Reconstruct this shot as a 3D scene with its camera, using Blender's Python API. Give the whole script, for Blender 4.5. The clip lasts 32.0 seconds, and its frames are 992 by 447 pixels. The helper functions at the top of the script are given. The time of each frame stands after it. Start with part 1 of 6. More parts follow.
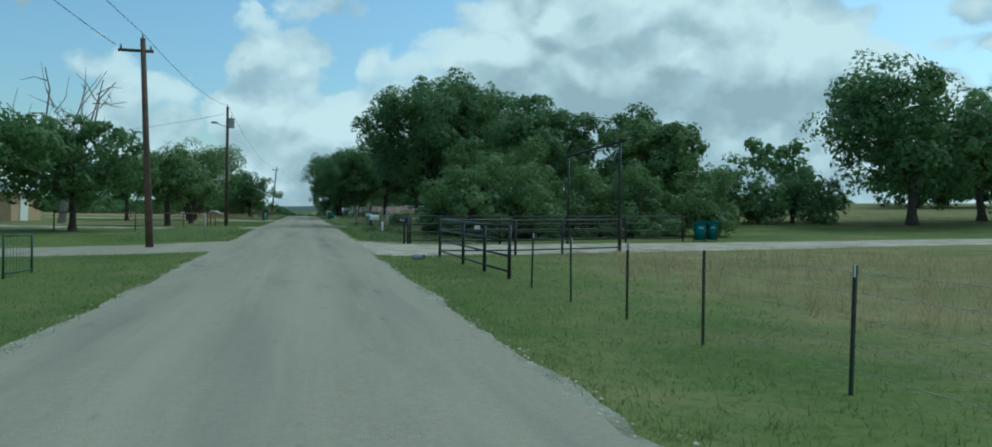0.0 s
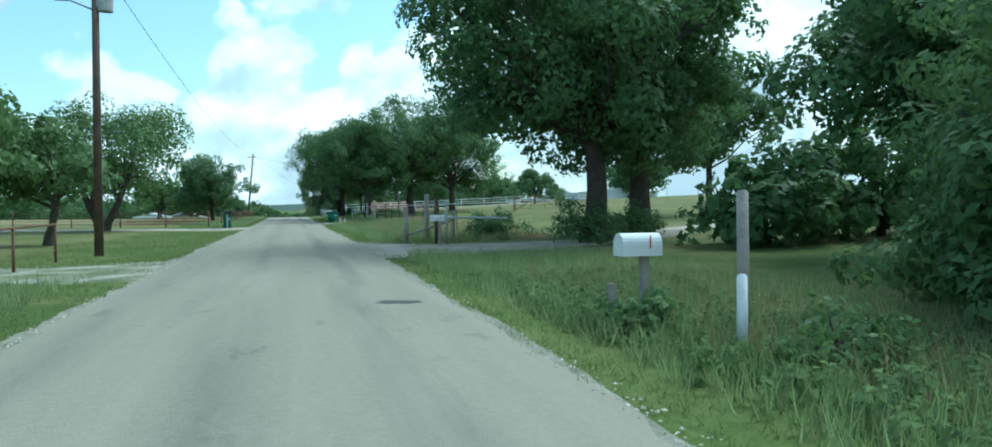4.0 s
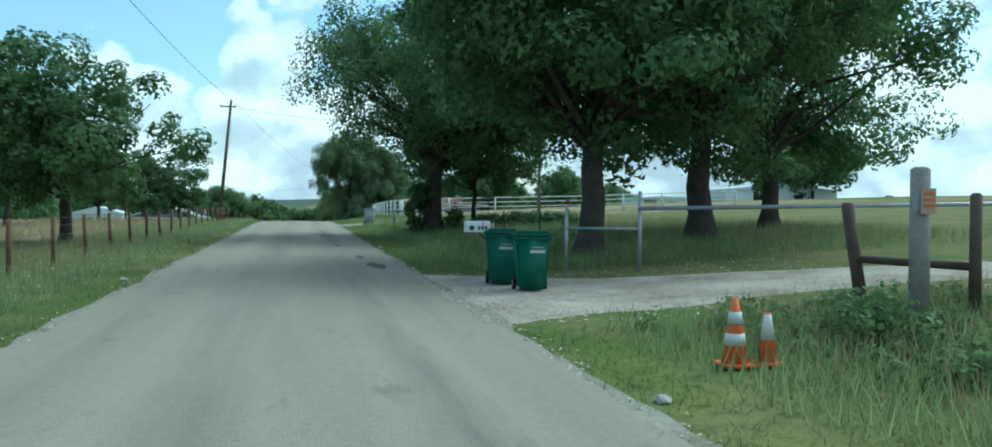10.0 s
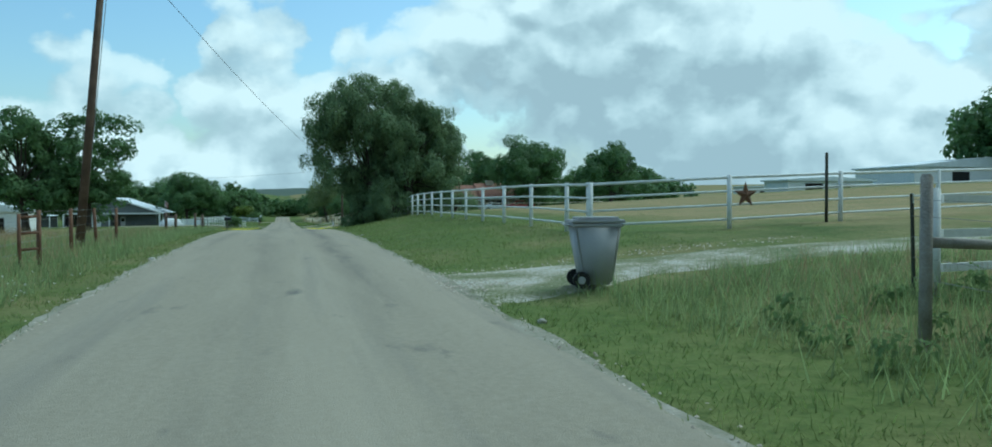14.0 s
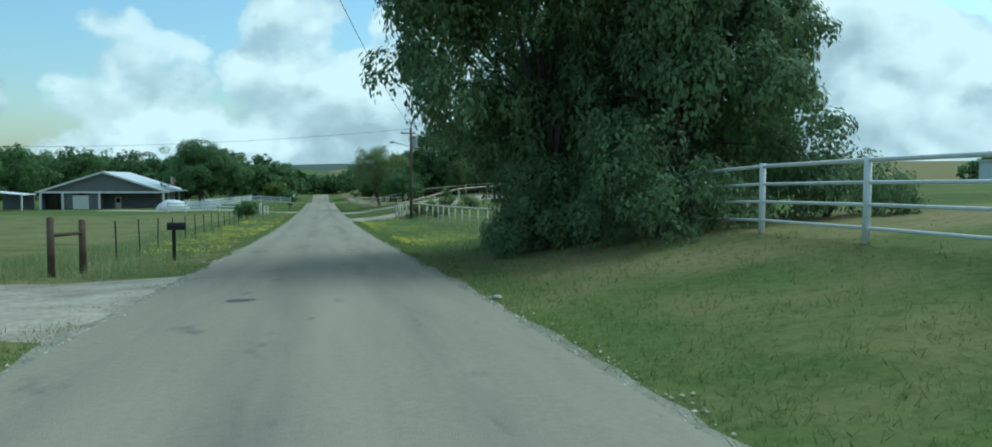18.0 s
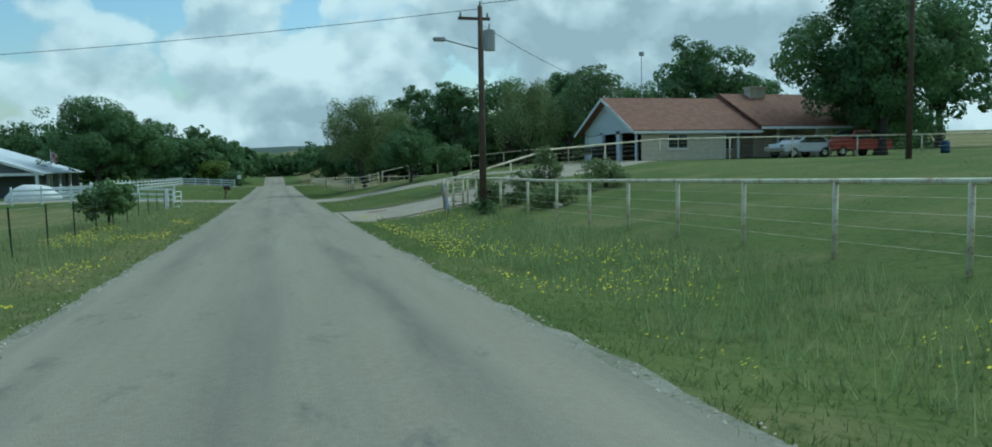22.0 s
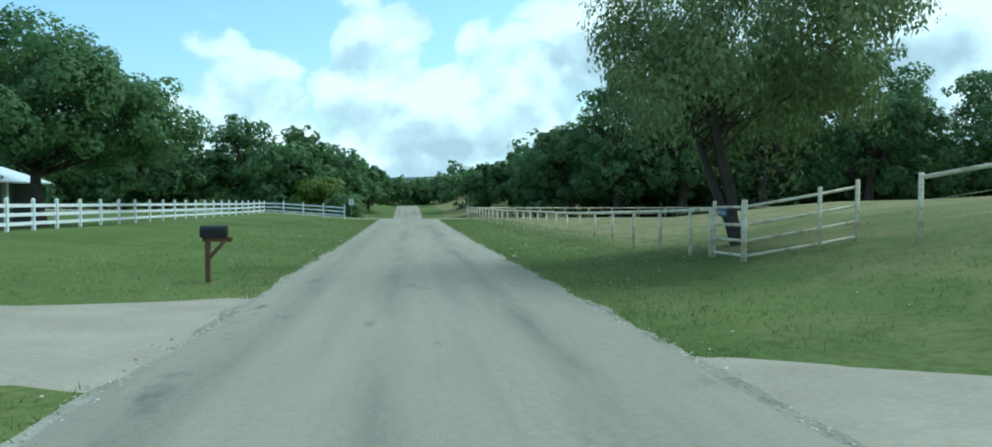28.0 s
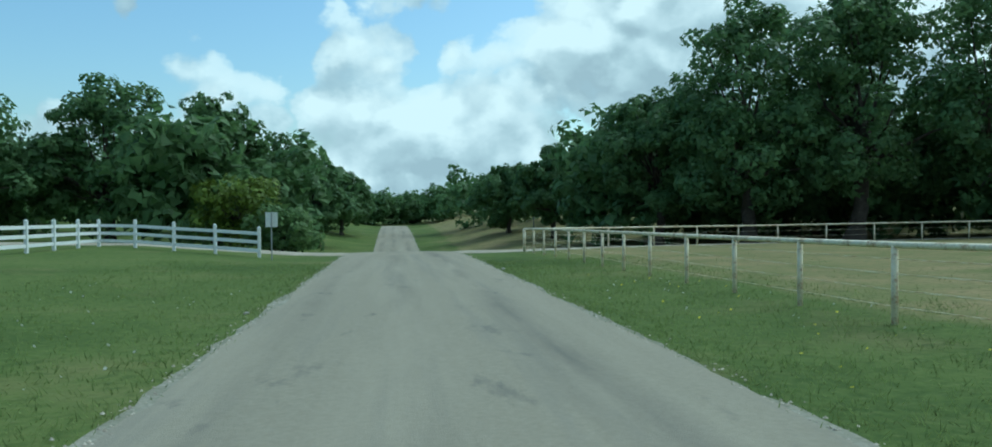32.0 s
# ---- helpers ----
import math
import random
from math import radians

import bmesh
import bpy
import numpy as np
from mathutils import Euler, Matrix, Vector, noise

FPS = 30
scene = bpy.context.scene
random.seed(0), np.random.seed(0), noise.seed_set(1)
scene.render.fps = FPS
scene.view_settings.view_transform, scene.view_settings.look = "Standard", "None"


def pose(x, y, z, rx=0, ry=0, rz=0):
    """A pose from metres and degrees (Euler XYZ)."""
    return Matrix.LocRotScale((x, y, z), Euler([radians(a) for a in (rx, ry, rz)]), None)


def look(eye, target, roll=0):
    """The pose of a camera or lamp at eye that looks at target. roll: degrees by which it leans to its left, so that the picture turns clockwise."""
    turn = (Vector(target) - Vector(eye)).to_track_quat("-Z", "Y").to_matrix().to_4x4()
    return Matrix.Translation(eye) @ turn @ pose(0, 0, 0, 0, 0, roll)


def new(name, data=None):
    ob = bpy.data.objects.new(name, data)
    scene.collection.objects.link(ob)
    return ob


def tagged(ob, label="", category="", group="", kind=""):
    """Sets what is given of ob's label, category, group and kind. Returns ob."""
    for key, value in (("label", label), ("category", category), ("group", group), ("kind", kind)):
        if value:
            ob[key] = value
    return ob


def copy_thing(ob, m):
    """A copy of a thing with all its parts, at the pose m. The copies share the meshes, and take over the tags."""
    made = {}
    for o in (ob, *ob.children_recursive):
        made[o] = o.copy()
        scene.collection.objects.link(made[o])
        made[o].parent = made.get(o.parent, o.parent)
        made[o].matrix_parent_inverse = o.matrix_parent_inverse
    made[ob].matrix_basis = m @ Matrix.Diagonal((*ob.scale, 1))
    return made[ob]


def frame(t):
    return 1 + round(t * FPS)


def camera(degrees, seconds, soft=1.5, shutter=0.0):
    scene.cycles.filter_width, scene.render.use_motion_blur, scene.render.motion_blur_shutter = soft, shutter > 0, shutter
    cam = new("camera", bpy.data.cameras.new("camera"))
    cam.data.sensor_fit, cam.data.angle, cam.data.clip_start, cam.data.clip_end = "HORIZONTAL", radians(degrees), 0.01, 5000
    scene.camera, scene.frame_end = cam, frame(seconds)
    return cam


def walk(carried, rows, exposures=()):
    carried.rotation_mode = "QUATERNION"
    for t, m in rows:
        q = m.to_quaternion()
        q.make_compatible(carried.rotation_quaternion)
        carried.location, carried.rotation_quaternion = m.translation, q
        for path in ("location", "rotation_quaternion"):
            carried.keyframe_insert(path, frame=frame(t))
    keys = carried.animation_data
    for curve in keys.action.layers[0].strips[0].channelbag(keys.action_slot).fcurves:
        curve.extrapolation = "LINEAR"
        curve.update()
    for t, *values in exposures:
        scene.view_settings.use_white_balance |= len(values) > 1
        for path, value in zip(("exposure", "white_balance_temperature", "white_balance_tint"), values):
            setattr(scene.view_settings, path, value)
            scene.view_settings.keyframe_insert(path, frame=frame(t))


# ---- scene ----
# Exposure and white balance of the phone camera, which leans to cyan.
EXPO = [(t, e, 5110 - round(150 * max(0, e)), -17 + 5 * max(0, e)) for t, e in ((0, -0.42), (2, -0.15), (3.5, 0.38), (4.5, 0.46), (7, 0.04), (9, -0.22), (10, 0.22), (11, 0.88), (12, 0.45), (13, 0.6), (13.6, 0.15), (14, -0.15), (14.5, -0.15), (16.5, -0.2), (18, -0.15),
                                        (19, 0.45), (20, 0.36), (21, -0.1), (22, -0.35), (23, -0.1), (26, -0.2), (28.5, 0.29), (29.5, 0.23), (32, -0.15))]
# The drive along the road.
cam = camera(63.71, 32.0, soft=1.7)
walk(cam, [
    (0.0, pose(0.412, -0.000, 1.600, 89.998, -0.741, -13.485)),
    (0.5, pose(0.399, 4.871, 1.619, 89.860, -0.572, -13.907)),
    (1.0, pose(0.384, 9.705, 1.716, 89.555, -0.698, -14.356)),
    (1.5, pose(0.362, 14.607, 1.719, 89.416, -0.148, -14.487)),
    (2.0, pose(0.339, 19.657, 1.832, 89.316, -0.063, -14.707)),
    (2.5, pose(0.322, 24.743, 1.944, 89.277, 0.216, -14.597)),
    (3.0, pose(0.317, 29.848, 2.072, 89.279, 0.291, -14.508)),
    (3.5, pose(0.315, 34.977, 2.172, 89.488, 0.534, -14.530)),
    (4.0, pose(0.309, 40.104, 2.244, 89.514, 0.692, -14.395)),
    (4.5, pose(0.292, 45.212, 2.374, 89.419, 0.696, -14.271)),
    (5.0, pose(0.285, 50.357, 2.492, 89.307, 0.283, -14.113)),
    (5.5, pose(0.285, 55.533, 2.586, 89.186, 0.050, -13.993)),
    (6.0, pose(0.287, 60.735, 2.666, 89.062, -0.043, -13.974)),
    (6.5, pose(0.291, 65.954, 2.745, 88.942, -0.145, -14.123)),
    (7.0, pose(0.293, 71.186, 2.834, 88.833, -0.313, -14.501)),
    (7.5, pose(0.278, 76.420, 2.955, 88.607, -0.273, -15.070)),
    (8.0, pose(0.255, 81.612, 2.997, 88.843, -0.064, -15.138)),
    (8.5, pose(0.233, 86.720, 3.001, 89.063, 0.004, -14.986)),
    (9.0, pose(0.213, 91.757, 3.017, 89.385, 0.108, -14.670)),
    (9.5, pose(0.201, 96.773, 3.068, 89.492, 0.164, -14.178)),
    (10.0, pose(0.196, 101.959, 3.162, 89.458, -0.463, -13.849)),
    (10.5, pose(0.181, 107.271, 3.267, 89.332, -0.159, -13.688)),
    (11.0, pose(0.173, 112.497, 3.363, 88.892, 0.344, -14.451)),
    (11.5, pose(0.171, 117.646, 3.441, 88.717, 0.182, -15.248)),
    (12.0, pose(0.171, 122.778, 3.501, 88.680, -0.180, -15.662)),
    (12.5, pose(0.160, 127.985, 3.559, 88.573, -0.479, -15.664)),
    (13.0, pose(0.130, 133.260, 3.627, 88.188, -0.204, -15.456)),
    (13.5, pose(0.088, 138.587, 3.715, 88.360, 0.100, -15.256)),
    (14.0, pose(0.059, 143.909, 3.811, 88.531, 0.172, -14.960)),
    (14.5, pose(0.054, 149.189, 3.895, 88.663, 0.631, -14.249)),
    (15.0, pose(0.084, 154.435, 3.979, 88.520, 0.322, -13.606)),
    (15.5, pose(0.133, 159.646, 4.088, 88.216, 0.141, -13.074)),
    (16.0, pose(0.182, 164.834, 4.145, 87.864, 0.262, -12.684)),
    (16.5, pose(0.216, 169.997, 4.165, 87.578, 0.537, -12.457)),
    (17.0, pose(0.219, 175.135, 4.160, 87.472, 0.231, -12.383)),
    (17.5, pose(0.188, 180.262, 4.120, 87.301, 0.003, -12.358)),
    (18.0, pose(0.152, 185.420, 4.059, 86.855, -0.142, -12.348)),
    (18.5, pose(0.140, 190.634, 3.957, 86.640, -0.199, -12.146)),
    (19.0, pose(0.157, 195.947, 3.794, 86.006, 0.382, -12.225)),
    (19.5, pose(0.149, 201.222, 3.579, 85.356, 0.443, -12.520)),
    (20.0, pose(0.122, 206.435, 3.407, 84.973, 0.565, -13.776)),
    (20.5, pose(0.087, 211.554, 3.197, 84.813, 0.617, -15.125)),
    (21.0, pose(0.054, 216.653, 2.994, 84.954, 0.863, -15.538)),
    (21.5, pose(0.031, 221.731, 2.811, 85.112, 0.898, -15.539)),
    (22.0, pose(0.022, 226.788, 2.644, 85.417, 0.945, -15.511)),
    (22.5, pose(0.025, 231.781, 2.503, 85.627, 0.948, -15.618)),
    (23.0, pose(0.061, 236.491, 2.362, 86.026, 0.871, -15.482)),
    (23.5, pose(0.085, 241.334, 2.229, 86.391, 0.667, -15.454)),
    (24.0, pose(0.055, 246.328, 2.129, 86.361, 0.259, -15.229)),
    (24.5, pose(0.010, 251.193, 1.990, 86.472, -0.542, -14.869)),
    (25.0, pose(-0.046, 255.900, 1.859, 87.462, -0.599, -13.399)),
    (25.5, pose(-0.116, 260.625, 1.745, 86.524, -0.262, -8.928)),
    (26.0, pose(-0.185, 265.439, 1.661, 86.230, -0.204, -7.620)),
    (26.5, pose(-0.234, 270.184, 1.593, 86.729, -0.591, -6.910)),
    (27.0, pose(-0.239, 275.314, 1.570, 87.185, -0.299, -6.568)),
    (27.5, pose(-0.219, 280.713, 1.463, 87.578, -0.152, -6.425)),
    (28.0, pose(-0.190, 286.284, 1.321, 87.888, -0.304, -6.354)),
    (28.5, pose(-0.167, 291.934, 1.193, 88.095, -0.567, -6.247)),
    (29.0, pose(-0.158, 297.572, 1.128, 88.179, -0.065, -6.008)),
    (29.5, pose(-0.173, 303.208, 1.105, 88.377, 0.278, -5.929)),
    (30.0, pose(-0.213, 308.817, 1.015, 88.569, 0.180, -6.040)),
    (30.5, pose(-0.277, 314.369, 0.895, 88.744, 0.442, -6.304)),
    (31.0, pose(-0.364, 319.861, 0.791, 89.022, 0.397, -6.458)),
    (31.5, pose(-0.468, 325.282, 0.726, 89.090, 0.332, -6.673)),
    (32.0, pose(-0.558, 330.554, 0.706, 89.211, 0.481, -7.437)),
], exposures=EXPO)

# ---- sky and sun ----
SUN_EL, SUN_AZ = 52.0, 62.0  # degrees; azimuth from +y towards +x
world = bpy.data.worlds.new("sky")
world.use_nodes = True
scene.world = world
wn, wl = world.node_tree.nodes, world.node_tree.links
wn.clear()


def wnode(kind, **inputs):
    n = wn.new(kind)
    for k, v in inputs.items():
        n.inputs[k].default_value = v
    return n


out = wnode("ShaderNodeOutputWorld")
sky = wnode("ShaderNodeTexSky")
sky.sky_type, sky.sun_disc = "NISHITA", False
sky.sun_elevation, sky.sun_rotation = radians(SUN_EL), radians(SUN_AZ)
sky.air_density, sky.dust_density, sky.ozone_density = 1.2, 1.5, 1.5
bg_sky = wnode("ShaderNodeBackground", Strength=0.15)
bg_cloud = wnode("ShaderNodeBackground", Strength=1.0)
wl.new(sky.outputs[0], bg_sky.inputs[0])
tc = wnode("ShaderNodeTexCoord")
sep = wnode("ShaderNodeSeparateXYZ")
wl.new(tc.outputs["Generated"], sep.inputs[0])


def wmath(op, a, b=0.0, clamp=False):
    n = wn.new("ShaderNodeMath")
    n.operation, n.use_clamp = op, clamp
    for i, v in enumerate((a, b)):
        if isinstance(v, (int, float)):
            n.inputs[i].default_value = v
        else:
            wl.new(v, n.inputs[i])
    return n.outputs[0]


# Heaped clouds: the direction itself, drawn out sideways, feeds the noise.
flat = wn.new("ShaderNodeCombineXYZ")
wl.new(sep.outputs[0], flat.inputs[0])
wl.new(sep.outputs[1], flat.inputs[1])
wl.new(wmath("MULTIPLY", wmath("ABSOLUTE", sep.outputs[2]), 1.25), flat.inputs[2])


def wnoise(scale, detail, rough, dist, offset):
    m = wn.new("ShaderNodeVectorMath")
    m.operation = "ADD"
    wl.new(flat.outputs[0], m.inputs[0])
    m.inputs[1].default_value = offset
    n = wnode("ShaderNodeTexNoise", Scale=scale, Detail=detail, Roughness=rough, Distortion=dist)
    wl.new(m.outputs[0], n.inputs["Vector"])
    return n.outputs["Fac"]


def wramp(fac, stops):
    r = wn.new("ShaderNodeValToRGB")
    while len(r.color_ramp.elements) < len(stops):
        r.color_ramp.elements.new(0.5)
    for e, (p, c) in zip(r.color_ramp.elements, stops):
        e.position, e.color = p, (*c, 1)
    wl.new(fac, r.inputs[0])
    return r.outputs[0]


def puffs(scale, dz):
    """Round billows: the nearer to a cell's middle, the fuller."""
    m = wn.new("ShaderNodeVectorMath")
    m.operation = "MULTIPLY_ADD"
    m.inputs[1].default_value = (0.16, 0.16, 0.16)
    wl.new(warp.outputs["Color"], m.inputs[0])
    wl.new(flat.outputs[0], m.inputs[2])
    a = wn.new("ShaderNodeVectorMath")
    a.operation = "ADD"
    a.inputs[1].default_value = (0.7, 0.2, 0.1 + dz)
    wl.new(m.outputs[0], a.inputs[0])
    v = wnode("ShaderNodeTexVoronoi", Scale=scale)
    v.feature = "SMOOTH_F1"
    v.inputs["Smoothness"].default_value = 0.35
    wl.new(a.outputs[0], v.inputs["Vector"])
    return wmath("SUBTRACT", 1.0, v.outputs["Distance"])


warp = wnode("ShaderNodeTexNoise", Scale=6.0, Detail=5.0, Roughness=0.6)
wl.new(flat.outputs[0], warp.inputs["Vector"])


def heaps(dz):
    total = wmath("MULTIPLY", wnoise(2.3, 3, 0.5, 0.0, (3.1, 1.7, 0.4 + dz)), 0.62)
    for scale, k in ((4.5, 0.22), (10.0, 0.14), (23.0, 0.08)):
        total = wmath("ADD", total, wmath("MULTIPLY", puffs(scale, dz), k))
    return wmath("ADD", total, wmath("MULTIPLY", wnoise(11.0, 8, 0.6, 0.2, (7.3, 2.2, 1.0 + dz)), 0.08))


# Thicker towards the east, with blue gaps to the west.
cover = wmath("ADD", heaps(0.0), wmath("MULTIPLY", sep.outputs[0], 0.13))
edge = wramp(cover, [(0.53, (0, 0, 0)), (0.552, (0.75, 0.75, 0.75)), (0.6, (1, 1, 1))])
# Lit tops and grey bases: how much cloud lies just above.
above = wmath("ADD", heaps(0.045), wmath("MULTIPLY", sep.outputs[0], 0.13))
lit = wmath("ADD", wmath("MULTIPLY", wmath("SUBTRACT", cover, above), 4.0), wnoise(2.8, 4, 0.5, 0.2, (1.3, 8.2, 0.2)))
tone = wramp(lit, [(0.28, (0.5, 0.55, 0.59)), (0.44, (0.62, 0.67, 0.7)), (0.58, (0.78, 0.81, 0.83)), (0.78, (0.98, 0.98, 0.97))])
wl.new(tone, bg_cloud.inputs[0])
mixw = wn.new("ShaderNodeMixShader")
wl.new(edge, mixw.inputs[0])
wl.new(bg_sky.outputs[0], mixw.inputs[1])
wl.new(bg_cloud.outputs[0], mixw.inputs[2])
wl.new(mixw.outputs[0], out.inputs[0])

lamp = bpy.data.lights.new("sun", "SUN")
lamp.energy, lamp.angle, lamp.color = 2.1, radians(30), (1.0, 0.96, 0.9)
sun = new("sun", lamp)
az, el = radians(SUN_AZ), radians(SUN_EL)
sun.matrix_world = look((0, 150, 120), (-math.sin(az) * math.cos(el), 150 - math.cos(az) * math.cos(el), 120 - math.sin(el)))

# ---- lie of the land: height of the road along y, and of the verges and fields beside it ----
RZ = [(-80, -0.9), (-40, -0.45), (0, 0), (10, 0.1), (20, 0.24), (30, 0.46), (40, 0.66), (50, 0.87), (61, 1.07), (71, 1.24), (82, 1.38), (92, 1.45), (102, 1.57), (112, 1.75),
      (123, 1.89), (133, 2.04), (144, 2.21), (154, 2.39), (165, 2.53), (175, 2.56), (185, 2.45), (196, 2.18), (206, 1.8), (217, 1.4), (227, 1.05), (236, 0.77), (246, 0.51),
      (256, 0.27), (265, 0.08), (275, -0.08), (286, -0.28), (298, -0.46), (309, -0.63), (320, -0.8), (331, -0.93), (350, -1.08), (365, -1.22), (374, -1.34), (383, -1.85), (395, -3.0), (410, -4.0), (425, -4.2), (445, -3.6), (470, -2.7),
      (540, -1.9), (680, 1), (1000, 12), (3000, 30)]
SX = (2.7, 4, 5.6, 9, 13.5, 22.5, 45, 90, 220, 900)
RIGHT = [(-80, (-.02, -.06, -.1, -.15, -.1, 0, .3, .8, 2, 6)), (0, (-.02, -.06, -.1, -.15, -.1, 0, .3, .8, 2, 6)), (45, (-.02, -.06, -.1, -.1, 0, .1, .5, 1.5, 3, 8)),
         (79, (-.02, -.08, -.15, -.1, 0, .4, 1.5, 3.4, 5, 8)), (112, (-.02, 0, 0, .2, .5, 1, 2.2, 4, 5.5, 8)), (146, (-.02, 0, .1, .4, .6, 1, 2.2, 3.6, 5, 8)),
         (174, (-.02, .08, .3, .6, .8, 1, 2, 3.2, 5, 8)), (202, (-.02, .05, .3, 1.0, 1.3, 1.8, 3, 4.6, 6, 9)), (230, (-.02, -.15, -.3, 0, .9, 1.8, 3, 5, 6.5, 9)),
         (252, (-.02, -.1, -.15, .1, .9, 2, 2.8, 4, 5, 9)), (268, (-.02, 0, .12, .7, 1.7, 2.35, 2.5, 3.4, 5, 9)), (292, (-.02, 0, .15, .9, 1.9, 2.7, 3.1, 4, 5, 9)), (326, (-.02, -.06, 0, .25, .9, 1.9, 2.5, 3, 4, 12)), (348, (-.02, -.06, -.02, .08, .15, .3, .7, 1.2, 3, 14)),
         (372, (-.02, 0, 0, .05, .1, .15, .3, .8, 3, 16)), (440, (-.02, 0, .1, .4, 1.4, 2.4, 3.5, 6, 10, 18)), (3000, (-.02, 0, 0, .1, .3, .6, 1, 2, 5, 16))]
LEFT = [(-80, (-.02, -.06, -.1, -.1, -.1, -.1, 0, .1, .2, 2)), (200, (-.02, -.06, -.1, -.1, -.1, 0, .1, .2, .4, 2)), (258, (-.02, -.05, -.05, -.05, 0, 0, 0, .1, .5, 3)),
        (325, (-.02, -.03, .05, .32, .62, .2, -.1, 0, .5, 6)), (362, (-.02, -.03, 0, .2, .42, .4, .5, .8, 1, 6)), (420, (-.02, -.03, .1, .6, 1.6, 2.6, 3, 3.2, 3.4, 6)), (3000, (-.02, -.03, 0, .1, .25, .4, .6, .8, 1, 8))]


def mix(rows, v):
    """Smooth table look-up."""
    if v <= rows[0][0]:
        return rows[0][1]
    for (a, p), (b, q) in zip(rows, rows[1:]):
        if v < b:
            k = (v - a) / (b - a)
            if isinstance(p, tuple):
                k = k * k * (3 - 2 * k)
                return tuple(i + (j - i) * k for i, j in zip(p, q))
            return p + (q - p) * k
    return rows[-1][1]


def road_z(y):
    return sum(mix(RZ, y + d) for d in (-6, -3, 0, 3, 6)) / 5


def ground_z(x, y):
    z = road_z(y)
    a = abs(x)
    if a <= SX[0]:
        return z - 0.02
    return z + mix(list(zip(SX, mix(RIGHT if x > 0 else LEFT, y))), a)


# ---- materials ----
def material(name, c1, c2, rough=0.8, scale=6.0, c3=None, fine=60.0, bump=0.3, metal=0.0, spec=0.3, coords="Object", contrast=0.25, island=0.0, objrand=0.0, transl=0.0):
    """Two noises mix the base colours; the finer one also gives relief."""
    m = bpy.data.materials.new(name)
    m.use_nodes = True
    nt = m.node_tree
    n, l = nt.nodes, nt.links
    b = n["Principled BSDF"]
    b.inputs["Roughness"].default_value, b.inputs["Metallic"].default_value = rough, metal
    b.inputs["Specular IOR Level"].default_value = spec
    if coords == "World":
        vec = n.new("ShaderNodeNewGeometry").outputs["Position"]
    else:
        vec = n.new("ShaderNodeTexCoord").outputs[coords]
    big, small = n.new("ShaderNodeTexNoise"), n.new("ShaderNodeTexNoise")
    for t, s, d in ((big, scale, 5), (small, fine, 3)):
        t.inputs["Scale"].default_value, t.inputs["Detail"].default_value = s, d
        l.new(vec, t.inputs["Vector"])
    ramp = n.new("ShaderNodeValToRGB")
    ramp.color_ramp.elements[0].position, ramp.color_ramp.elements[1].position = 0.5 - contrast, 0.5 + contrast
    ramp.color_ramp.elements[0].color, ramp.color_ramp.elements[1].color = (*c1, 1), (*c2, 1)
    if c3:
        e = ramp.color_ramp.elements.new(0.5)
        e.color = (*c3, 1)
    add = n.new("ShaderNodeMath")
    add.operation = "MULTIPLY_ADD"
    l.new(small.outputs["Fac"], add.inputs[0])
    add.inputs[1].default_value = 0.45
    half = n.new("ShaderNodeMath")
    half.operation = "MULTIPLY_ADD"
    l.new(big.outputs["Fac"], half.inputs[0])
    half.inputs[1].default_value, half.inputs[2].default_value = 0.75, -0.1
    l.new(half.outputs[0], add.inputs[2])
    l.new(add.outputs[0], ramp.inputs[0])
    col = ramp.outputs[0]
    if island or objrand:
        src = n.new("ShaderNodeNewGeometry").outputs["Random Per Island"] if island else n.new("ShaderNodeObjectInfo").outputs["Random"]
        k = island or objrand
        rng = n.new("ShaderNodeMapRange")
        l.new(src, rng.inputs[0])
        rng.inputs[3].default_value, rng.inputs[4].default_value = 1 - k, 1 + k
        hsv = n.new("ShaderNodeHueSaturation")
        l.new(rng.outputs[0], hsv.inputs["Value"])
        l.new(col, hsv.inputs["Color"])
        col = hsv.outputs[0]
    l.new(col, b.inputs["Base Color"])
    if bump:
        bp = n.new("ShaderNodeBump")
        bp.inputs["Strength"].default_value, bp.inputs["Distance"].default_value = bump, 0.02
        l.new(small.outputs["Fac"], bp.inputs["Height"])
        l.new(bp.outputs[0], b.inputs["Normal"])
    if transl:
        tr = n.new("ShaderNodeBsdfTranslucent")
        l.new(col, tr.inputs[0])
        mx = n.new("ShaderNodeMixShader")
        mx.inputs[0].default_value = transl
        l.new(b.outputs[0], mx.inputs[1])
        l.new(tr.outputs[0], mx.inputs[2])
        l.new(mx.outputs[0], n["Material Output"].inputs[0])
    return m


M_POLE = material("creosote_wood", (0.06, 0.042, 0.03), (0.16, 0.11, 0.08), 0.85, 3, fine=40, bump=0.5)
M_WOOD = material("weathered_wood", (0.2, 0.175, 0.15), (0.42, 0.38, 0.33), 0.9, 5, fine=50, bump=0.6)
M_BARK = material("bark", (0.035, 0.03, 0.025), (0.11, 0.09, 0.075), 0.95, 3, fine=22, bump=1.0)
M_DEADWOOD = material("dead_branch", (0.14, 0.12, 0.1), (0.28, 0.25, 0.22), 0.95, 4, fine=30, bump=0.5)
M_BLACKPIPE = material("black_painted_pipe", (0.012, 0.013, 0.015), (0.03, 0.03, 0.033), 0.5, 5, fine=60, bump=0.1)
M_TPOST = material("green_steel_post", (0.03, 0.035, 0.025), (0.07, 0.07, 0.05), 0.7, 6, fine=50, bump=0.2)
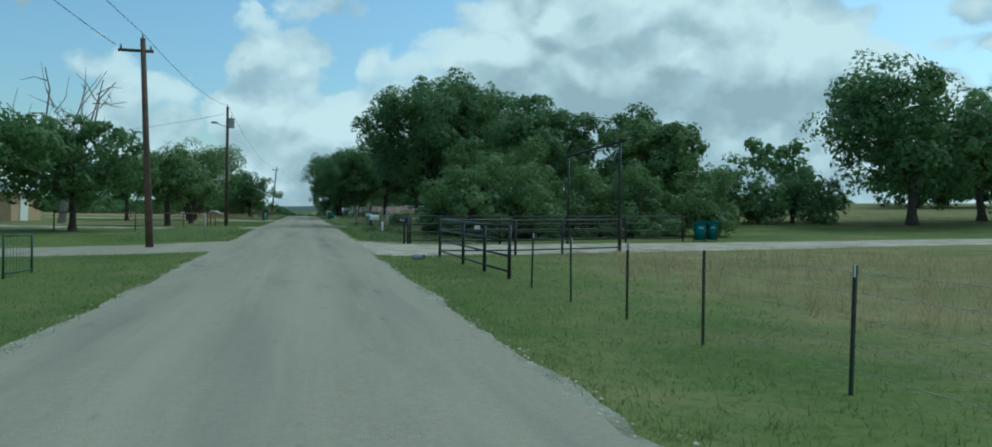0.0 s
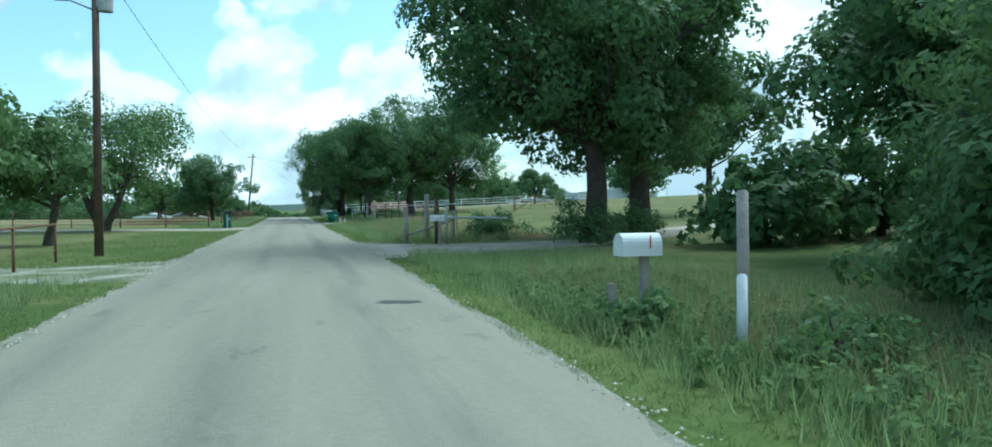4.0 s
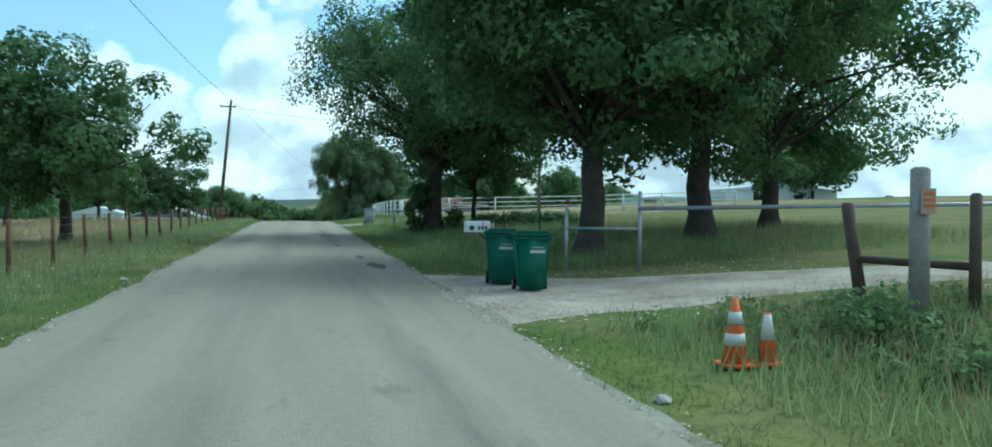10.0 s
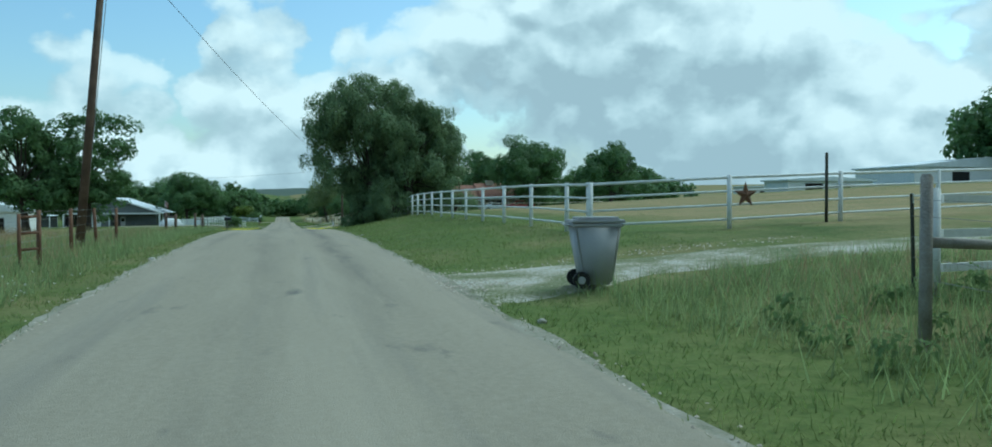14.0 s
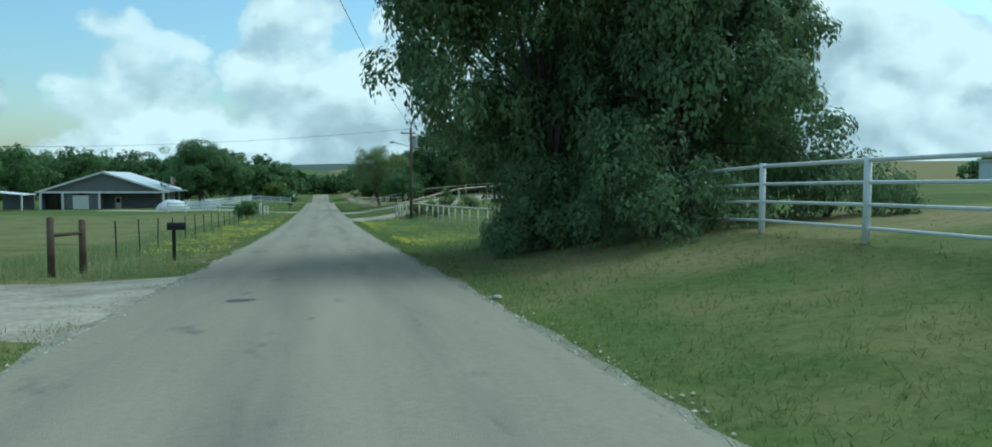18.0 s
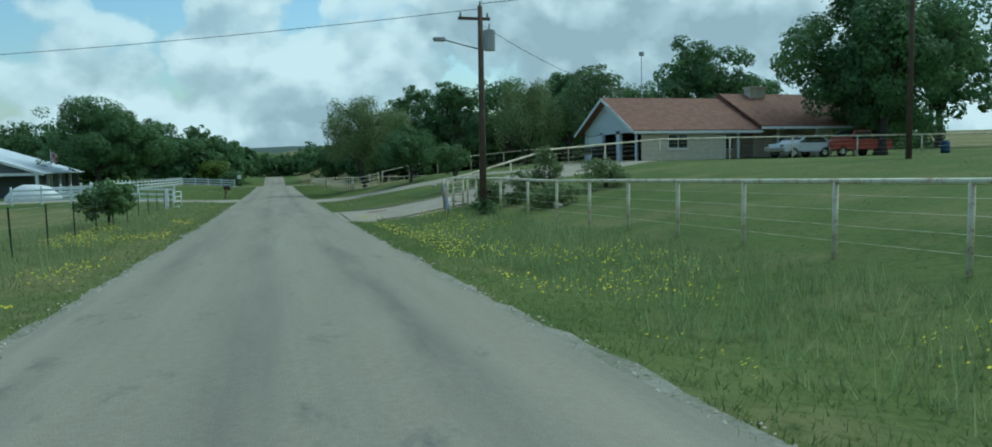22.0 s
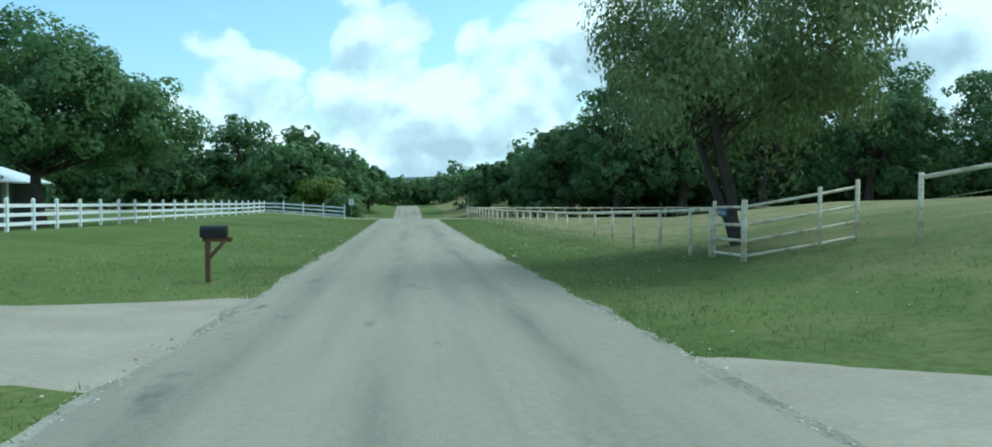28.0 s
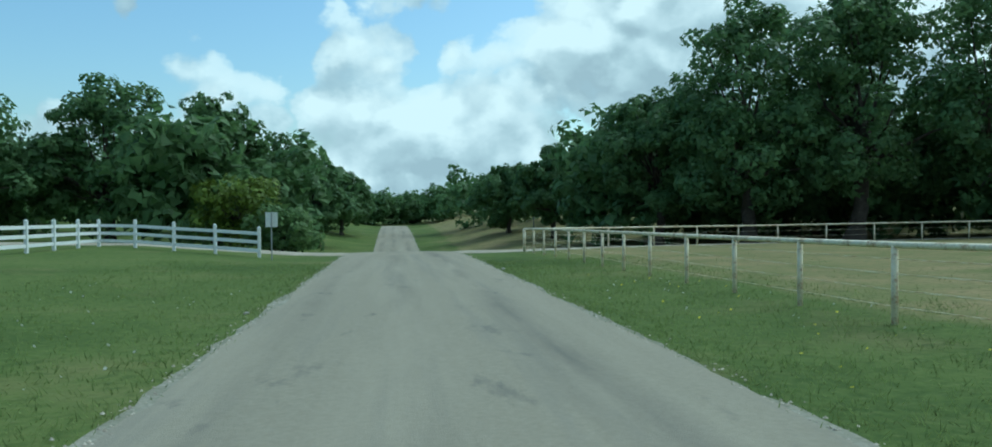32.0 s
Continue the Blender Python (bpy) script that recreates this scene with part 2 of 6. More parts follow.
M_TIP = material("white_post_tip", (0.6, 0.6, 0.56), (0.8, 0.8, 0.77), 0.7, 6)
M_WIRE = material("galvanised_wire", (0.2, 0.2, 0.2), (0.34, 0.33, 0.32), 0.5, 8, metal=0.7)
M_RUST = material("rusty_pipe", (0.09, 0.05, 0.03), (0.2, 0.11, 0.07), 0.85, 5, fine=40, bump=0.4)
M_CREAM = material("chipped_cream_paint", (0.42, 0.28, 0.16), (0.82, 0.76, 0.6), 0.7, 4, c3=(0.74, 0.66, 0.48), fine=26, bump=0.3, contrast=0.16)
M_WHITEPIPE = material("white_pipe_paint", (0.6, 0.6, 0.57), (0.82, 0.82, 0.8), 0.55, 4, fine=30, bump=0.15)
M_VINYL = material("white_vinyl", (0.74, 0.75, 0.75), (0.84, 0.85, 0.85), 0.4, 3, bump=0.05)
M_GREYPIPE = material("galvanised_pipe", (0.3, 0.31, 0.32), (0.46, 0.47, 0.48), 0.45, 5, metal=0.5, bump=0.15)
M_BINGREEN = material("green_plastic", (0.02, 0.11, 0.075), (0.032, 0.155, 0.105), 0.5, 4, bump=0.1)
M_BINTEAL = material("teal_plastic", (0.01, 0.11, 0.12), (0.015, 0.16, 0.17), 0.5, 4, bump=0.1)
M_BINGREY = material("grey_plastic", (0.36, 0.36, 0.37), (0.45, 0.45, 0.46), 0.55, 4, bump=0.1)
M_RUBBER = material("black_rubber", (0.012, 0.012, 0.012), (0.03, 0.03, 0.03), 0.8, 10)
M_LABEL = material("pale_label", (0.5, 0.52, 0.5), (0.7, 0.72, 0.7), 0.6, 20, bump=0)
M_BLACK = material("black_sheet_metal", (0.01, 0.011, 0.013), (0.022, 0.023, 0.026), 0.45, 6, bump=0.05)
M_WHITEMETAL = material("white_sheet_metal", (0.62, 0.63, 0.63), (0.8, 0.8, 0.79), 0.45, 4, bump=0.05)
M_GREYMETAL = material("grey_metal_siding", (0.13, 0.14, 0.15), (0.18, 0.19, 0.2), 0.5, 2, bump=0.05)
M_ROOFMETAL = material("pale_metal_roof", (0.6, 0.62, 0.63), (0.75, 0.77, 0.78), 0.4, 2, bump=0.05)
M_SHINGLE = material("brown_shingles", (0.16, 0.075, 0.05), (0.31, 0.16, 0.11), 0.9, 2.5, fine=30, bump=0.5)
M_CREAMWALL = material("cream_masonry", (0.5, 0.44, 0.34), (0.66, 0.6, 0.48), 0.85, 3, fine=40, bump=0.25)
M_SIDING = material("white_lap_siding", (0.55, 0.58, 0.6), (0.68, 0.71, 0.73), 0.7, 3, bump=0.1)
M_TRIM = material("white_trim", (0.66, 0.66, 0.64), (0.8, 0.8, 0.78), 0.6, 4, bump=0.05)
M_TAN = material("tan_brick", (0.36, 0.25, 0.15), (0.5, 0.37, 0.24), 0.85, 5, fine=40, bump=0.4)
# Near-black base colour with the shade inside buildings painted in.
M_SHADE = material("painted_interior_shade", (0.012, 0.012, 0.012), (0.03, 0.028, 0.026), 0.9, 2, bump=0)
M_GLASS = material("dark_glass", (0.015, 0.018, 0.02), (0.03, 0.034, 0.036), 0.06, 3, spec=0.6, bump=0)
M_REDPAINT = material("red_car_paint", (0.3, 0.03, 0.02), (0.42, 0.05, 0.035), 0.3, 3, spec=0.5, bump=0)
M_WHITEPAINT = material("white_car_paint", (0.6, 0.62, 0.64), (0.72, 0.73, 0.74), 0.3, 3, spec=0.5, bump=0)
M_DARKPAINT = material("dark_car_paint", (0.012, 0.014, 0.018), (0.03, 0.032, 0.036), 0.3, 3, spec=0.5, bump=0)
M_LAMP = material("lamp_lens", (0.4, 0.08, 0.06), (0.5, 0.1, 0.08), 0.3, 5, bump=0)
M_CHROME = material("chrome", (0.5, 0.5, 0.5), (0.6, 0.6, 0.6), 0.2, 5, metal=1.0, bump=0)
M_ORANGE = material("orange_rubber", (0.62, 0.13, 0.03), (0.75, 0.2, 0.06), 0.6, 8, bump=0.1)
M_FADED = material("faded_orange_sheet", (0.5, 0.33, 0.24), (0.6, 0.42, 0.32), 0.7, 8, bump=0.05)
M_BLUE = material("blue_plastic", (0.02, 0.06, 0.14), (0.03, 0.09, 0.2), 0.5, 5, bump=0.05)
M_PINK = material("faded_striped_paint", (0.5, 0.2, 0.16), (0.62, 0.55, 0.52), 0.7, 14, fine=60, bump=0.1, contrast=0.1)
M_CERAMIC = material("grey_steel_can", (0.3, 0.31, 0.31), (0.42, 0.43, 0.43), 0.5, 5, bump=0.05)
M_CONCRETE = material("driveway_concrete", (0.27, 0.23, 0.17), (0.41, 0.355, 0.27), 0.9, 0.7, fine=14, bump=0.3, coords="World")
M_GRAVEL = material("pale_gravel", (0.21, 0.175, 0.125), (0.5, 0.445, 0.36), 0.95, 0.9, c3=(0.37, 0.32, 0.25), fine=8, bump=1.0, coords="World", contrast=0.2)
M_GRASSYGRAVEL = material("grassy_gravel", (0.1, 0.13, 0.045), (0.46, 0.43, 0.37), 0.95, 0.9, c3=(0.2, 0.2, 0.11), fine=18, bump=1.0, coords="World", contrast=0.14)
M_STONE = material("limestone", (0.3, 0.28, 0.24), (0.5, 0.47, 0.42), 0.9, 3, fine=30, bump=0.6)
M_LEAF = material("oak_leaves", (0.085, 0.16, 0.06), (0.175, 0.265, 0.1), 0.6, 0.5, fine=3, bump=0, island=0.25, transl=0.48, spec=0.35)
M_LEAF2 = material("elm_leaves", (0.1, 0.175, 0.06), (0.195, 0.28, 0.1), 0.6, 0.5, fine=3, bump=0, island=0.25, transl=0.45, spec=0.35)
M_LEAF3 = material("willow_leaves", (0.14, 0.19, 0.07), (0.26, 0.31, 0.13), 0.6, 0.6, fine=5, bump=0, island=0.3, transl=0.45, spec=0.35)
M_LEAFY = material("yellow_green_leaves", (0.1, 0.15, 0.02), (0.2, 0.26, 0.04), 0.6, 0.6, fine=5, bump=0, island=0.3, transl=0.25, spec=0.3)
M_CEDAR = material("cedar_foliage", (0.12, 0.185, 0.085), (0.23, 0.305, 0.14), 0.65, 0.5, fine=3, bump=0, island=0.25, transl=0.42, spec=0.3)
M_GRASS = material("green_grass", (0.13, 0.175, 0.05), (0.22, 0.255, 0.09), 0.8, 0.3, fine=2.0, bump=0, island=0.4, transl=0.3, coords="World", spec=0.1)
M_VERGE = material("verge_grass", (0.13, 0.19, 0.055), (0.26, 0.3, 0.11), 0.8, 0.5, fine=3.0, bump=0, island=0.35, transl=0.5, coords="World", spec=0.1)
M_TALL = material("tall_grass", (0.19, 0.27, 0.1), (0.36, 0.4, 0.2), 0.75, 0.35, fine=2.0, bump=0, island=0.4, transl=0.5, coords="World", spec=0.15)
M_DRY = material("dry_grass", (0.26, 0.2, 0.11), (0.42, 0.34, 0.2), 0.8, 0.3, fine=2.0, bump=0, island=0.3, transl=0.5, coords="World", spec=0.15)
M_WEED = material("weed_leaves", (0.13, 0.2, 0.07), (0.24, 0.31, 0.13), 0.75, 0.6, fine=5, bump=0, island=0.3, transl=0.5, spec=0.15)
M_FLOWER = material("yellow_flower", (0.8, 0.68, 0.05), (0.88, 0.8, 0.16), 0.6, 3, bump=0, island=0.12, transl=0.55)
M_WHITEFLOWER = material("white_flower", (0.6, 0.6, 0.52), (0.75, 0.75, 0.68), 0.6, 3, bump=0, island=0.15, transl=0.4)


# ---- building blocks ----
def thing(name, x, y, label, category, group="", kind="", z=None, turn=0.0):
    """An empty at the base of a thing, on the ground."""
    ob = new(name)
    ob.empty_display_size = 0.2
    ob.matrix_world = pose(x, y, ground_z(x, y) if z is None else z, 0, 0, turn)
    return tagged(ob, label, category, group, kind)


def mesh_of(name, bm, mat, smooth=False):
    me = bpy.data.meshes.new(name)
    bm.to_mesh(me)
    bm.free()
    me.materials.append(mat)
    if smooth:
        for p in me.polygons:
            p.use_smooth = True
    return me


def part(name, bm, mat, parent, label="", smooth=False):
    ob = new(name, bm if isinstance(bm, bpy.types.Mesh) else mesh_of(name, bm, mat, smooth))
    ob.parent = parent
    return tagged(ob, label)


def bx(w, d, h, x=0, y=0, z=0, turn=0.0, bev=0.0, bm=None, tilt=0.0, lean=0.0):
    """A box centred at x, y with its foot at z; turned about z, tilted about x, leaned about y."""
    b = bm or bmesh.new()
    m = pose(x, y, z + h / 2, tilt, lean, turn) @ Matrix.Diagonal((w, d, h, 1))
    r = bmesh.ops.create_cube(b, size=1, matrix=m)
    if bev:
        es = {e for v in r["verts"] for e in v.link_edges}
        bmesh.ops.bevel(b, geom=list(es), offset=bev, segments=2, affect="EDGES")
    return b


def tube(p, q, r1, r2=None, n=8, bm=None, caps=True):
    b = bm or bmesh.new()
    p, q = Vector(p), Vector(q)
    v = q - p
    m = Matrix.Translation((p + q) / 2) @ v.to_track_quat("Z", "Y").to_matrix().to_4x4()
    bmesh.ops.create_cone(b, cap_ends=caps, segments=n, radius1=r1, radius2=r1 if r2 is None else r2, depth=v.length, matrix=m)
    return b


def prism(outline, depth, m=None, bm=None):
    """An outline in the xz plane, pushed along y by depth."""
    b = bm or bmesh.new()
    m = m or Matrix()
    a = [b.verts.new(m @ Vector((x, 0, z))) for x, z in outline]
    c = [b.verts.new(m @ Vector((x, depth, z))) for x, z in outline]
    b.faces.new(a)
    b.faces.new(c[::-1])
    for i in range(len(a)):
        b.faces.new((a[i - 1], c[i - 1], c[i], a[i]))
    bmesh.ops.recalc_face_normals(b, faces=b.faces)
    return b


def raw_mesh(name, verts, faces, mat, n):
    """A mesh from arrays: faces all of n corners."""
    me = bpy.data.meshes.new(name)
    verts, faces = np.asarray(verts, np.float32), np.asarray(faces, np.int32)
    me.vertices.add(len(verts))
    me.vertices.foreach_set("co", verts.ravel())
    me.loops.add(len(faces) * n)
    me.loops.foreach_set("vertex_index", faces.ravel())
    me.polygons.add(len(faces))
    me.polygons.foreach_set("loop_start", np.arange(len(faces), dtype=np.int32) * n)
    me.polygons.foreach_set("loop_total", np.full(len(faces), n, np.int32))
    me.update(calc_edges=True)
    me.materials.append(mat)
    return me


def sweep(pts, r, n=8):
    """One connected tube through the points."""
    bm = bmesh.new()
    pts = [Vector(p) for p in pts]
    rings = []
    for i, p in enumerate(pts):
        d = (pts[min(i + 1, len(pts) - 1)] - pts[max(i - 1, 0)]).normalized()
        u = d.cross(Vector((0, 0, 1)))
        u = u.normalized() if u.length > 1e-4 else Vector((1, 0, 0))
        w = u.cross(d)
        rings.append([bm.verts.new(p + (u * math.cos(k * 2 * math.pi / n) + w * math.sin(k * 2 * math.pi / n)) * r) for k in range(n)])
    for a, b in zip(rings, rings[1:]):
        for k in range(n):
            bm.faces.new((a[k - 1], a[k], b[k], b[k - 1]))
    bm.faces.new(rings[0])
    bm.faces.new(rings[-1][::-1])
    bmesh.ops.recalc_face_normals(bm, faces=bm.faces)
    return bm


# ---- ground, road and drives ----
def grid_mesh(name, xs, ys, height, mat, smooth=True):
    nx, ny = len(xs), len(ys)
    v = [(x, y, height(x, y)) for y in ys for x in xs]
    i = np.arange((nx - 1) * (ny - 1))
    a = i // (nx - 1) * nx + i % (nx - 1)
    me = raw_mesh(name, v, np.stack([a, a + 1, a + nx + 1, a + nx], 1), mat, 4)
    me.polygons.foreach_set("use_smooth", np.full(len(me.polygons), smooth))
    return me


def ground_material():
    m = material("meadow", (0.045, 0.075, 0.018), (0.165, 0.185, 0.06), 0.95, 0.16, c3=(0.108, 0.145, 0.038), fine=7, bump=1.0, coords="World", spec=0.1)
    n, l = m.node_tree.nodes, m.node_tree.links
    b = n["Principled BSDF"]
    old = b.inputs["Base Color"].links[0].from_socket
    at = n.new("ShaderNodeAttribute")
    at.attribute_name = "dryness"
    pos = n.new("ShaderNodeNewGeometry")
    ns = n.new("ShaderNodeTexNoise")
    ns.inputs["Scale"].default_value, ns.inputs["Detail"].default_value = 0.45, 6
    l.new(pos.outputs["Position"], ns.inputs["Vector"])
    k = n.new("ShaderNodeMath")
    k.operation, k.use_clamp = "MULTIPLY_ADD", True
    l.new(ns.outputs["Fac"], k.inputs[0])
    k.inputs[1].default_value = 1.6
    sub = n.new("ShaderNodeMath")
    sub.operation = "MULTIPLY_ADD"
    l.new(at.outputs["Fac"], sub.inputs[0])
    sub.inputs[1].default_value, sub.inputs[2].default_value = 1.5, -1.05
    l.new(sub.outputs[0], k.inputs[2])
    tan = n.new("ShaderNodeMixRGB")
    tan.inputs[2].default_value = (0.3, 0.23, 0.12, 1)
    l.new(k.outputs[0], tan.inputs[0])
    l.new(old, tan.inputs[1])
    # Tufts and thatch, in two finer sizes.
    col = tan.outputs[0]
    for scale, low, gain, colour in ((4.5, 0.5, 3.6, (0.05, 0.08, 0.018)), (7.5, 0.56, 4.0, (0.17, 0.19, 0.07)), (30, 0.5, 2.6, (0.06, 0.085, 0.022)), (24, 0.58, 3.0, (0.185, 0.21, 0.075)), (1.1, 0.6, 3.0, (0.15, 0.175, 0.06))):
        t = n.new("ShaderNodeTexNoise")
        t.inputs["Scale"].default_value, t.inputs["Detail"].default_value, t.inputs["Roughness"].default_value = scale, 6, 0.65
        l.new(pos.outputs["Position"], t.inputs["Vector"])
        f = n.new("ShaderNodeMath")
        f.operation = "SUBTRACT"
        f.inputs[1].default_value = low
        l.new(t.outputs["Fac"], f.inputs[0])
        g = n.new("ShaderNodeMath")
        g.operation, g.use_clamp = "MULTIPLY", True
        g.inputs[1].default_value = gain
        l.new(f.outputs[0], g.inputs[0])
        mx = n.new("ShaderNodeMixRGB")
        mx.inputs[2].default_value = (*colour, 1)
        l.new(g.outputs[0], mx.inputs[0])
        l.new(col, mx.inputs[1])
        col = mx.outputs[0]
    l.new(col, b.inputs["Base Color"])
    return m


def dryness(x, y):
    """How much dry grass stands among the green: 0 lush, 1 straw."""
    d = 0.22
    if abs(x) > 12:
        y += 26 * noise.noise((x * 0.02, y * 0.012, 7)) + 9 * noise.noise((x * 0.08, y * 0.05, 2))
    if x > 3:
        if 56 < y < 165:
            d = 0.2 if x < 5.5 else 0.34 + 0.14 * min(1, max(0, (x - 9) / 30))
        if 165 <= y < 205 and x > 12:
            d = 0.75
        if 205 <= y < 300:
            d = 0.2
        if y >= 300:
            d = 0.12 if x < 7.4 else 0.6 if y > 316 else 0.4
        if 197 < y < 213 and 4 < x < 13:
            d = 0.62
        if y < 30 and x > 9:
            d = 0.5
    if x < -3:
        if 118 < y < 190:
            d = 0.75 if x < -6 else 0.4
        if 190 <= y < 290:
            d = 0.42
        if y >= 290:
            d = 0.1
        if y < 118:
            d = 0.18 if x > -30 else 0.35
            if y > 60 and x < -8:
                d = 0.4
    return d


def spaced(stops):
    out = []
    for (a, step), (b, _) in zip(stops, stops[1:]):
        out += list(np.arange(a, b - step * 0.4, step))
    return out + [stops[-1][0]]


half = spaced([(2.7, 0.65), (14, 1.5), (26, 4), (60, 12), (120, 40), (400, 150), (1000, 500), (3000, 1)])
gx = [-v for v in half[::-1]] + [-1.3, 0, 1.3] + half
gy = spaced([(-80, 8), (-8, 1.0), (410, 4), (520, 15), (760, 60), (1300, 300), (3400, 1)])
M_GROUND = ground_material()
ground_me = grid_mesh("ground", gx, gy, ground_z, M_GROUND)
attr = ground_me.attributes.new("dryness", "FLOAT", "POINT")
attr.data.foreach_set("value", np.array([sum(dryness(x + a, y + b) for a, b in ((0, 0), (1.5, 0), (-1.5, 0), (0, 4), (0, -4))) / 5 for y in gy for x in gx], np.float32))
tagged(new("ground", ground_me), "green roadside grass and pasture with straw-coloured patches", "ground", kind="structure")


def road_material():
    m = material("chip_seal", (0.26, 0.23, 0.172), (0.335, 0.298, 0.23), 0.92, 14, fine=70, bump=0.45, coords="World", spec=0.2)
    n, l = m.node_tree.nodes, m.node_tree.links
    b = n["Principled BSDF"]
    col = b.inputs["Base Color"].links[0].from_socket
    pos = n.new("ShaderNodeNewGeometry").outputs["Position"]
    sp = n.new("ShaderNodeSeparateXYZ")
    l.new(pos, sp.inputs[0])

    def calc(op, a, c=0.0, clamp=False):
        k = n.new("ShaderNodeMath")
        k.operation, k.use_clamp = op, clamp
        for i, v in enumerate((a, c)):
            if isinstance(v, (int, float)):
                k.inputs[i].default_value = v
            else:
                l.new(v, k.inputs[i])
        return k.outputs[0]

    def drawn(scale, along, detail=5, shift=0.0):
        """Noise drawn out along the road."""
        s = n.new("ShaderNodeVectorMath")
        s.operation = "MULTIPLY_ADD"
        s.inputs[1].default_value, s.inputs[2].default_value = (1.0, along, 1.0), (shift, shift, shift)
        l.new(pos, s.inputs[0])
        t = n.new("ShaderNodeTexNoise")
        t.inputs["Scale"].default_value, t.inputs["Detail"].default_value, t.inputs["Roughness"].default_value = scale, detail, 0.62
        l.new(s.outputs[0], t.inputs["Vector"])
        return t.outputs["Fac"]

    def over(fac, colour):
        nonlocal col
        mx = n.new("ShaderNodeMixRGB")
        mx.inputs[2].default_value = (*colour, 1)
        l.new(fac, mx.inputs[0])
        l.new(col, mx.inputs[1])
        col = mx.outputs[0]

    # Pale dusty sweeps and brownish ones, drawn out along the road.
    over(calc("MULTIPLY", calc("SUBTRACT", drawn(0.9, 0.07, 6), 0.45), 2.6, True), (0.37, 0.328, 0.252))
    over(calc("MULTIPLY", calc("SUBTRACT", drawn(1.3, 0.05, 6, 9.0), 0.53), 3.2, True), (0.22, 0.205, 0.175))
    # Tyre-polished bands along the lanes, wandering and broken.
    x = calc("ADD", sp.outputs[0], calc("MULTIPLY", calc("SUBTRACT", drawn(0.12, 1.0), 0.5), 0.8))
    total = None
    for centre, wide, deep in ((1.4, 0.5, 1.0), (-0.42, 0.55, 0.62), (-2.05, 0.5, 0.6)):
        band = calc("MULTIPLY", calc("SUBTRACT", 1.0, calc("DIVIDE", calc("ABSOLUTE", calc("SUBTRACT", x, centre)), wide), True), deep)
        total = band if total is None else calc("ADD", total, band)
    gate = calc("MULTIPLY", calc("SUBTRACT", drawn(0.8, 0.12, 7, 4.0), 0.4), 4.5, True)
    over(calc("MULTIPLY", calc("MULTIPLY", total, gate), 0.68, True), (0.12, 0.113, 0.1))
    # Bleed spots and blotches.
    over(calc("MULTIPLY", calc("SUBTRACT", drawn(1.6, 0.4, 6, 2.0), 0.62), 6.0, True), (0.13, 0.125, 0.115))
    # Single chips, dark and light.
    over(calc("MULTIPLY", calc("SUBTRACT", drawn(26, 1.0, 3, 1.0), 0.57), 1.4, True), (0.2, 0.185, 0.16))
    over(calc("MULTIPLY", calc("SUBTRACT", drawn(34, 1.0, 3, 6.0), 0.6), 1.4, True), (0.47, 0.44, 0.38))
    l.new(col, b.inputs["Base Color"])
    return m


M_ROAD = road_material()
M_TAR = material("tar_patch", (0.07, 0.07, 0.068), (0.13, 0.13, 0.125), 0.85, 3, fine=50, bump=0.5, coords="World")
HALF = 2.76
M_SHOULDER = material("dusty_shoulder", (0.16, 0.16, 0.1), (0.36, 0.33, 0.27), 0.95, 1.5, fine=16, bump=1.0, coords="World", contrast=0.2)


def ragged(y, side, seed=0.0):
    return 0.16 * noise.noise((y * 0.35, side * 7.1 + seed, 0)) + 0.1 * noise.noise((y * 1.7, side * 3.3 + seed, 4))


def strip(name, ys, left, right, height, mat, cuts):
    v, nx = [], cuts + 1
    for y in ys:
        a, b = left(y), right(y)
        v += [(a + (b - a) * i / cuts, y, height(a + (b - a) * i / cuts, y)) for i in range(nx)]
    i = np.arange((nx - 1) * (len(ys) - 1))
    a = i // (nx - 1) * nx + i % (nx - 1)
    me = raw_mesh(name, v, np.stack([a, a + 1, a + nx + 1, a + nx], 1), mat, 4)
    me.polygons.foreach_set("use_smooth", np.full(len(me.polygons), True))
    return me


ry = spaced([(-80, 2), (-8, 0.5), (420, 2), (515, 1)])
tagged(new("road", strip("road", ry, lambda y: -HALF + ragged(y, -1), lambda y: HALF + ragged(y, 1), lambda x, y: road_z(y) + 0.045 - 0.006 * x * x, M_ROAD, 8)),
       "pale grey chip-seal country road with darker wheel tracks", "road", kind="structure")
for side in (-1, 1):
    tagged(new("road_edge", strip("road_edge", ry[36:], lambda y: side * (HALF - 0.3), lambda y: side * (HALF + 0.12) + 1.2 * ragged(y, side, 2.0),
                                  lambda x, y: max(ground_z(x, y), ground_z(side * 2.7, y)) + 0.018, M_SHOULDER, 3)),
           "crumbled pale gravel along the edge of the road", "road edge", kind="structure")


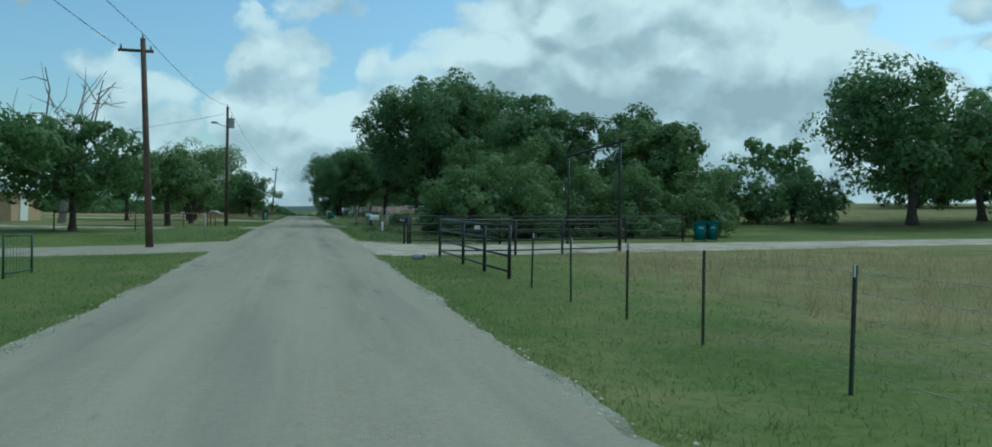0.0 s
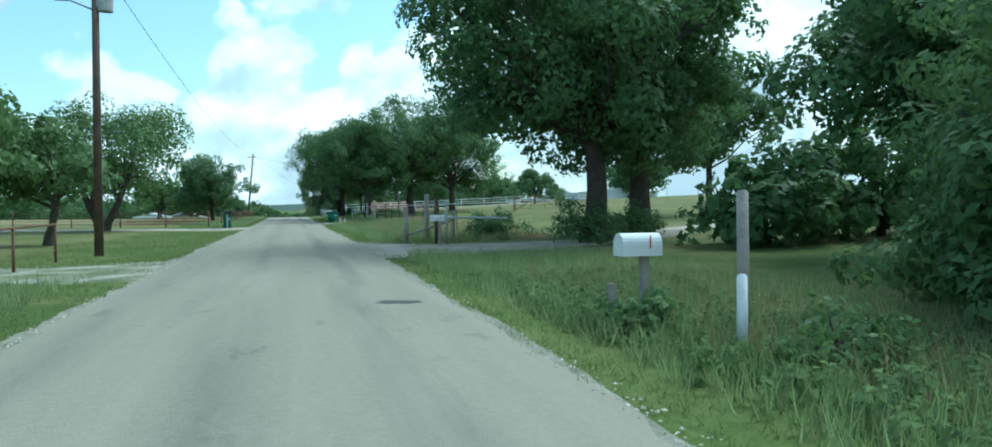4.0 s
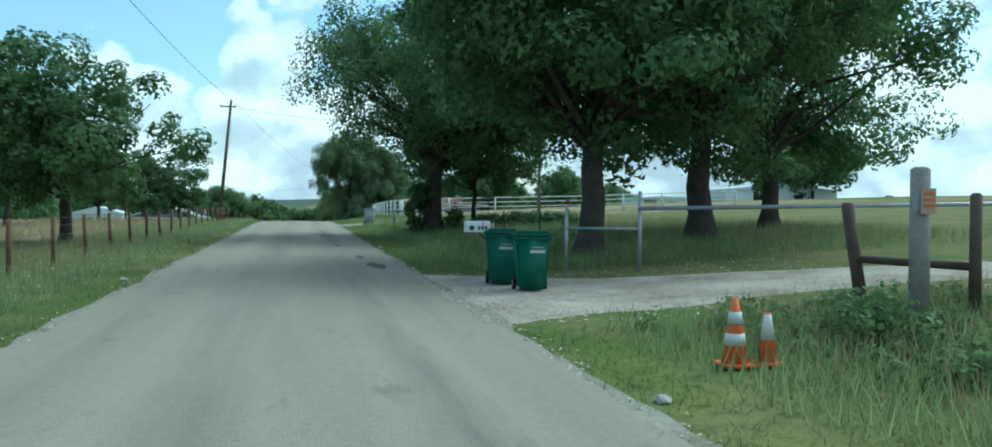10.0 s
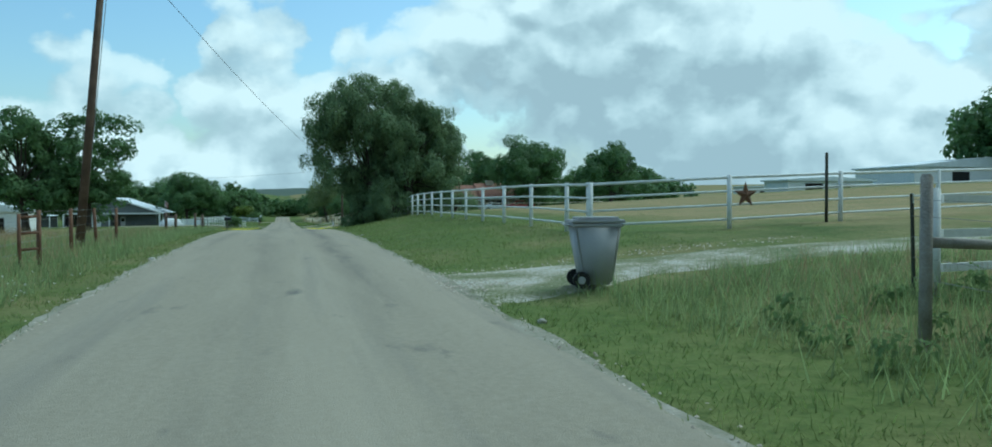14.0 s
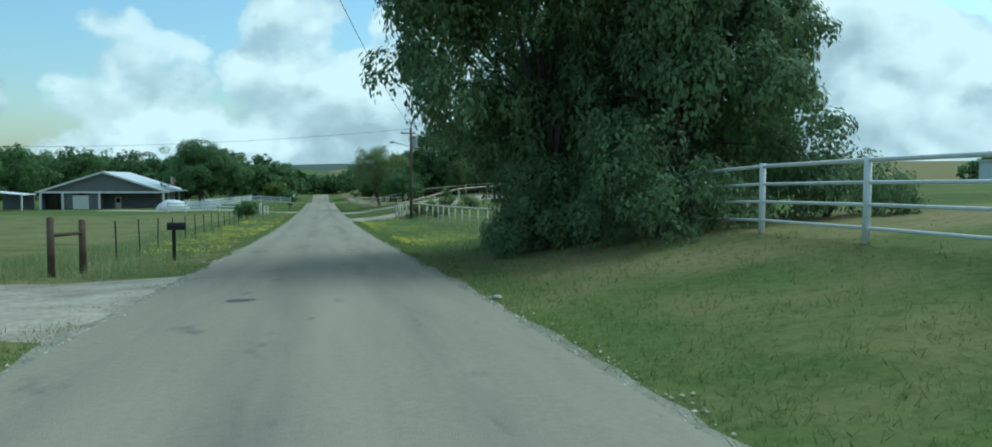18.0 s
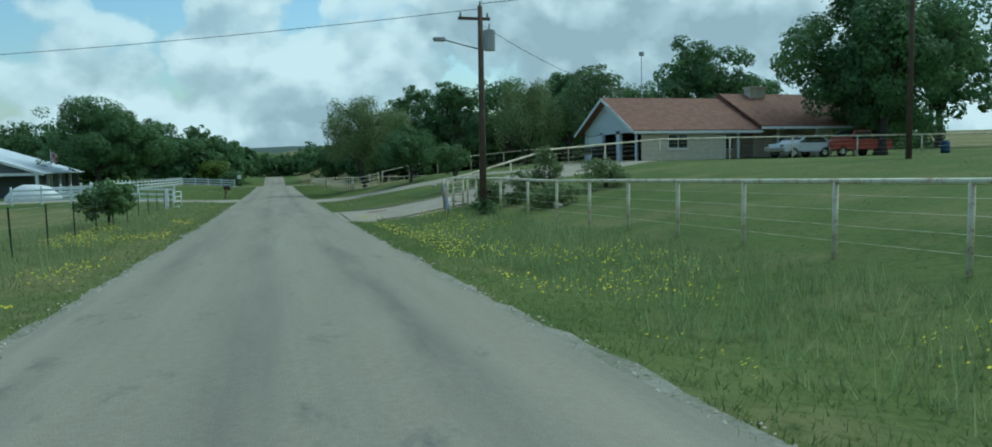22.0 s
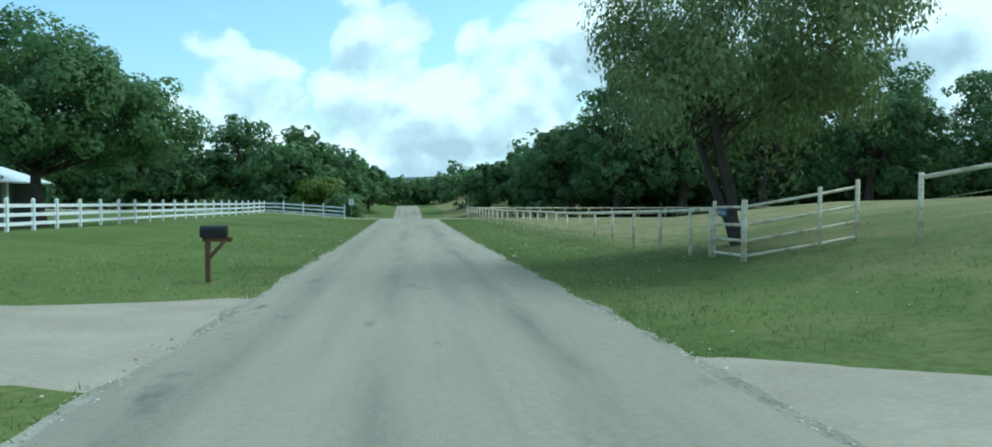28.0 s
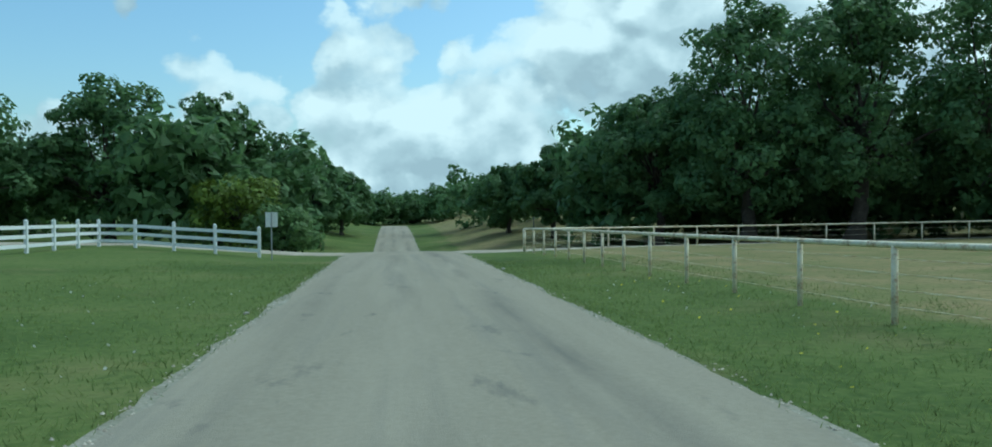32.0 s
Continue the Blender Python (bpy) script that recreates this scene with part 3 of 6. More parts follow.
def drive(name, path, widths, mat, label, category="driveway", lift=0.05):
    """A strip of paving that lies on the ground along a path."""
    if abs(path[0][0]) < 2.7:
        # The end slips square under the road.
        path, widths = [(math.copysign(0.6, path[0][0]), path[0][1])] + path, (widths[0],) + widths
    pts = [Vector((*p, 0)) for p in path]
    fine, wide = [], []
    for (p, q), (a, b) in zip(zip(pts, pts[1:]), zip(widths, widths[1:])):
        steps = max(2, int((q - p).length / 0.7))
        for i in range(steps):
            fine.append(p.lerp(q, i / steps))
            wide.append(a + (b - a) * i / steps)
    fine.append(pts[-1])
    wide.append(widths[-1])
    for _ in range(3):
        fine = [fine[0]] + [(fine[i - 1] + fine[i] * 2 + fine[i + 1]) / 4 for i in range(1, len(fine) - 1)] + [fine[-1]]
    cuts, v = 12, []
    for i, p in enumerate(fine):
        d = (fine[min(i + 1, len(fine) - 1)] - fine[max(i - 1, 0)]).normalized()
        s = Vector((d.y, -d.x, 0))
        w1 = wide[i] / 2 + (0.35 * noise.noise((p.x * 0.6, p.y * 0.6, 1)) + 0.2 * noise.noise((p.x * 2.1, p.y * 2.1, 1))) * (mat is not M_CONCRETE)
        w2 = wide[i] / 2 + (0.35 * noise.noise((p.x * 0.6, p.y * 0.6, 9)) + 0.2 * noise.noise((p.x * 2.1, p.y * 2.1, 9))) * (mat is not M_CONCRETE)
        for c in range(cuts + 1):
            q = p + s * (-w1 + (w1 + w2) * c / cuts)
            v.append((q.x, q.y, max(ground_z(q.x, q.y), road_z(q.y) - 0.02 if abs(q.x) < 3.1 else -99) + (lift * 0.75 if c not in (0, cuts) else -0.008) * min(1, max(-0.6, (abs(q.x) - 2.75) / 0.6))))
    i = np.arange(cuts * (len(fine) - 1))
    a = i // cuts * (cuts + 1) + i % cuts
    me = raw_mesh(name, v, np.stack([a, a + 1, a + cuts + 2, a + cuts + 1], 1), mat, 4)
    me.polygons.foreach_set("use_smooth", np.full(len(me.polygons), True))
    return tagged(new(name, me), label, category, kind="structure")


drive("driveway_paved", [(-2.5, 34.6), (-5, 33.4), (-9, 31.2), (-34, 22)], (9.5, 6.4, 5, 5), M_ROAD, "pale paved side drive meeting the road")
drive("driveway_gravel", [(2.5, 34.2), (6, 34.6), (14, 34.8), (30, 36.5), (60, 38)], (12, 7.8, 7, 5, 5), M_GRAVEL, "pale gravel drive between dark pipe fences")
drive("driveway_gravel_oaks", [(2.5, 68.5), (6, 69.5), (11, 69.8), (24, 79), (60, 82)], (10.5, 6, 4, 3.2, 3), M_GRAVEL, "pale gravel drive under the oaks")
drive("driveway_dirt", [(-2.5, 61), (-6, 61.5), (-30, 60)], (7, 4, 3.2), M_GRASSYGRAVEL, "pale dirt drive across the grass")
drive("driveway_gate", [(-2.5, 103), (-6, 104), (-12, 106.5), (-30, 108)], (9, 5, 4.4, 4), M_GRAVEL, "pale gravel drive to a metal gate")
drive("driveway_bins", [(2.5, 115.8), (6, 115.6), (9, 115.2), (13.5, 114.4)], (8.5, 4.6, 3.2, 2.4), M_GRAVEL, "pale gravel entrance beside the green bins")
drive("driveway_white_fence", [(2.5, 156.8), (6, 157.2), (12, 156.5), (40, 158)], (4.6, 2.2, 2.0, 2.0), M_GRASSYGRAVEL, "thin gravel drive in the grass beside a white fence")
drive("driveway_mailbox", [(-2.5, 200.5), (-6, 201.5), (-12, 203), (-40, 206)], (10, 5.6, 4.5, 4), M_GRAVEL, "pale gravel drive beside wooden posts")
drive("driveway_concrete", [(2.4, 264.9), (5, 265.2), (8, 265.6), (12, 266.4), (17, 271.5), (22.9, 280.2)], (10.4, 8.2, 6.6, 6.4, 7.2, 9.6), M_CONCRETE, "cracked concrete drive up to a three-bay garage", lift=0.07)
drive("driveway_loop", [(2.4, 290.6), (5, 289.4), (7.3, 288.0), (10.6, 284.2), (13, 280.6), (17.6, 276.9)], (8.5, 4.6, 3.4, 2.9, 2.6, 2.8), M_CONCRETE, "narrow concrete loop drive across the lawn", lift=0.06)
drive("driveway_vinyl", [(-2.5, 297.2), (-6, 297), (-12, 296.6), (-20, 300), (-30, 312)], (8, 4.6, 4, 4, 5), M_CONCRETE, "concrete drive beside a white fence")
drive("cross_road", [(-60, 380), (-14, 377), (-3, 374), (3, 374), (14, 379), (70, 392)], (4, 4.5, 8, 8, 4.5, 4), M_GRAVEL, "pale gravel road crossing at the rise", category="road", lift=0.06)

# Raised concrete kerbs beside the drive.
for name, pts in (("kerb", [(4.0, 270.2), (5.2, 269.35), (6.6, 268.95), (8.6, 268.95), (11.2, 269.6), (13.6, 271.9), (15.6, 274.4)]), ("kerb", [(4.2, 260.6), (5.4, 261.5), (7.2, 262.3), (8.6, 262.6)])):
    bm = bmesh.new()
    for p, q in zip(pts, pts[1:]):
        a, b = Vector((*p, ground_z(*p) - 0.01)), Vector((*q, ground_z(*q) - 0.01))
        mid, d = (a + b) / 2, b - a
        m = Matrix.Translation(mid) @ d.to_track_quat("Y", "Z").to_matrix().to_4x4() @ Matrix.Diagonal((0.15, d.length + 0.06, 0.17, 1))
        bmesh.ops.create_cube(bm, size=1, matrix=m)
    tagged(new(name, mesh_of(name, bm, M_CONCRETE)), "low weathered concrete kerb along the drive", "kerb", kind="structure")


# ---- grass and flowers ----
def blades(name, spots, mat, length, width, per, lean=0.5, label="", category="grass"):
    """Tufts of single-triangle blades at the given spots (x, y)."""
    rng = np.random.default_rng(len(name) * 7 + len(spots))
    pts = np.array([(x, y, ground_z(x, y) - 0.01) for x, y in spots], np.float32)
    pts = np.repeat(pts, per, 0)
    n = len(pts)
    pts[:, :2] += rng.normal(0, 0.11, (n, 2))
    ang = rng.uniform(0, 2 * np.pi, n)
    ln = length * rng.uniform(0.45, 1.3, n)
    wd = width * rng.uniform(0.7, 1.3, n)
    side = np.stack([np.cos(ang), np.sin(ang), 0 * ang], 1) * wd[:, None]
    tip = np.stack([rng.normal(0, lean, n), rng.normal(0, lean, n), np.ones(n)], 1)
    tip *= (ln / np.linalg.norm(tip, axis=1))[:, None]
    v = np.stack([pts - side, pts + side, pts + tip], 1).reshape(-1, 3)
    me = raw_mesh(name, v, np.arange(n * 3).reshape(-1, 3), mat, 3)
    return tagged(new(name, me), label, category, kind="stuff")


PAVED = [(3, 29, 40), (3, 64.5, 73.5), (3, 111.5, 120), (3, 155.5, 159.5), (3, 260, 269.5), (3, 286.5, 294.5), (-3, 30.5, 38.5), (-3, 58, 64), (-3, 99.5, 106.5), (-3, 197, 204.5), (-3, 293.5, 300.5)]


def open_grass(x, y, slack=0.0):
    """No paving at this spot."""
    if abs(x) < HALF + 0.12:
        return False
    if 362 < y < 376:
        return False
    for s, a, b in PAVED:
        if s * x > 0 and a - slack < y < b + slack:
            if abs(x) < 6 or (y - a) > 0.8 and (b - y) > 0.8:
                return False
    if 4 < x < 24 and 261.5 < y < 269.5 or 8 < x < 24 and 261.5 < y < 286:
        return False
    return True


rnd = random.Random(5)


def scatter(count, xa, xb, ya, yb, power=1.6, keep=None):
    out = []
    while len(out) < count:
        x = xa + (xb - xa) * rnd.random() ** power
        y = rnd.uniform(ya, yb)
        if open_grass(x, y) and (keep is None or keep(x, y)):
            out.append((x, y))
    return out


lawn = scatter(26000, 2.85, 14, 0, 365) + scatter(20000, -2.85, -12, 0, 365) + scatter(9000, 8, 26, 205, 300, 1.0)
blades("lawn_grass", lawn, M_GRASS, 0.08, 0.009, 3, 2.2, "short mown green verge grass")
verge = scatter(42000, 2.85, 9, 0, 365, 1.5) + scatter(30000, -2.85, -9, 0, 365, 1.5)
blades("verge_grass", verge, M_VERGE, 0.11, 0.007, 5, 0.8, "thick tufts of green grass along the road edge")
tall = scatter(5200, 3.6, 9, 40, 64, 1.0) + scatter(8500, 3.9, 10, 74, 112, 0.9) + scatter(5500, 4.4, 12, 120, 155, 1.0) + scatter(2600, 6, 20, 118, 140, 1.0) + scatter(5200, -3.8, -9, 106, 196, 1.2) \
    + scatter(2400, 4.2, 8.5, 212, 260, 0.9) + scatter(3200, -4.2, -9, 205, 292, 1.0) + scatter(1500, -3.8, -8, 40, 58, 1.0)
blades("tall_grass", tall, M_TALL, 0.38, 0.008, 6, 0.35, "uncut knee-high roadside grass and weeds")
straw = scatter(3800, 4.6, 12, 74, 116, 0.9) + scatter(1500, 5.5, 20, 122, 155, 1.0) + scatter(3800, -5, -18, 120, 192, 1.0) + scatter(1600, 9, 24, 0, 29, 1.0) + scatter(700, 4.6, 8, 41, 56, 1.0)
blades("dry_grass", straw, M_DRY, 0.5, 0.007, 5, 0.4, "tall straw-coloured dry grass")


def weeds(name, spots, mat, size, label, seed):
    """Low mounds of broad leaves and stalks among the grass."""
    rng = np.random.default_rng(seed)
    cent = np.array([(x, y, ground_z(x, y) + 0.16) for x, y in spots])
    rad = size * rng.uniform(0.6, 1.4, len(cent))
    v = leaf_quads(cent, rad, len(cent) * 60, 0.042, rng, squash=0.6, droop=0.3, knots=7, corners=3)
    tagged(new(name, raw_mesh(name, v, np.arange(len(v)).reshape(-1, 3), mat, 3)), label, "weeds", kind="stuff")


def flowers(name, spots, mat, label, height):
    rng = np.random.default_rng(3)
    pts = np.array([(x, y, ground_z(x, y)) for x, y in spots], np.float32)
    pts[:, 2] += height * rng.uniform(0.6, 1.2, len(pts))
    n = len(pts)
    r = 0.017 * rng.uniform(0.7, 1.3, n)
    ring = np.arange(5) * 2 * np.pi / 5
    tilt = rng.normal(0, 0.35, (n, 2))
    v = np.zeros((n, 5, 3), np.float32)
    v[..., 0] = pts[:, None, 0] + r[:, None] * np.cos(ring)
    v[..., 1] = pts[:, None, 1] + r[:, None] * np.sin(ring)
    v[..., 2] = pts[:, None, 2] + r[:, None] * (tilt[:, :1] * np.cos(ring) + tilt[:, 1:] * np.sin(ring) - 0.6 * np.sin(ring))
    me = raw_mesh(name, v.reshape(-1, 3), np.arange(n * 5).reshape(-1, 5), mat, 5)
    tagged(new(name, me), label, "flowers", kind="stuff")


def drifts(x, y):
    return noise.noise((x * 0.35, y * 0.22, 3)) > -0.05


flowers("yellow_wildflowers", scatter(2700, 3.3, 7.4, 214, 262, 1.2, drifts) + scatter(2500, -3.1, -6.4, 212, 262, 1.0, drifts) + scatter(150, -3.4, -6, 264, 285, 1.0)
        + scatter(120, 3.4, 6.4, 305, 350, 1.0), M_FLOWER, "drifts of small yellow wildflowers in the verge", 0.27)
flowers("white_wildflowers", scatter(420, -3.4, -6, 112, 160, 1.0) + scatter(160, 3.3, 7, 262, 350, 1.0) + scatter(160, -3.3, -8, 280, 350, 1.0), M_WHITEFLOWER,
        "scattered small white wildflowers in the verge", 0.18)


# ---- fences ----
def tpost_mesh(h):
    bm = bx(0.042, 0.007, h + 0.15, 0, 0, -0.15)
    bx(0.007, 0.034, h + 0.15, 0, 0.018, -0.15, bm=bm)
    for i in range(6):
        bx(0.016, 0.012, 0.012, 0, -0.006, h * (0.25 + 0.12 * i), bm=bm)
    return mesh_of("post", bm, M_TPOST)


def round_post_mesh(h, r, mat, n=10):
    bm = tube((0, 0, -0.15), (0, 0, h), r, r * 0.97, n)
    return mesh_of("post", bm, mat, True)


TIP = mesh_of("tip", bx(0.046, 0.02, 0.12, 0, 0.008, 0), M_TIP)


def fence(name, label, pts, h, post_me, rails, rail_mat, group="", tips=False, category="fence", wobble=0.0, rail_name="rail", seed=1, top=0.0):
    """Posts at the given spots, each an object; each rail or wire one bent tube through all the posts. rails: (height, radius)."""
    rng = random.Random(seed)
    x0, y0 = pts[0]
    z0 = ground_z(x0, y0)
    root = thing(name, x0, y0, label, category, group)
    feet = [Vector((x - x0, y - y0, ground_z(x, y) - z0)) for x, y in pts]
    leans = [Vector((rng.uniform(-wobble, wobble), rng.uniform(-wobble, wobble), 1)) for _ in pts]
    for f, l in zip(feet, leans):
        p = new("post", post_me)
        p.parent = root
        p.matrix_local = Matrix.Translation(f) @ l.to_track_quat("Z", "Y").to_matrix().to_4x4() @ Matrix.Rotation(rng.uniform(-0.3, 0.3), 4, "Z")
        if tips:
            t = new("tip", TIP)
            t.parent = p
            t.matrix_local = Matrix.Translation((0, 0, h - 0.115))
            tagged(t, "white painted tip")
    for rh, rr in rails:
        bm = sweep([f + l * rh for f, l in zip(feet, leans)], rr, 8 if rr > 0.015 else 4)
        part(rail_name, bm, rail_mat, root, smooth=True)
    return root


def line(x1, y1, x2, y2, step):
    n = max(1, round(math.hypot(x2 - x1, y2 - y1) / step))
    return [(x1 + (x2 - x1) * i / n, y1 + (y2 - y1) * i / n) for i in range(n + 1)]


def path_pts(corners, step):
    out = []
    for (a, b), (c, d) in zip(corners, corners[1:]):
        out += line(a, b, c, d, step)[:-1]
    return out + [corners[-1]]


WIRES5 = [(0.25, 0.0035), (0.5, 0.0035), (0.75, 0.0035), (1.0, 0.0035), (1.2, 0.0035)]
T13, T14 = tpost_mesh(1.27), tpost_mesh(1.4)
fence("wire_fence", "green steel post and wire fence beside mown grass", [(5.6, 3.9), (5.62, 6.75), (5.62, 9.75), (5.6, 12.3), (5.55, 15.0), (5.5, 17.6)], 1.27, T13, WIRES5, M_WIRE, tips=True, wobble=0.03)
BP = round_post_mesh(1.4, 0.05, M_BLACKPIPE)
R4 = [(0.2, 0.03), (0.6, 0.03), (0.99, 0.03), (1.37, 0.036)]
fence("pipe_fence", "black four-rail pipe fence along the verge and drive", [(5.6, 20.1), (5.5, 22.6), (5.42, 25.4), (5.35, 29.55), (8.5, 30.4), (10.6, 30.9), (13.4, 31.6)], 1.4, BP, R4, M_BLACKPIPE, group="dark pipe fences")
fence("pipe_fence", "black four-rail pipe fence across the far side of the drive", [(5.2, 37.9), (5.45, 39.0), (6.9, 39.0), (10, 39.1), (13.4, 38.6), (17, 39.6), (20.5, 40)], 1.4, BP, R4, M_BLACKPIPE, group="dark pipe fences")
arch = thing("entrance_arch", 13.4, 31.6, "tall black pipe arch over the gravel drive", "arch")
part("post", tube((0, 0.12, -0.2), (0, 0.12, 4.65), 0.055, n=12), M_BLACKPIPE, arch, smooth=True)
part("post", tube((0, 6.9, -0.2), (0, 6.9, 4.62), 0.055, n=12), M_BLACKPIPE, arch, smooth=True)
part("crossbar", tube((0, -0.4, 4.68), (0, 7.4, 4.6), 0.06, n=12), M_BLACKPIPE, arch, smooth=True)
part("sign_plate", bx(0.02, 0.4, 0.3, 0, 3.4, 4.2), M_BLACKPIPE, arch)

fence("wire_fence", "leaning steel post and wire fence in tall dry grass", [(7.0, 76.8), (8.2, 79.8), (9.08, 82.9), (9.28, 86.9), (9.06, 90.1), (8.9, 93.4), (8.75, 96.7), (8.8, 100.2), (8.65, 103.4), (8.35, 106.2)], 1.4, T14, WIRES5, M_WIRE, tips=True, wobble=0.04, seed=4)
fence("wire_fence", "steel post and wire fence across the pasture", path_pts([(33.8, 122.4), (70, 112)], 3.4), 1.4, T14, WIRES5[1:4], M_WIRE, wobble=0.04, seed=5)
fence("wire_fence", "steel post and wire fence in tall verge grass", [(7.6, 123.6), (7.9, 127.2), (7.7, 131), (7.4, 134.8), (7.1, 138.4), (6.9, 141.8), (6.8, 145.1), (7.05, 148.5), (7.5, 152)], 1.27, T13, WIRES5, M_WIRE, tips=True, wobble=0.05, seed=6)
WD = round_post_mesh(1.25, 0.055, M_RUST)
fence("wire_fence", "rusty post and wire fence beside the dry field", path_pts([(-5.9, 118), (-5.9, 176)], 3.2), 1.25, WD, WIRES5, M_WIRE, wobble=0.05, seed=7)
part("brace", tube((-5.9 + 5.9, 22, 1.05), (0, 23.8, 0.1), 0.04), M_RUST, bpy.data.objects["wire_fence.004"])
fence("wire_fence", "thin steel post and wire fence beside yellow flowers", path_pts([(-6.0, 208.5), (-6.2, 232), (-6.6, 283)], 3.35), 1.25, T13, WIRES5, M_WIRE, wobble=0.03, seed=8)
LP = round_post_mesh(1.15, 0.04, M_RUST)
fence("pipe_fence", "low brown pipe fence round the yard", [(-6.4, 66), (-6.3, 62), (-6.2, 59.2), (-7.3, 55.6), (-9.8, 53.4), (-14, 52)], 1.15, LP, [(1.12, 0.035), (0.35, 0.012)], M_RUST)
GT = round_post_mesh(1.4, 0.05, M_RUST)
fence("metal_gate", "brown five-rail metal gate and fence at the drive", [(-6.3, 110), (-9.9, 112), (-13.6, 113), (-17.5, 113.6), (-22, 114)], 1.4, GT, [(0.3, 0.02), (0.55, 0.02), (0.8, 0.02), (1.05, 0.02), (1.32, 0.025)], M_RUST, category="gate")
WPM = round_post_mesh(1.4, 0.065, M_WHITEPIPE, 12)
fence("white_fence", "white four-rail pipe fence along the grassy bank", [(7.9, 163.6)] + [(8.0 + 0.012 * i * i * 0.8, 165.7 + 3.45 * i) for i in range(15)], 1.4, WPM, [(0.24, 0.03), (0.62, 0.03), (0.98, 0.03), (1.34, 0.038)], M_WHITEPIPE, group="white pipe fences")
fence("white_fence", "white four-rail pipe fence beside the gravel drive", path_pts([(8.0, 164.0), (11.4, 162.6), (38, 166)], 3.7), 1.4, WPM, [(0.24, 0.03), (0.62, 0.03), (0.98, 0.03), (1.34, 0.038)], M_WHITEPIPE, group="white pipe fences")
CR = round_post_mesh(1.36, 0.05, M_CREAM)
CP = round_post_mesh(1.18, 0.05, M_CREAM)
CRAILS = [(0.3, 0.005), (0.58, 0.005), (0.85, 0.005), (1.1, 0.005), (1.34, 0.05)]
fence("cream_fence", "chipped cream pipe fence with wire strands on the green bank", [(9.45, 207.5 + 2.83 * i) for i in range(15)] + [(9.47, 250.0), (9.42, 252.85), (9.28, 255.7), (8.92, 258.23), (8.38, 260.2), (7.75, 261.9)], 1.36, CR, CRAILS, M_CREAM, group="cream pipe fences", seed=9)
fence("cream_fence", "chipped cream pipe fence climbing beside the concrete drive", [(7.55, 262.2), (8.6, 262.7), (11.2, 264.4), (14, 266.6), (18, 268.6), (22, 269.8), (26.8, 270), (31.2, 270), (36, 270), (41, 270), (46.5, 269.5), (52, 269)], 1.36, CR, CRAILS, M_CREAM, group="cream pipe fences", seed=10)
gp = fence("gate_panel", "short rusty cream pipe gate panel at the drive's corner", [(7.45, 262.6), (8.1, 261.5)], 1.36, CR, [(0.3, 0.03), (0.6, 0.03), (0.9, 0.03), (1.15, 0.03)], M_CREAM, category="gate")
fence("cream_fence", "pale pipe fence across the top of the lawn", path_pts([(9.6, 300.6), (14.2, 297.4), (26, 295.6), (44, 297)], 3.1), 1.3, CR, [(0.4, 0.005), (0.8, 0.005), (1.26, 0.045)], M_CREAM, group="cream pipe fences", seed=11)
fence("cream_fence", "chipped cream pipe fence along the paddock by the road", [(7.2, 305.1), (7.12, 306.3)] + [(7.1 - 0.0006 * i * i, 308.75 + 2.69 * i) for i in range(12)] + path_pts([(6.75, 341.4), (6.55, 352), (6.2, 371)], 2.4), 1.18, CP, [(k * 0.87, r) for k, r in CRAILS], M_CREAM, group="cream pipe fences", seed=12)
fence("cream_fence", "pale pipe fence along the back of the paddock", path_pts([(6.2, 371.3), (12, 376), (24, 379), (40, 378), (64, 374), (92, 366)], 3.0), 1.18, CP, [(0.45, 0.006), (0.8, 0.006), (1.16, 0.05)], M_CREAM, group="cream pipe fences", seed=13)
fence("gate_panel", "whitewashed four-rail pipe gate panel beside the willow", [(7.2, 303.2), (7.25, 305)], 1.36, CR, [(0.12, 0.035), (0.45, 0.035), (0.8, 0.035), (1.2, 0.035)], M_CREAM, category="gate", seed=14)
fence("gate_panel", "whitewashed four-rail pipe gate panel across the field entrance", [(7.2, 303.1), (8.7, 302.7), (9.5, 302.6)], 1.36, CR, [(0.12, 0.035), (0.45, 0.035), (0.8, 0.035), (1.2, 0.035)], M_CREAM, category="gate", seed=15)


def vinyl_fence(label, corners, step, seed):
    pts = path_pts(corners, step)
    x0, y0 = pts[0]
    z0 = ground_z(x0, y0)
    root = thing("vinyl_fence", x0, y0, label, "fence", "white board fences")
    bm = bx(0.13, 0.13, 1.42, 0, 0, -0.1)
    bmesh.ops.create_cone(bm, segments=4, radius1=0.11, radius2=0.01, depth=0.07, matrix=pose(0, 0, 1.355, 0, 0, 45))
    post = mesh_of("post", bm, M_VINYL)
    for i, (x, y) in enumerate(pts):
        p = new("post", post)
        p.parent = root
        p.location = (x - x0, y - y0, ground_z(x, y) - z0)
        if i:
            a = Vector((pts[i - 1][0] - x0, pts[i - 1][1] - y0, ground_z(*pts[i - 1]) - z0))
            b = Vector(p.location)
            d = b - a
            for h in (0.3, 0.68, 1.06):
                m = Matrix.Translation((a + b) / 2 + Vector((0, 0, h))) @ d.to_track_quat("X", "Z").to_matrix().to_4x4() @ Matrix.Diagonal((d.length - 0.12, 0.035, 0.15, 1))
                r = bmesh.new()
                bmesh.ops.create_cube(r, size=1, matrix=m)
                part("board", r, M_VINYL, root)
    return root


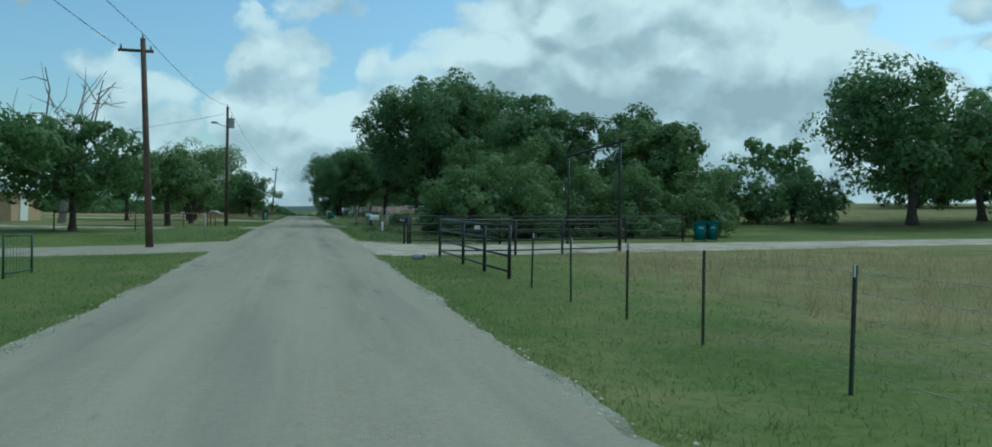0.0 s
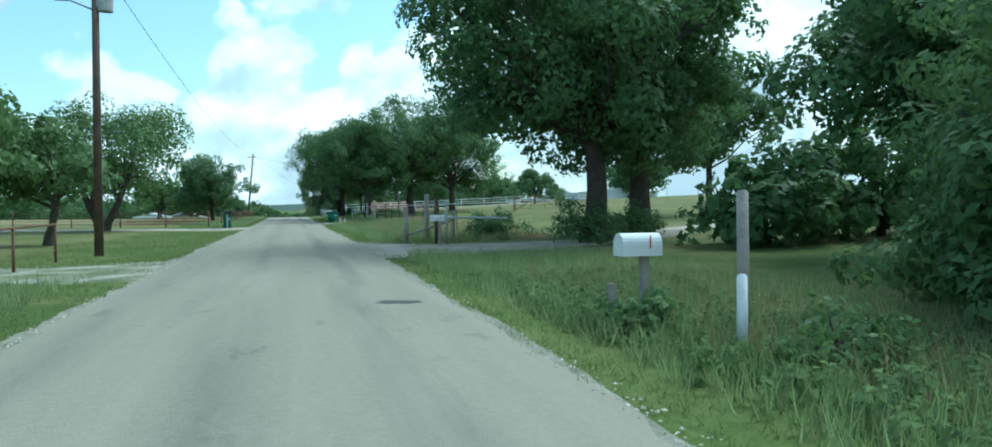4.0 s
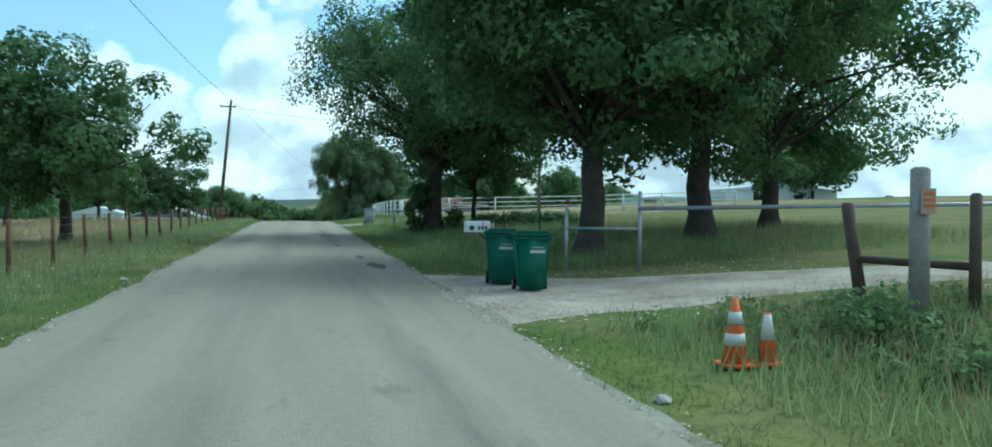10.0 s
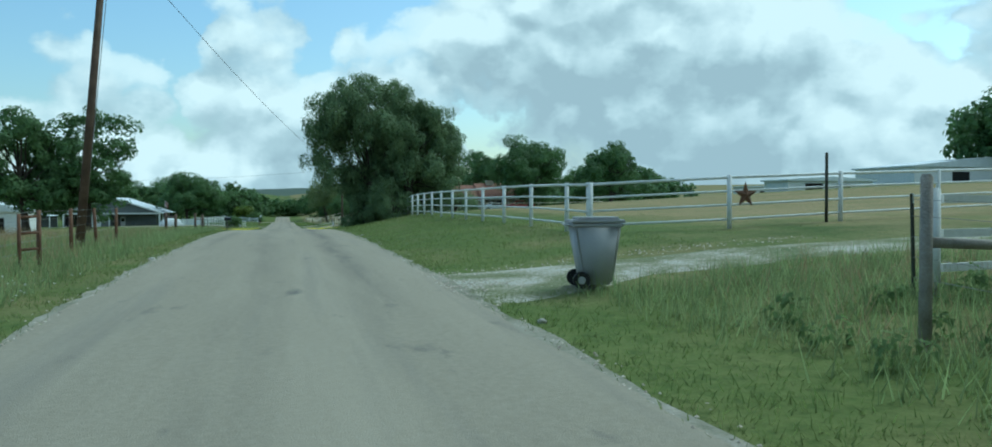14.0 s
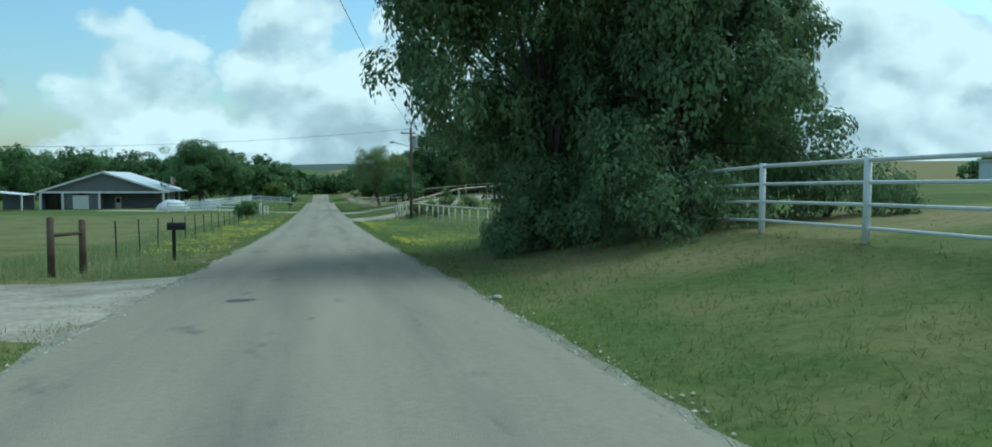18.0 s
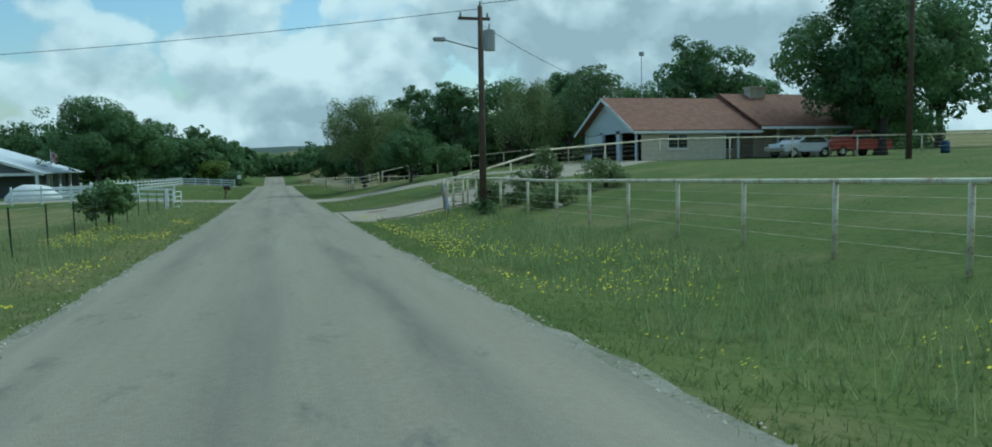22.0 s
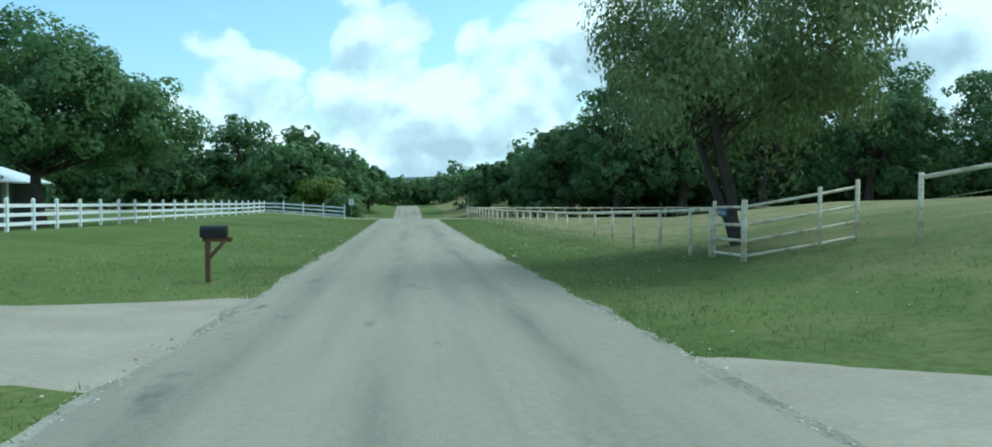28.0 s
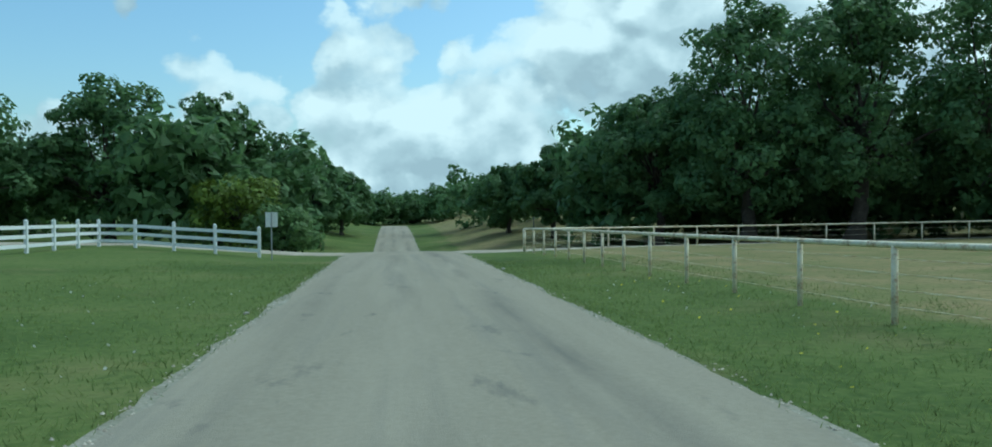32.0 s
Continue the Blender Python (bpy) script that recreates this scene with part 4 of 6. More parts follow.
vinyl_fence("white three-board vinyl fence curving across the lawn", [(-14.5, 299.5), (-16, 306), (-16.2, 325), (-15.7, 350), (-15.2, 373), (-6.4, 367)], 2.44, 1)
vinyl_fence("white three-board vinyl fence beside the concrete drive", [(-7.4, 292.2), (-12.5, 292.4), (-19, 294)], 2.44, 2)
vinyl_fence("white vinyl fence in front of the metal building", [(-14, 300.5), (-22, 308)], 2.44, 3)
gate = thing("white_gate", -6.75, 282.2, "open white ladder-like gate on a thick post", "gate")
part("gate_post", bx(0.22, 0.22, 1.35, 0, 0, -0.1, bev=0.01), M_VINYL, gate)
part("stile", tube((0.4, 0.2, 0.05), (0.4, 0.2, 1.1), 0.035), M_VINYL, gate, smooth=True)
part("stile", tube((0.75, 1.25, 0.05), (0.75, 1.25, 1.1), 0.035), M_VINYL, gate, smooth=True)
for i in range(4):
    part("gate_rail", tube((0.4, 0.2, 0.12 + 0.32 * i), (0.75, 1.25, 0.12 + 0.32 * i), 0.03), M_VINYL, gate, smooth=True)


def wood_post(x, y, h, r, label, mat=None, lean=(0, 0)):
    ob = thing("wooden_post", x, y, label, "post")
    part("post", tube((0, 0, -0.15), (lean[0], lean[1], h), r, r * 0.92, 12), mat or M_WOOD, ob, smooth=True)
    part("post_cap", tube((lean[0], lean[1], h - 0.01), (lean[0], lean[1], h + 0.025), r * 0.93, r * 0.6, 12), mat or M_WOOD, ob)
    return ob


wood_post(5.22, 48.1, 1.75, 0.07, "square grey wooden post in tall grass beside a mailbox")
wood_post(4.9, 47.6, 0.85, 0.06, "short pale post in tall grass", M_WHITEPIPE)
wood_post(5.0, 73.6, 1.5, 0.1, "thick weathered gate post at the field corner")
wood_post(7.2, 74.6, 1.35, 0.08, "weathered brace post at the field corner", lean=(0.05, 0.1))
rail = thing("brace_rail", 5.0, 73.6, "weathered diagonal brace between wooden gate posts", "brace")
part("rail", tube((0, 0, 0.35), (2.2, 1.0, 1.0), 0.05), M_WOOD, rail, smooth=True)
wood_post(6.15, 75.2, 2.1, 0.11, "tall grey wooden gate post beside the field")
wood_post(6.25, 73.3, 1.95, 0.1, "dark wooden gate post wound with wire", M_POLE)
wood_post(6.5, 72.4, 1.8, 0.05, "slim grey pipe post at the field gate", M_GREYPIPE)
fg = thing("pipe_gate", 6.2, 75.1, "single galvanised pipe gate bar between posts", "gate")
part("rail", tube((0, 0, 1.12), (0.1, -1.9, 1.1), 0.035), M_GREYPIPE, fg, smooth=True)
part("rail", tube((0.3, -2.7, 1.08), (1.6, -7.5, 1.05), 0.035), M_GREYPIPE, fg, smooth=True)
tag_post = wood_post(7.3, 109.9, 1.95, 0.12, "pale grey wooden post with a faded orange tag")
part("tag", bx(0.2, 0.012, 0.3, 0, -0.13, 1.42), M_FADED, tag_post, "faded orange plastic tag")
for i in range(3):
    part("text_bar", bx(0.15, 0.005, 0.03, 0, -0.138, 1.5 + 0.07 * i), M_ORANGE, tag_post.children[-1])
wood_post(7.45, 118.2, 1.75, 0.045, "tall galvanised gate post at the entrance", M_GREYPIPE)
wood_post(6.1, 119.2, 1.5, 0.04, "galvanised brace post in the grass", M_GREYPIPE)
wood_post(7.8, 111.45, 1.5, 0.09, "dark leaning brace post by the gravel entrance", M_POLE, lean=(-0.22, 0.1))
wood_post(8.3, 110.1, 1.6, 0.075, "dark brace post by the gravel entrance", M_POLE)
db = thing("brace_rail", 7.8, 111.45, "dark wooden brace rail between entrance posts", "brace")
part("rail", tube((-0.12, 0, 0.75), (0.5, -1.35, 0.72), 0.055), M_POLE, db, smooth=True)
br = thing("brace_rail", 7.4, 118.2, "galvanised brace rails between gate posts", "brace")
part("rail", tube((0, 0, 0.95), (-1.3, 1.0, 0.95), 0.035), M_GREYPIPE, br, smooth=True)
part("rail", tube((0, 0, 1.4), (14, -5, 1.7), 0.045), M_GREYPIPE, br, smooth=True)
wood_post(5.5, 148.3, 1.6, 0.045, "tall galvanised steel post beside the drive", M_GREYPIPE)
wood_post(5.75, 149.95, 1.6, 0.06, "tall grey wooden post wound with wire beside the drive")
wood_post(7.4, 150.2, 1.55, 0.05, "tall grey steel gate post in the grass", M_GREYPIPE)
wood_post(7.7, 151.9, 1.3, 0.08, "pale squared post at the end of the white rails", M_WHITEPIPE)
gb = thing("brace_rail", 5.75, 149.95, "thick weathered brace rail between fence posts", "brace")
part("rail", tube((0, 0, 1.0), (1.65, 0.25, 0.92), 0.05), M_WOOD, gb, smooth=True)
wr = thing("white_rails", 7.7, 151.9, "short run of white board rails behind the brace", "fence")
for i in range(3):
    part("rail", bx(4.4, 0.04, 0.1, 2.3, 0.35, 0.3 + 0.42 * i, turn=9), M_WHITEPIPE, wr)
wood_post(14.6, 162.9, 1.9, 0.045, "tall dark post behind the white rails", M_TPOST)
wood_post(14.6, 149.3, 6.6, 0.11, "bare weathered wooden pole in the pasture")
for x, y, h in ((-6.7, 195.2, 1.2), (-6.05, 194.3, 1.1), (-6.15, 206.2, 1.42), (-5.75, 207.3, 1.35)):
    wood_post(x, y, h, 0.09, "dark weathered wooden corner post in grass", M_POLE)
hb = thing("brace_rail", -6.15, 206.2, "wooden cross brace between corner posts", "brace")
part("rail", tube((0, 0, 1.0), (0.4, 1.1, 1.0), 0.045), M_POLE, hb, smooth=True)
hb = thing("brace_rail", -6.7, 195.2, "wooden cross brace between corner posts", "brace")
part("rail", tube((0, 0, 0.95), (0.65, -0.9, 0.95), 0.045), M_POLE, hb, smooth=True)
wood_post(-4.75, 45, 1.25, 0.05, "short grey post with a torn paper notice")
wood_post(7.05, 259.9, 1.3, 0.1, "leaning grey wooden stump post at the fence corner", lean=(-0.18, 0.1))
wood_post(6.9, 259.1, 0.75, 0.09, "short pale blue capped pipe in weeds", M_GREYPIPE)
wood_post(6.4, 369.5, 1.75, 0.035, "thin steel post at the paddock corner", M_TPOST)

ladder = thing("ladder_brace", -5.4, 163.6, "rusty ladder-like brace of two posts and three rungs", "brace")
for px in (0, 0.32):
    part("post", tube((px - 0.16, px, -0.1), (px - 0.16, px, 1.2), 0.04), M_RUST, ladder, smooth=True)
for i in range(3):
    part("rung", tube((-0.16, 0, 0.4 + 0.36 * i), (0.16, 0.32, 0.42 + 0.36 * i), 0.03), M_RUST, ladder, smooth=True)

corral = thing("corral_panel", 22, 116.6, "rusty welded corral panels standing in the pasture", "corral")
for a, b in (((0, 0), (5.4, 2.4)), ((0, 0), (-1.2, -3.4)), ((5.4, 2.4), (11.4, 5.2))):
    for hh in (0.3, 0.6, 0.9, 1.2, 1.5):
        part("rail", tube((*a, hh), (*b, hh), 0.022), M_RUST, corral, smooth=True)
    for k in (0, 0.33, 0.66, 1):
        x, y = a[0] + (b[0] - a[0]) * k, a[1] + (b[1] - a[1]) * k
        part("upright", tube((x, y, -0.3), (x, y, 1.55), 0.025), M_RUST, corral, smooth=True)
for a, b in (((0, 0, 0.1), (2.7, 1.2, 1.55)), ((2.7, 1.2, 1.55), (5.4, 2.4, 0.1))):
    part("brace", tube(a, b, 0.03), M_RUST, corral, smooth=True)


# ---- utility poles and lines ----
def utility_pole(x, y, h, label, r=0.15, arm=True, can=False, lamp=0, lean=(0, 0)):
    ob = thing("utility_pole", x, y, label, "utility pole", "roadside utility poles")
    part("pole", tube((0, 0, -0.3), (lean[0], lean[1], h), r, r * 0.66, 12), M_POLE, ob, smooth=True)
    if arm:
        part("crossarm", bx(1.3, 0.09, 0.11, lean[0] - 0.25, lean[1], h - 0.55), M_POLE, ob)
        for dx in (-0.8, 0.3):
            part("insulator", tube((lean[0] + dx, lean[1], h - 0.44), (lean[0] + dx, lean[1], h - 0.26), 0.05, 0.035, 8), M_CERAMIC, ob, smooth=True)
    part("insulator", tube((lean[0], lean[1], h), (lean[0], lean[1], h + 0.2), 0.05, 0.03, 8), M_CERAMIC, ob, smooth=True)
    if can:
        c = part("transformer", tube((0.34, -0.1, h - 1.75), (0.34, -0.1, h - 0.95), 0.23, n=14), M_CERAMIC, ob, "grey steel transformer can")
        part("bushing", tube((0.34, -0.1, h - 0.95), (0.34, -0.1, h - 0.7), 0.04, 0.03), M_CERAMIC, c)
        part("bracket", bx(0.2, 0.08, 0.5, 0.12, -0.05, h - 1.6), M_CERAMIC, c)
    if lamp:
        a = part("lamp_arm", tube((0, 0, h - 1.7), (lamp, 0, h - 1.35), 0.03), M_GREYPIPE, ob, smooth=True)
        part("lamp_head", bx(0.5, 0.22, 0.16, lamp * 1.12, 0, h - 1.42, bev=0.04), M_CERAMIC, a)
    part("ground_wire", tube((r * 0.95, 0, 0.1), (lean[0] + r * 0.7, lean[1], h - 1), 0.012, n=5), M_WIRE, ob)
    return ob


utility_pole(-5.55, 34, 8.3, "tall dark creosoted utility pole beside the road", lean=(-0.35, 0))
utility_pole(-5.85, 68.9, 9.8, "tall utility pole with a grey transformer", can=True, arm=False, lamp=-0.9)
utility_pole(-6.35, 172.4, 10.2, "leaning weathered utility pole beside the road", lean=(0.95, 0))
utility_pole(-5.5, -9, 8.6, "creosoted utility pole beside the road")
utility_pole(-16, 185, 9.5, "slim grey utility pole in the field", r=0.11, arm=True)
utility_pole(8.15, 258.1, 8.3, "utility pole with transformer and street lamp", can=True, lamp=-1.5)
utility_pole(23.8, 252.5, 9.6, "slim utility pole on the green bank", r=0.12, arm=False)


def cable(name, a, b, sag, r=0.012):
    a, b = Vector(a), Vector(b)
    bm = sweep([a.lerp(b, k / 14) - Vector((0, 0, sag * 4 * k / 14 * (1 - k / 14))) for k in range(15)], r, 5)
    return tagged(new(name, mesh_of(name, bm, M_BLACK)), "thin sagging overhead power line", "power line", "overhead lines")


def gz(x, y, h):
    return (x, y, ground_z(x, y) + h)


for p, q, s in ((gz(-6.6, -9, 8.3), gz(-6.9, 34, 8.0), 0.6), (gz(-5.5, -9, 8.8), gz(-5.9, 34, 8.5), 0.6), (gz(-5.9, 34, 8.5), gz(-5.85, 68.9, 9.9), 0.5), (gz(-5.85, 68.9, 9.9), gz(-5.45, 172.6, 10.4), 1.6),
                (gz(-6.1, 68.9, 9.2), gz(-26, 60, 5.5), 0.7), (gz(-5.45, 172.6, 9.8), gz(14.6, 149.3, 6.5), 0.9), (gz(-5.45, 172.6, 10.4), gz(8.15, 258.1, 8.4), 1.2), (gz(8.15, 258.1, 8.4), gz(23.8, 252.5, 9.4), 0.5),
                (gz(8.15, 258.1, 8.2), gz(-60, 285, 9), 1.5), (gz(8.15, 258.1, 7.6), gz(25, 281, 5.2), 0.5)):
    cable("power_line", p, q, s)


# ---- bins, mailboxes, cone ----
def wheelie_bin(mat, label, group=""):
    ob = thing("wheelie_bin", 0, 0, label, "bin", group, z=0)
    bm = bmesh.new()
    low = [bm.verts.new(v) for v in ((-0.24, -0.26, 0.05), (0.24, -0.26, 0.05), (0.24, 0.2, 0.05), (-0.24, 0.2, 0.05))]
    top = [bm.verts.new(v) for v in ((-0.31, -0.38, 0.98), (0.31, -0.38, 0.98), (0.31, 0.36, 0.98), (-0.31, 0.36, 0.98))]
    bm.faces.new(low[::-1])
    for i in range(4):
        bm.faces.new((low[i - 1], low[i], top[i], top[i - 1]))
    bm.faces.new(top)
    bmesh.ops.bevel(bm, geom=bm.edges[:], offset=0.045, segments=3, affect="EDGES")
    body = part("body", bm, mat, ob, smooth=True)
    part("rim", bx(0.68, 0.8, 0.05, 0, -0.01, 0.94, bev=0.018), mat, body)
    bm = bx(0.7, 0.84, 0.05, 0, -0.02, 1.0, bev=0.02)
    bx(0.56, 0.66, 0.045, 0, -0.03, 1.045, bev=0.02, bm=bm)
    lid = part("lid", bm, mat, ob)
    part("handle", tube((-0.24, 0.44, 0.97), (0.24, 0.44, 0.97), 0.017), mat, lid, smooth=True)
    for s in (-1, 1):
        w = part("wheel", tube((s * 0.25, 0.24, 0.13), (s * 0.31, 0.24, 0.13), 0.13, n=18), M_RUBBER, ob, "black wheel", smooth=False)
        part("hub", tube((s * 0.3, 0.24, 0.13), (s * 0.316, 0.24, 0.13), 0.06, n=12), M_BINGREY, w)
    part("axle", tube((-0.26, 0.24, 0.13), (0.26, 0.24, 0.13), 0.015), M_BLACK, ob)
    lab = part("label", bx(0.26, 0.004, 0.16, 0.08, -0.352, 0.7, tilt=7), M_LABEL, ob, "pale printed label")
    for i in range(2):
        part("text_bar", bx(0.2, 0.003, 0.016, 0.08, -0.352 - 0.0055 * i, 0.74 + 0.05 * i, tilt=7), M_BINGREY, lab)
    return ob


def drop(ob, x, y, turn=0.0):
    ob.matrix_world = pose(x, y, ground_z(x, y) + 0.02, 0, 0, turn)
    return ob


green = drop(wheelie_bin(M_BINGREEN, "dark green wheeled rubbish bin with pale label on gravel", "green bins"), 4.25, 115.75, -10)
copy_thing(green, pose(4.0, 116.9, ground_z(4.0, 116.9) + 0.02, 0, 0, -14))
left_bin = copy_thing(green, pose(-4.5, 105.3, ground_z(-4.5, 105.3) + 0.03, 0, 0, 8))
left_bin["label"] = "dark green wheeled bin beside a black mailbox"
teal = drop(wheelie_bin(M_BINTEAL, "teal wheeled rubbish bin on the gravel drive", "teal bins"), 21.6, 40.2, -25)
copy_thing(teal, pose(22.5, 40.5, ground_z(22.5, 40.5) + 0.02, 0, 0, -30))
drop(wheelie_bin(M_BINGREY, "grey wheeled rubbish bin at the gravel drive"), 4.72, 155.5, 80)


def mailbox(x, y, box_mat, post_mat, label, h=1.05, turn=0.0, wide=0.2, bars=0, posts=1, arm=False, emblem=False):
    """A domed roadside box on a post; the door faces the road (-x for turn 0)."""
    ob = thing("mailbox", x, y, label, "mailbox", turn=turn)
    part("post", bx(0.06 if emblem else 0.1, 0.06 if emblem else 0.1, h + (0.3 if emblem else 0.1), 0.26 if emblem else 0.05 if arm else 0, 0, -0.1, bev=0.008), post_mat, ob)
    if arm:
        part("arm", bx(0.6, 0.09, 0.09, -0.15, 0, h - 0.09), post_mat, ob)
        part("brace", bx(0.07, 0.07, 0.5, -0.14, 0, h - 0.5, lean=-40), post_mat, ob)
    if posts > 1:
        part("post", bx(0.1, 0.1, h - 0.25, -0.42, 0.05, -0.1, bev=0.008), post_mat, ob)
    out = [(-wide / 2, 0), (wide / 2, 0)] + [(wide / 2 * math.cos(a), 0.14 + wide / 2 * math.sin(a)) for a in np.linspace(0, math.pi, 11)]
    box = part("box", prism(out, 0.52, Matrix.Translation((-0.33, 0, h)) @ Matrix.Rotation(radians(-90), 4, "Z")), box_mat, ob)
    part("door", prism([(a * 1.05, b) for a, b in out], 0.02, Matrix.Translation((-0.35, 0, h)) @ Matrix.Rotation(radians(-90), 4, "Z")), box_mat, box)
    part("flag", bx(0.015, 0.01, 0.16, 0.02, -wide / 2 - 0.012, h + 0.1), M_LAMP, box, "small red flag")
    if emblem:
        part("emblem", tube((-0.22, -wide / 2 - 0.004, h + 0.09), (-0.22, -wide / 2 - 0.009, h + 0.09), 0.055, n=16), M_BLUE, box, "round blue emblem")
        part("brace", tube((0.26, 0, h - 0.3), (-0.05, 0, h), 0.015), M_BLACKPIPE, ob)
    for i in range(bars):
        part("number_bar", bx(0.05, 0.004, 0.075, (-0.06 if emblem else -0.2) + 0.075 * i, -wide / 2 - 0.004, h + 0.05), M_BLUE if emblem else M_LABEL, box, "pale number bar")
    return ob


mailbox(5.1, 38.5, M_BLACK, M_BLACKPIPE, "black mailbox with pale number bars by the fence", 1.08, 0, 0.2, 3)
mailbox(4.66, 49.5, M_WHITEMETAL, M_WOOD, "large white mailbox on grey wooden posts", 0.95, 0, 0.3, 0, 2)
mailbox(6.0, 71.3, M_WHITEMETAL, M_WOOD, "grey mailbox with a pale number plate at the field gate", 1.0, 0, 0.22, 3)
mailbox(-4.4, 104.0, M_BLACK, M_GREYPIPE, "black mailbox with number bars on a pale post", 1.15, 180, 0.2, 3)
mailbox(3.98, 118.65, M_WHITEMETAL, M_PINK, "white mailbox with blue emblem and number plate on a striped post", 0.98, 0, 0.2, 3, emblem=True)
mailbox(-4.3, 211.6, M_BLACK, M_BLACK, "black mailbox on a dark post beside wildflowers", 0.95, 180, 0.2, 2)
mailbox(-4.3, 303.6, M_BLACK, M_RUST, "black mailbox on a rustic brown timber post", 0.95, 180, 0.22, 0, arm=True)

def traffic_cone(x, y, k, band, label):
    ob = thing("traffic_cone", x, y, label, "traffic cone", "cones")
    part("base", bx(0.36 * k, 0.36 * k, 0.03, 0, 0, 0.02, bev=0.008), M_ORANGE, ob)
    part("cone", tube((0, 0, 0.05), (0, 0, 0.72 * k), 0.135 * k, 0.028, 18), M_ORANGE, ob, smooth=True)
    for lo, hi in band:
        part("collar", tube((0, 0, lo * k), (0, 0, hi * k), 0.141 * k - 0.148 * (lo - 0.05) * k, 0.141 * k - 0.148 * (hi - 0.05) * k, 18), M_TIP, ob, "white reflective collar", smooth=True)


traffic_cone(4.36, 109.0, 0.95, ((0.24, 0.36), (0.46, 0.58)), "orange traffic cone with two white bands in the verge grass")
traffic_cone(4.72, 109.0, 0.74, ((0.36, 0.7),), "small faded orange traffic cone with a white top")

sign = thing("road_sign", -5.6, 365.2, "back of a pale metal road sign on a thin post", "sign")
part("post", bx(0.05, 0.04, 2.15, 0, 0, -0.1), M_GREYPIPE, sign)
part("plate", bx(0.5, 0.01, 0.62, 0, 0.03, 1.4, bev=0.004), M_WHITEMETAL, sign)
for i in range(2):
    part("rivet", tube((0, 0, 1.5 + 0.38 * i), (0, 0.02, 1.5 + 0.38 * i), 0.014), M_GREYPIPE, sign)

def metal_star(x, y, size, h, label):
    ob = thing("metal_star", x, y, label, "ornament", "stars on the white fence")
    bm = bmesh.new()
    c = [bm.verts.new((0, s * 0.07, h)) for s in (-1, 1)]
    rim = [bm.verts.new(((size if i % 2 == 0 else size * 0.4) * math.sin(i * math.pi / 5), 0, h + (size if i % 2 == 0 else size * 0.4) * math.cos(i * math.pi / 5))) for i in range(10)]
    for i in range(10):
        bm.faces.new((rim[i - 1], rim[i], c[0]))
        bm.faces.new((rim[i], rim[i - 1], c[1]))
    part("star", bm, M_RUST, ob)
    part("hook", tube((0, 0.02, h + size * 0.55), (0, 0.09, h + size * 0.62), 0.008), M_WIRE, ob)


metal_star(11.85, 162.55, 0.36, 0.86, "rusty five-pointed metal star hung on the white rails")
metal_star(21.5, 163.8, 0.3, 0.9, "rusty brown metal star hung on the white rails")


# ---- vehicles ----
def vehicle(x, y, turn, paint, label, pickup=False, name="car"):
    ob = thing(name, x, y, label, "car" if not pickup else "pickup truck", turn=turn)
    L = 5.4 if pickup else 4.5
    if pickup:
        side = [(-2.7, 0.45), (2.7, 0.45), (2.7, 0.95), (2.5, 1.05), (1.2, 1.12), (0.55, 1.75), (-0.75, 1.78), (-0.95, 1.1), (-2.7, 1.1)]
    else:
        side = [(-2.25, 0.4), (2.25, 0.4), (2.25, 0.75), (2.1, 0.9), (1.05, 0.98), (0.35, 1.42), (-1.2, 1.45), (-1.9, 1.0), (-2.25, 0.92)]
    bm = prism(side, 1.78, Matrix.Translation((0, -0.89, 0)))
    bmesh.ops.bevel(bm, geom=bm.edges[:], offset=0.05, segments=2, affect="EDGES")
    part("body", bm, paint, ob)
    g = [(1.0, 1.13), (0.52, 1.68), (-0.68, 1.7), (-0.8, 1.15)] if pickup else [(0.9, 1.0), (0.3, 1.36), (-1.15, 1.38), (-1.65, 1.0)]
    for s in (-0.9, 0.88):
        part("side_window", prism(g, 0.02, Matrix.Translation((0, s, 0))), M_GLASS, ob, "dark side glass")
    a, b = g[0], g[1]
    part("windscreen", bx(0.02, 1.5, math.hypot(a[0] - b[0], a[1] - b[1]), (a[0] + b[0]) / 2 + 0.06, 0, (a[1] + b[1]) / 2 - 0.28, lean=-42), M_GLASS, ob, "dark windscreen")
    for wx in (-L * 0.31, L * 0.31):
        for s in (-0.9, 0.7):
            w = part("wheel", tube((wx, s, 0.34), (wx, s + 0.2, 0.34), 0.34, n=20), M_RUBBER, ob)
            part("rim", tube((wx, s - 0.01 if s < 0 else s + 0.19, 0.34), (wx, s + 0.01 if s < 0 else s + 0.21, 0.34), 0.2, n=14), M_CHROME, w)
    for s in (-0.65, 0.65):
        part("headlight", bx(0.05, 0.32, 0.16, L / 2 - 0.01, s, 0.72, bev=0.01), M_CHROME, ob)
        part("tail_light", bx(0.05, 0.2, 0.25, -L / 2 + 0.01, s, 0.75, bev=0.01), M_LAMP, ob)
    part("bumper", bx(0.14, 1.75, 0.2, L / 2 + 0.02, 0, 0.45, bev=0.03), M_CHROME, ob)
    part("bumper", bx(0.14, 1.75, 0.2, -L / 2 - 0.02, 0, 0.45, bev=0.03), M_CHROME, ob)
    return ob


vehicle(34.2, 273.4, 190, M_WHITEPAINT, "small silver-white car parked beside the house")
vehicle(38.6, 273.6, 184, M_REDPAINT, "long red pickup truck parked beside the house", True, "pickup_truck")
vehicle(24.9, 281.6, 180, M_DARKPAINT, "black pickup truck parked inside the open garage", True, "pickup_truck")


